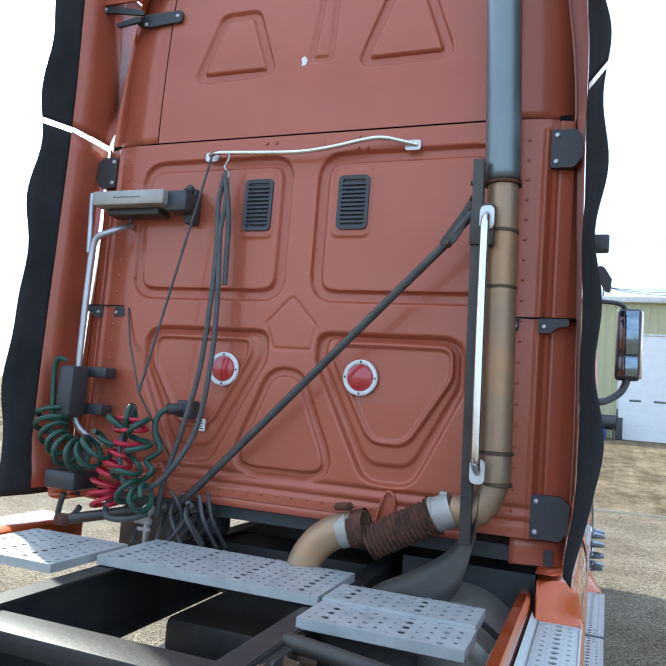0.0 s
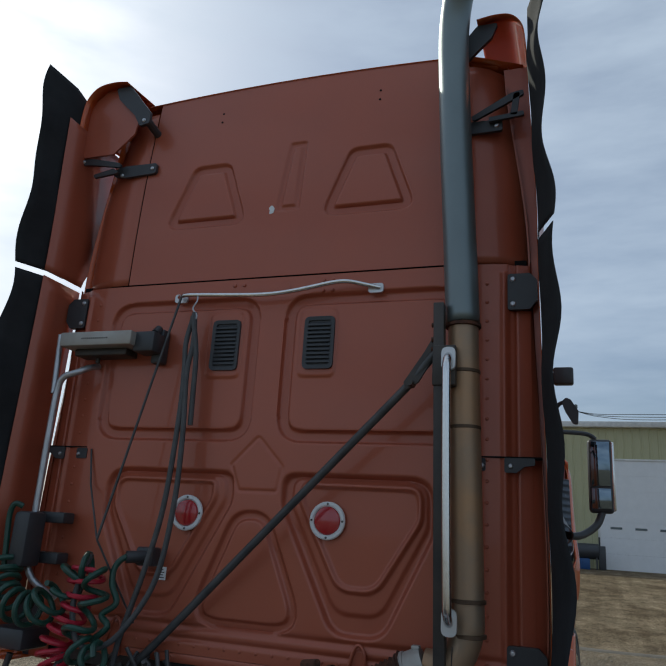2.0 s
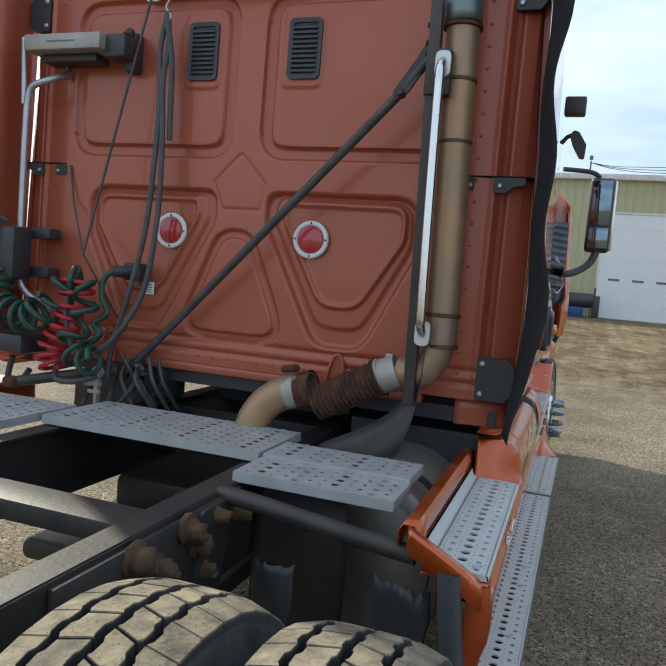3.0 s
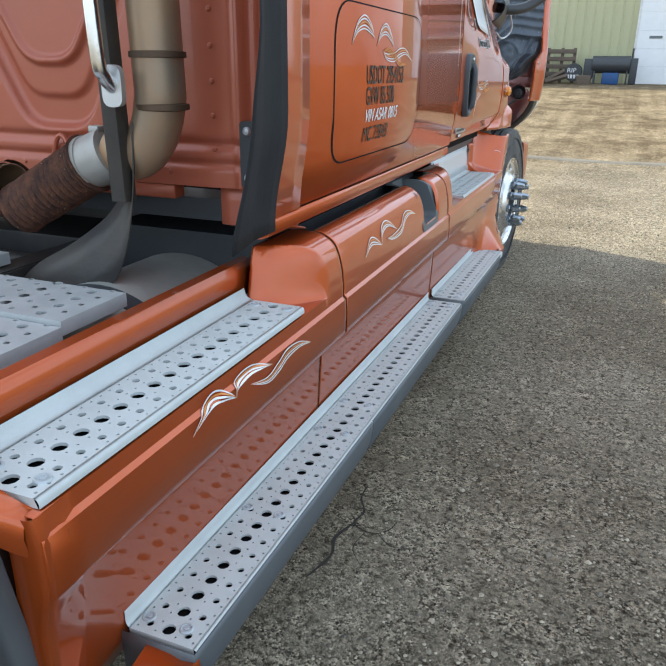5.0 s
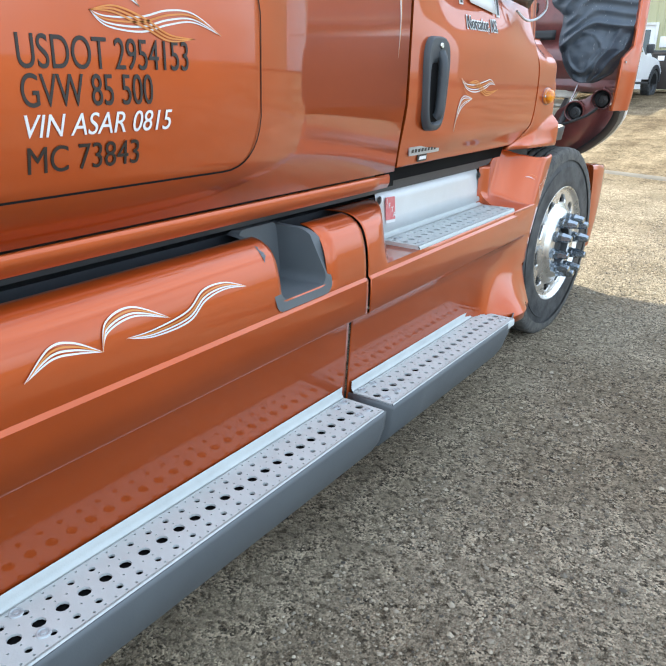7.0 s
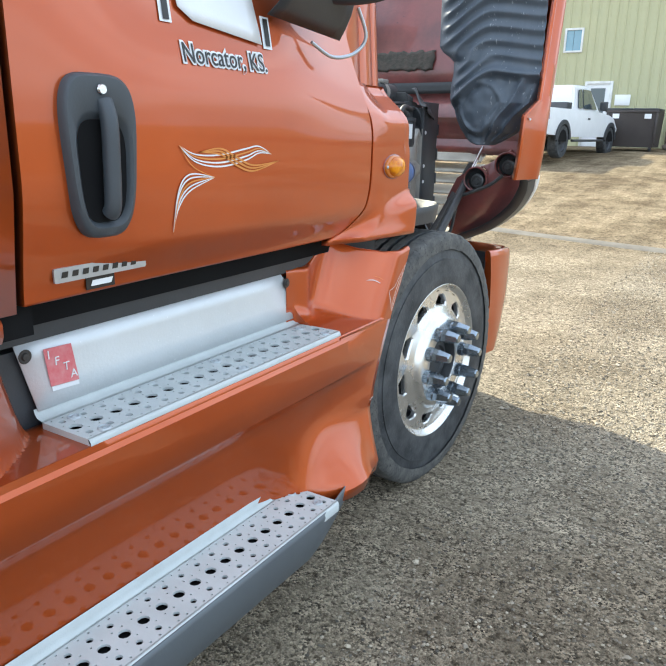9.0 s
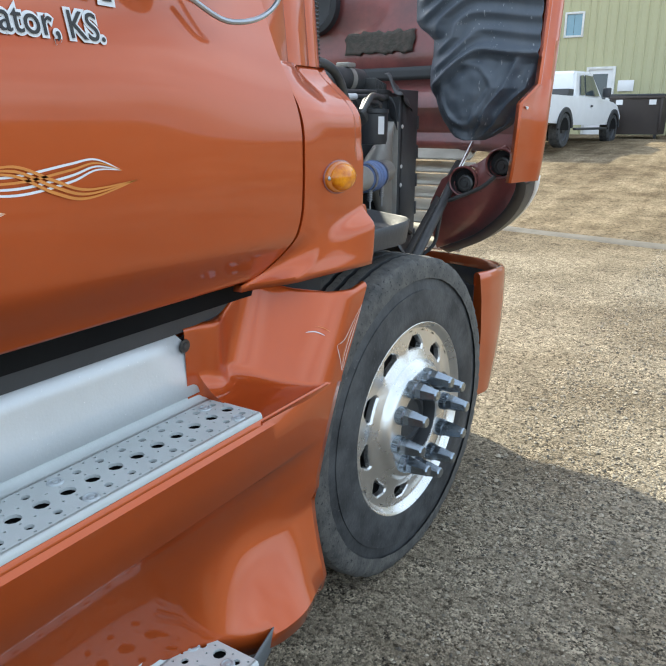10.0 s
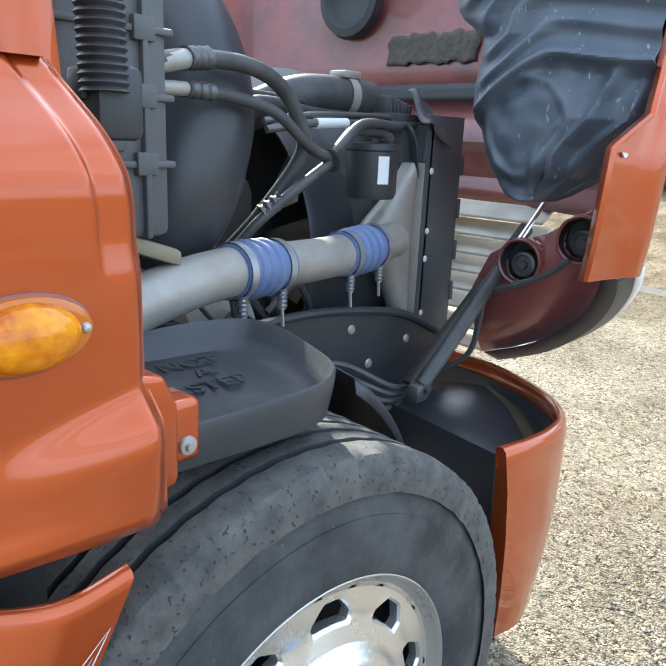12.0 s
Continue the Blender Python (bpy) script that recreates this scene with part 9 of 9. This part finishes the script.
# white pickup
def pickup():
    t = empty("pickup_truck", "white extended-cab pickup parked facing the building", "pickup")
    t.location = (-2.94, 20.32, gz(-2.94, 20.0))
    t.rotation_euler = (0, 0, radians(-5.5))
    half = 0.95
    # rows across the length: (y, sill, belt, roof)
    bm = bm_new()
    prof = [(-2.75, 0.62, 1.12), (-2.7, 0.55, 1.14), (-1.0, 0.5, 1.14), (0.0, 0.5, 1.14), (1.1, 0.5, 1.12), (1.9, 0.5, 1.06), (2.5, 0.55, 0.98), (2.7, 0.6, 0.85)]
    rows = []
    for y, zl, zh in prof:
        w = half * (1 - 0.08 * sstep(2.0, 2.7, y))
        rows.append([(-w, y, zl), (-w - 0.02, y, (zl + zh) / 2), (-w + 0.04, y, zh), (0, y, zh + 0.01), (w - 0.04, y, zh), (w + 0.02, y, (zl + zh) / 2), (w, y, zl), (0, y, zl)])
    vs = [[bm.verts.new(q) for q in r] for r in rows]
    for a, b in zip(vs, vs[1:]):
        for k in range(8):
            bm.faces.new((a[k], a[(k + 1) % 8], b[(k + 1) % 8], b[k]))
    bm.faces.new(vs[0])
    bm.faces.new(vs[-1])
    part("body", bm, "white", t, "white body")
    bm = bm_new()
    cab = [(-0.95, 1.13), (-0.75, 1.72), (0.4, 1.75), (1.15, 1.13)]
    a = [bm.verts.new((-0.86 + 0.10 * (z > 1.5), y, z)) for y, z in cab]
    b = [bm.verts.new((0.86 - 0.10 * (z > 1.5), y, z)) for y, z in cab]
    for k in range(3):
        bm.faces.new((a[k], a[k + 1], b[k + 1], b[k]))
    bm.faces.new(a)
    bm.faces.new(b)
    bmesh.ops.bevel(bm, geom=list(bm.edges), offset=0.05, segments=3, affect="EDGES")
    part("cab", bm, "white", t)
    bm = bm_new()
    for poly in ([(-0.62, 1.18), (-0.52, 1.62), (-0.32, 1.64), (-0.30, 1.18)], [(-0.22, 1.18), (-0.22, 1.64), (0.34, 1.64), (0.78, 1.18)]):
        prism(bm, poly, 0.012, Matrix.Translation((0.045, 0, 0)) @ side_m(0.795))
    for v in bm.verts:
        v.co.x -= 0.16 * (v.co.z - 1.4)
    part("side_glass", bm, M["glass"], t)
    bm = bm_new()
    grid(bm, [[(x, -0.915 + 0.17 * k, 1.2 + 0.45 * k) for x in (-0.72, 0.72)] for k in (0, 1)])
    part("rear_glass", bm, M["glass"], t)
    bm = bm_new()
    box(bm, -0.85, 0.85, -1.35, -1.0, 1.14, 1.30, 0.02)
    part("tool_box", bm, "black", t)
    for s in (-1, 1):
        bm = bm_new()
        box(bm, s * 0.92 - 0.045, s * 0.92 + 0.045, -2.78, -2.68, 0.82, 1.08, 0.01)
        part("tail_light", bm, "taillight", t)
        bm = bm_new()
        box(bm, s * 1.08 - 0.10, s * 1.08 + 0.10, 0.66, 0.76, 1.15, 1.38, 0.03)
        part("side_mirror", bm, "black", t)
        for wy in (-1.75, 1.85):
            w = new("wheel")
            w.parent = t
            w.location = (s * 0.86, wy, 0.39)
            bm = bm_new()
            lathe(bm, [(0.24, 0.11), (0.36, 0.12), (0.39, 0.08), (0.39, -0.08), (0.36, -0.12), (0.24, -0.11)], (0, 0, 0), "x", 32)
            part("tyre", bm, "tyre", w)
            bm = bm_new()
            lathe(bm, [(0.24, s * 0.10), (0.22, s * 0.06), (0.08, s * 0.05), (0.06, s * 0.09), (0.0, s * 0.09)], (0, 0, 0), "x", 20)
            part("rim", bm, "black", w)
            bm = bm_new()
            arc = [(wy + 0.50 * math.cos(a_), 0.39 + 0.50 * math.sin(a_)) for a_ in lin(0.1, math.pi - 0.1, 14)]
            arc += [(wy + 0.40 * math.cos(a_), 0.39 + 0.40 * math.sin(a_)) for a_ in lin(math.pi - 0.1, 0.1, 14)]
            prism(bm, arc, 0.03 * s, side_m(s * 0.965))
            part("arch_trim", bm, "black", t)
            bm = bm_new()
            prism(bm, [(wy + 0.40 * math.cos(a_), 0.39 + 0.40 * math.sin(a_)) for a_ in lin(0, math.pi, 14)], 0.01 * s, side_m(s * 0.963))
            part("arch_shade", bm, "dark", t)
        bm = bm_new()
        box(bm, s * 0.98 - 0.05, s * 0.98 + 0.05, -1.1, 1.2, 0.38, 0.44, 0.02)
        part("running_board", bm, "black", t)
    bm = bm_new()
    box(bm, -0.95, 0.95, -2.92, -2.72, 0.50, 0.70, 0.04)
    part("bumper", bm, "grey", t)
    bm = bm_new()
    box(bm, 0.962, 0.972, -0.05, 0.10, 0.92, 0.96, 0.003)
    part("door_pull", bm, "black", t)
    return t


pickup()

# shallow wet rut across the yard
bm = bm_new()
rows = []
for i in range(90):
    x = -6 + 16 * i / 89
    wv = 0.16 + 0.10 * noise.noise(Vector((x * 0.6, 0, 5)))
    cy_ = 10.0 - 0.036 * x + 0.12 * noise.noise(Vector((x * 0.4, 2, 0)))
    zc = max(ground_z(x, cy_ + d) for d in (-wv, -wv / 2, 0, wv / 2, wv))
    rows.append([(x, cy_ + d * wv, ground_z(x, cy_ + d * wv) + 0.010 * (1 - abs(d)) + 0.003 - 0.012 * (abs(d) == 1)) for d in (-1, -0.6, -0.2, 0.2, 0.6, 1)])
grid(bm, rows)
tagged(part("puddle", bm, "water"), "thin muddy puddle in a rut", "puddle", kind="structure")

# loose stones on the yard along the walked side
bm = bm_new()
rnd = random.Random(7)
for k in range(48000):
    near = k % 5 < 2
    x = rnd.uniform(1.42, 3.6) if near else rnd.uniform(1.2, 4.8)
    y = rnd.uniform(-1.2, 4.6) if near else rnd.uniform(3.8, 9.8)
    r = rnd.uniform(0.002, 0.0068 if near else 0.0085) * (1.8 if rnd.random() < 0.03 else 1)
    c = Vector((x, y, ground_z(x, y) + r * 0.25))
    a = rnd.uniform(0, 6.28)
    tops = [bm.verts.new(c + Vector((r * rnd.uniform(0.7, 1.3) * math.cos(a + q * 1.256), r * rnd.uniform(0.7, 1.3) * math.sin(a + q * 1.256), r * rnd.uniform(-0.1, 0.25)))) for q in range(5)]
    tip = bm.verts.new(c + Vector((r * rnd.uniform(-0.3, 0.3), r * rnd.uniform(-0.3, 0.3), r * rnd.uniform(0.5, 0.9))))
    for q in range(5):
        bm.faces.new((tops[q], tops[(q + 1) % 5], tip))
sm = bpy.data.materials.new("loose_stone")
sm.use_nodes = True
gn = sm.node_tree.nodes.new("ShaderNodeNewGeometry")
sr = sm.node_tree.nodes.new("ShaderNodeValToRGB")
sr.color_ramp.elements[0].color, sr.color_ramp.elements[1].color = (0.05, 0.044, 0.036, 1), (0.46, 0.40, 0.30, 1)
sm.node_tree.links.new(gn.outputs["Random Per Island"], sr.inputs["Fac"])
sm.node_tree.links.new(sr.outputs["Color"], sm.node_tree.nodes["Principled BSDF"].inputs["Base Color"])
sm.node_tree.nodes["Principled BSDF"].inputs["Roughness"].default_value = 0.85
me = bpy.data.meshes.new("gravel")
bm.to_mesh(me)
bm.free()
me.materials.append(sm)
tagged(new("gravel", me), "loose grey and tan gravel scattered on the yard", "gravel", kind="stuff")

# cracks in the packed ground beside the running step
bm = bm_new()
for pts, w in (([(1.30, 0.42), (1.305, 0.34), (1.34, 0.27), (1.33, 0.20), (1.38, 0.17), (1.42, 0.175)], 0.014), ([(1.33, 0.20), (1.30, 0.10), (1.32, 0.02), (1.29, -0.10)], 0.020), ([(1.42, 0.175), (1.45, 0.21), (1.46, 0.27)], 0.007), ([(1.42, 0.175), (1.48, 0.13), (1.55, 0.15)], 0.007), ([(1.38, 0.17), (1.37, 0.08), (1.41, 0.02)], 0.006)):
    p = smooth_path([(u, v, 0) for u, v in pts], 5)
    top, bot = [], []
    for i, q in enumerate(p):
        t = (p[min(i + 1, len(p) - 1)] - p[max(i - 1, 0)]).normalized()
        ww = 0.6 * w * (0.25 + 0.75 * math.sin(math.pi * (0.1 + 0.85 * i / (len(p) - 1)))) * (0.6 + 0.6 * rnd.random())
        for lst, sgn in ((top, 1), (bot, -1)):
            e = Vector((q.x - t.y * ww * 0.5 * sgn, q.y + t.x * ww * 0.5 * sgn))
            lst.append((e.x, e.y, ground_z(e.x, e.y) + 0.002))
    mid = [((a[0] + b[0]) / 2, (a[1] + b[1]) / 2, a[2] - 0.001) for a, b in zip(top, bot)]
    grid(bm, [top, mid, bot])
tagged(part("ground_crack", bm, "crack"), "jagged dark cracks in the packed gravel", "crack", kind="structure")
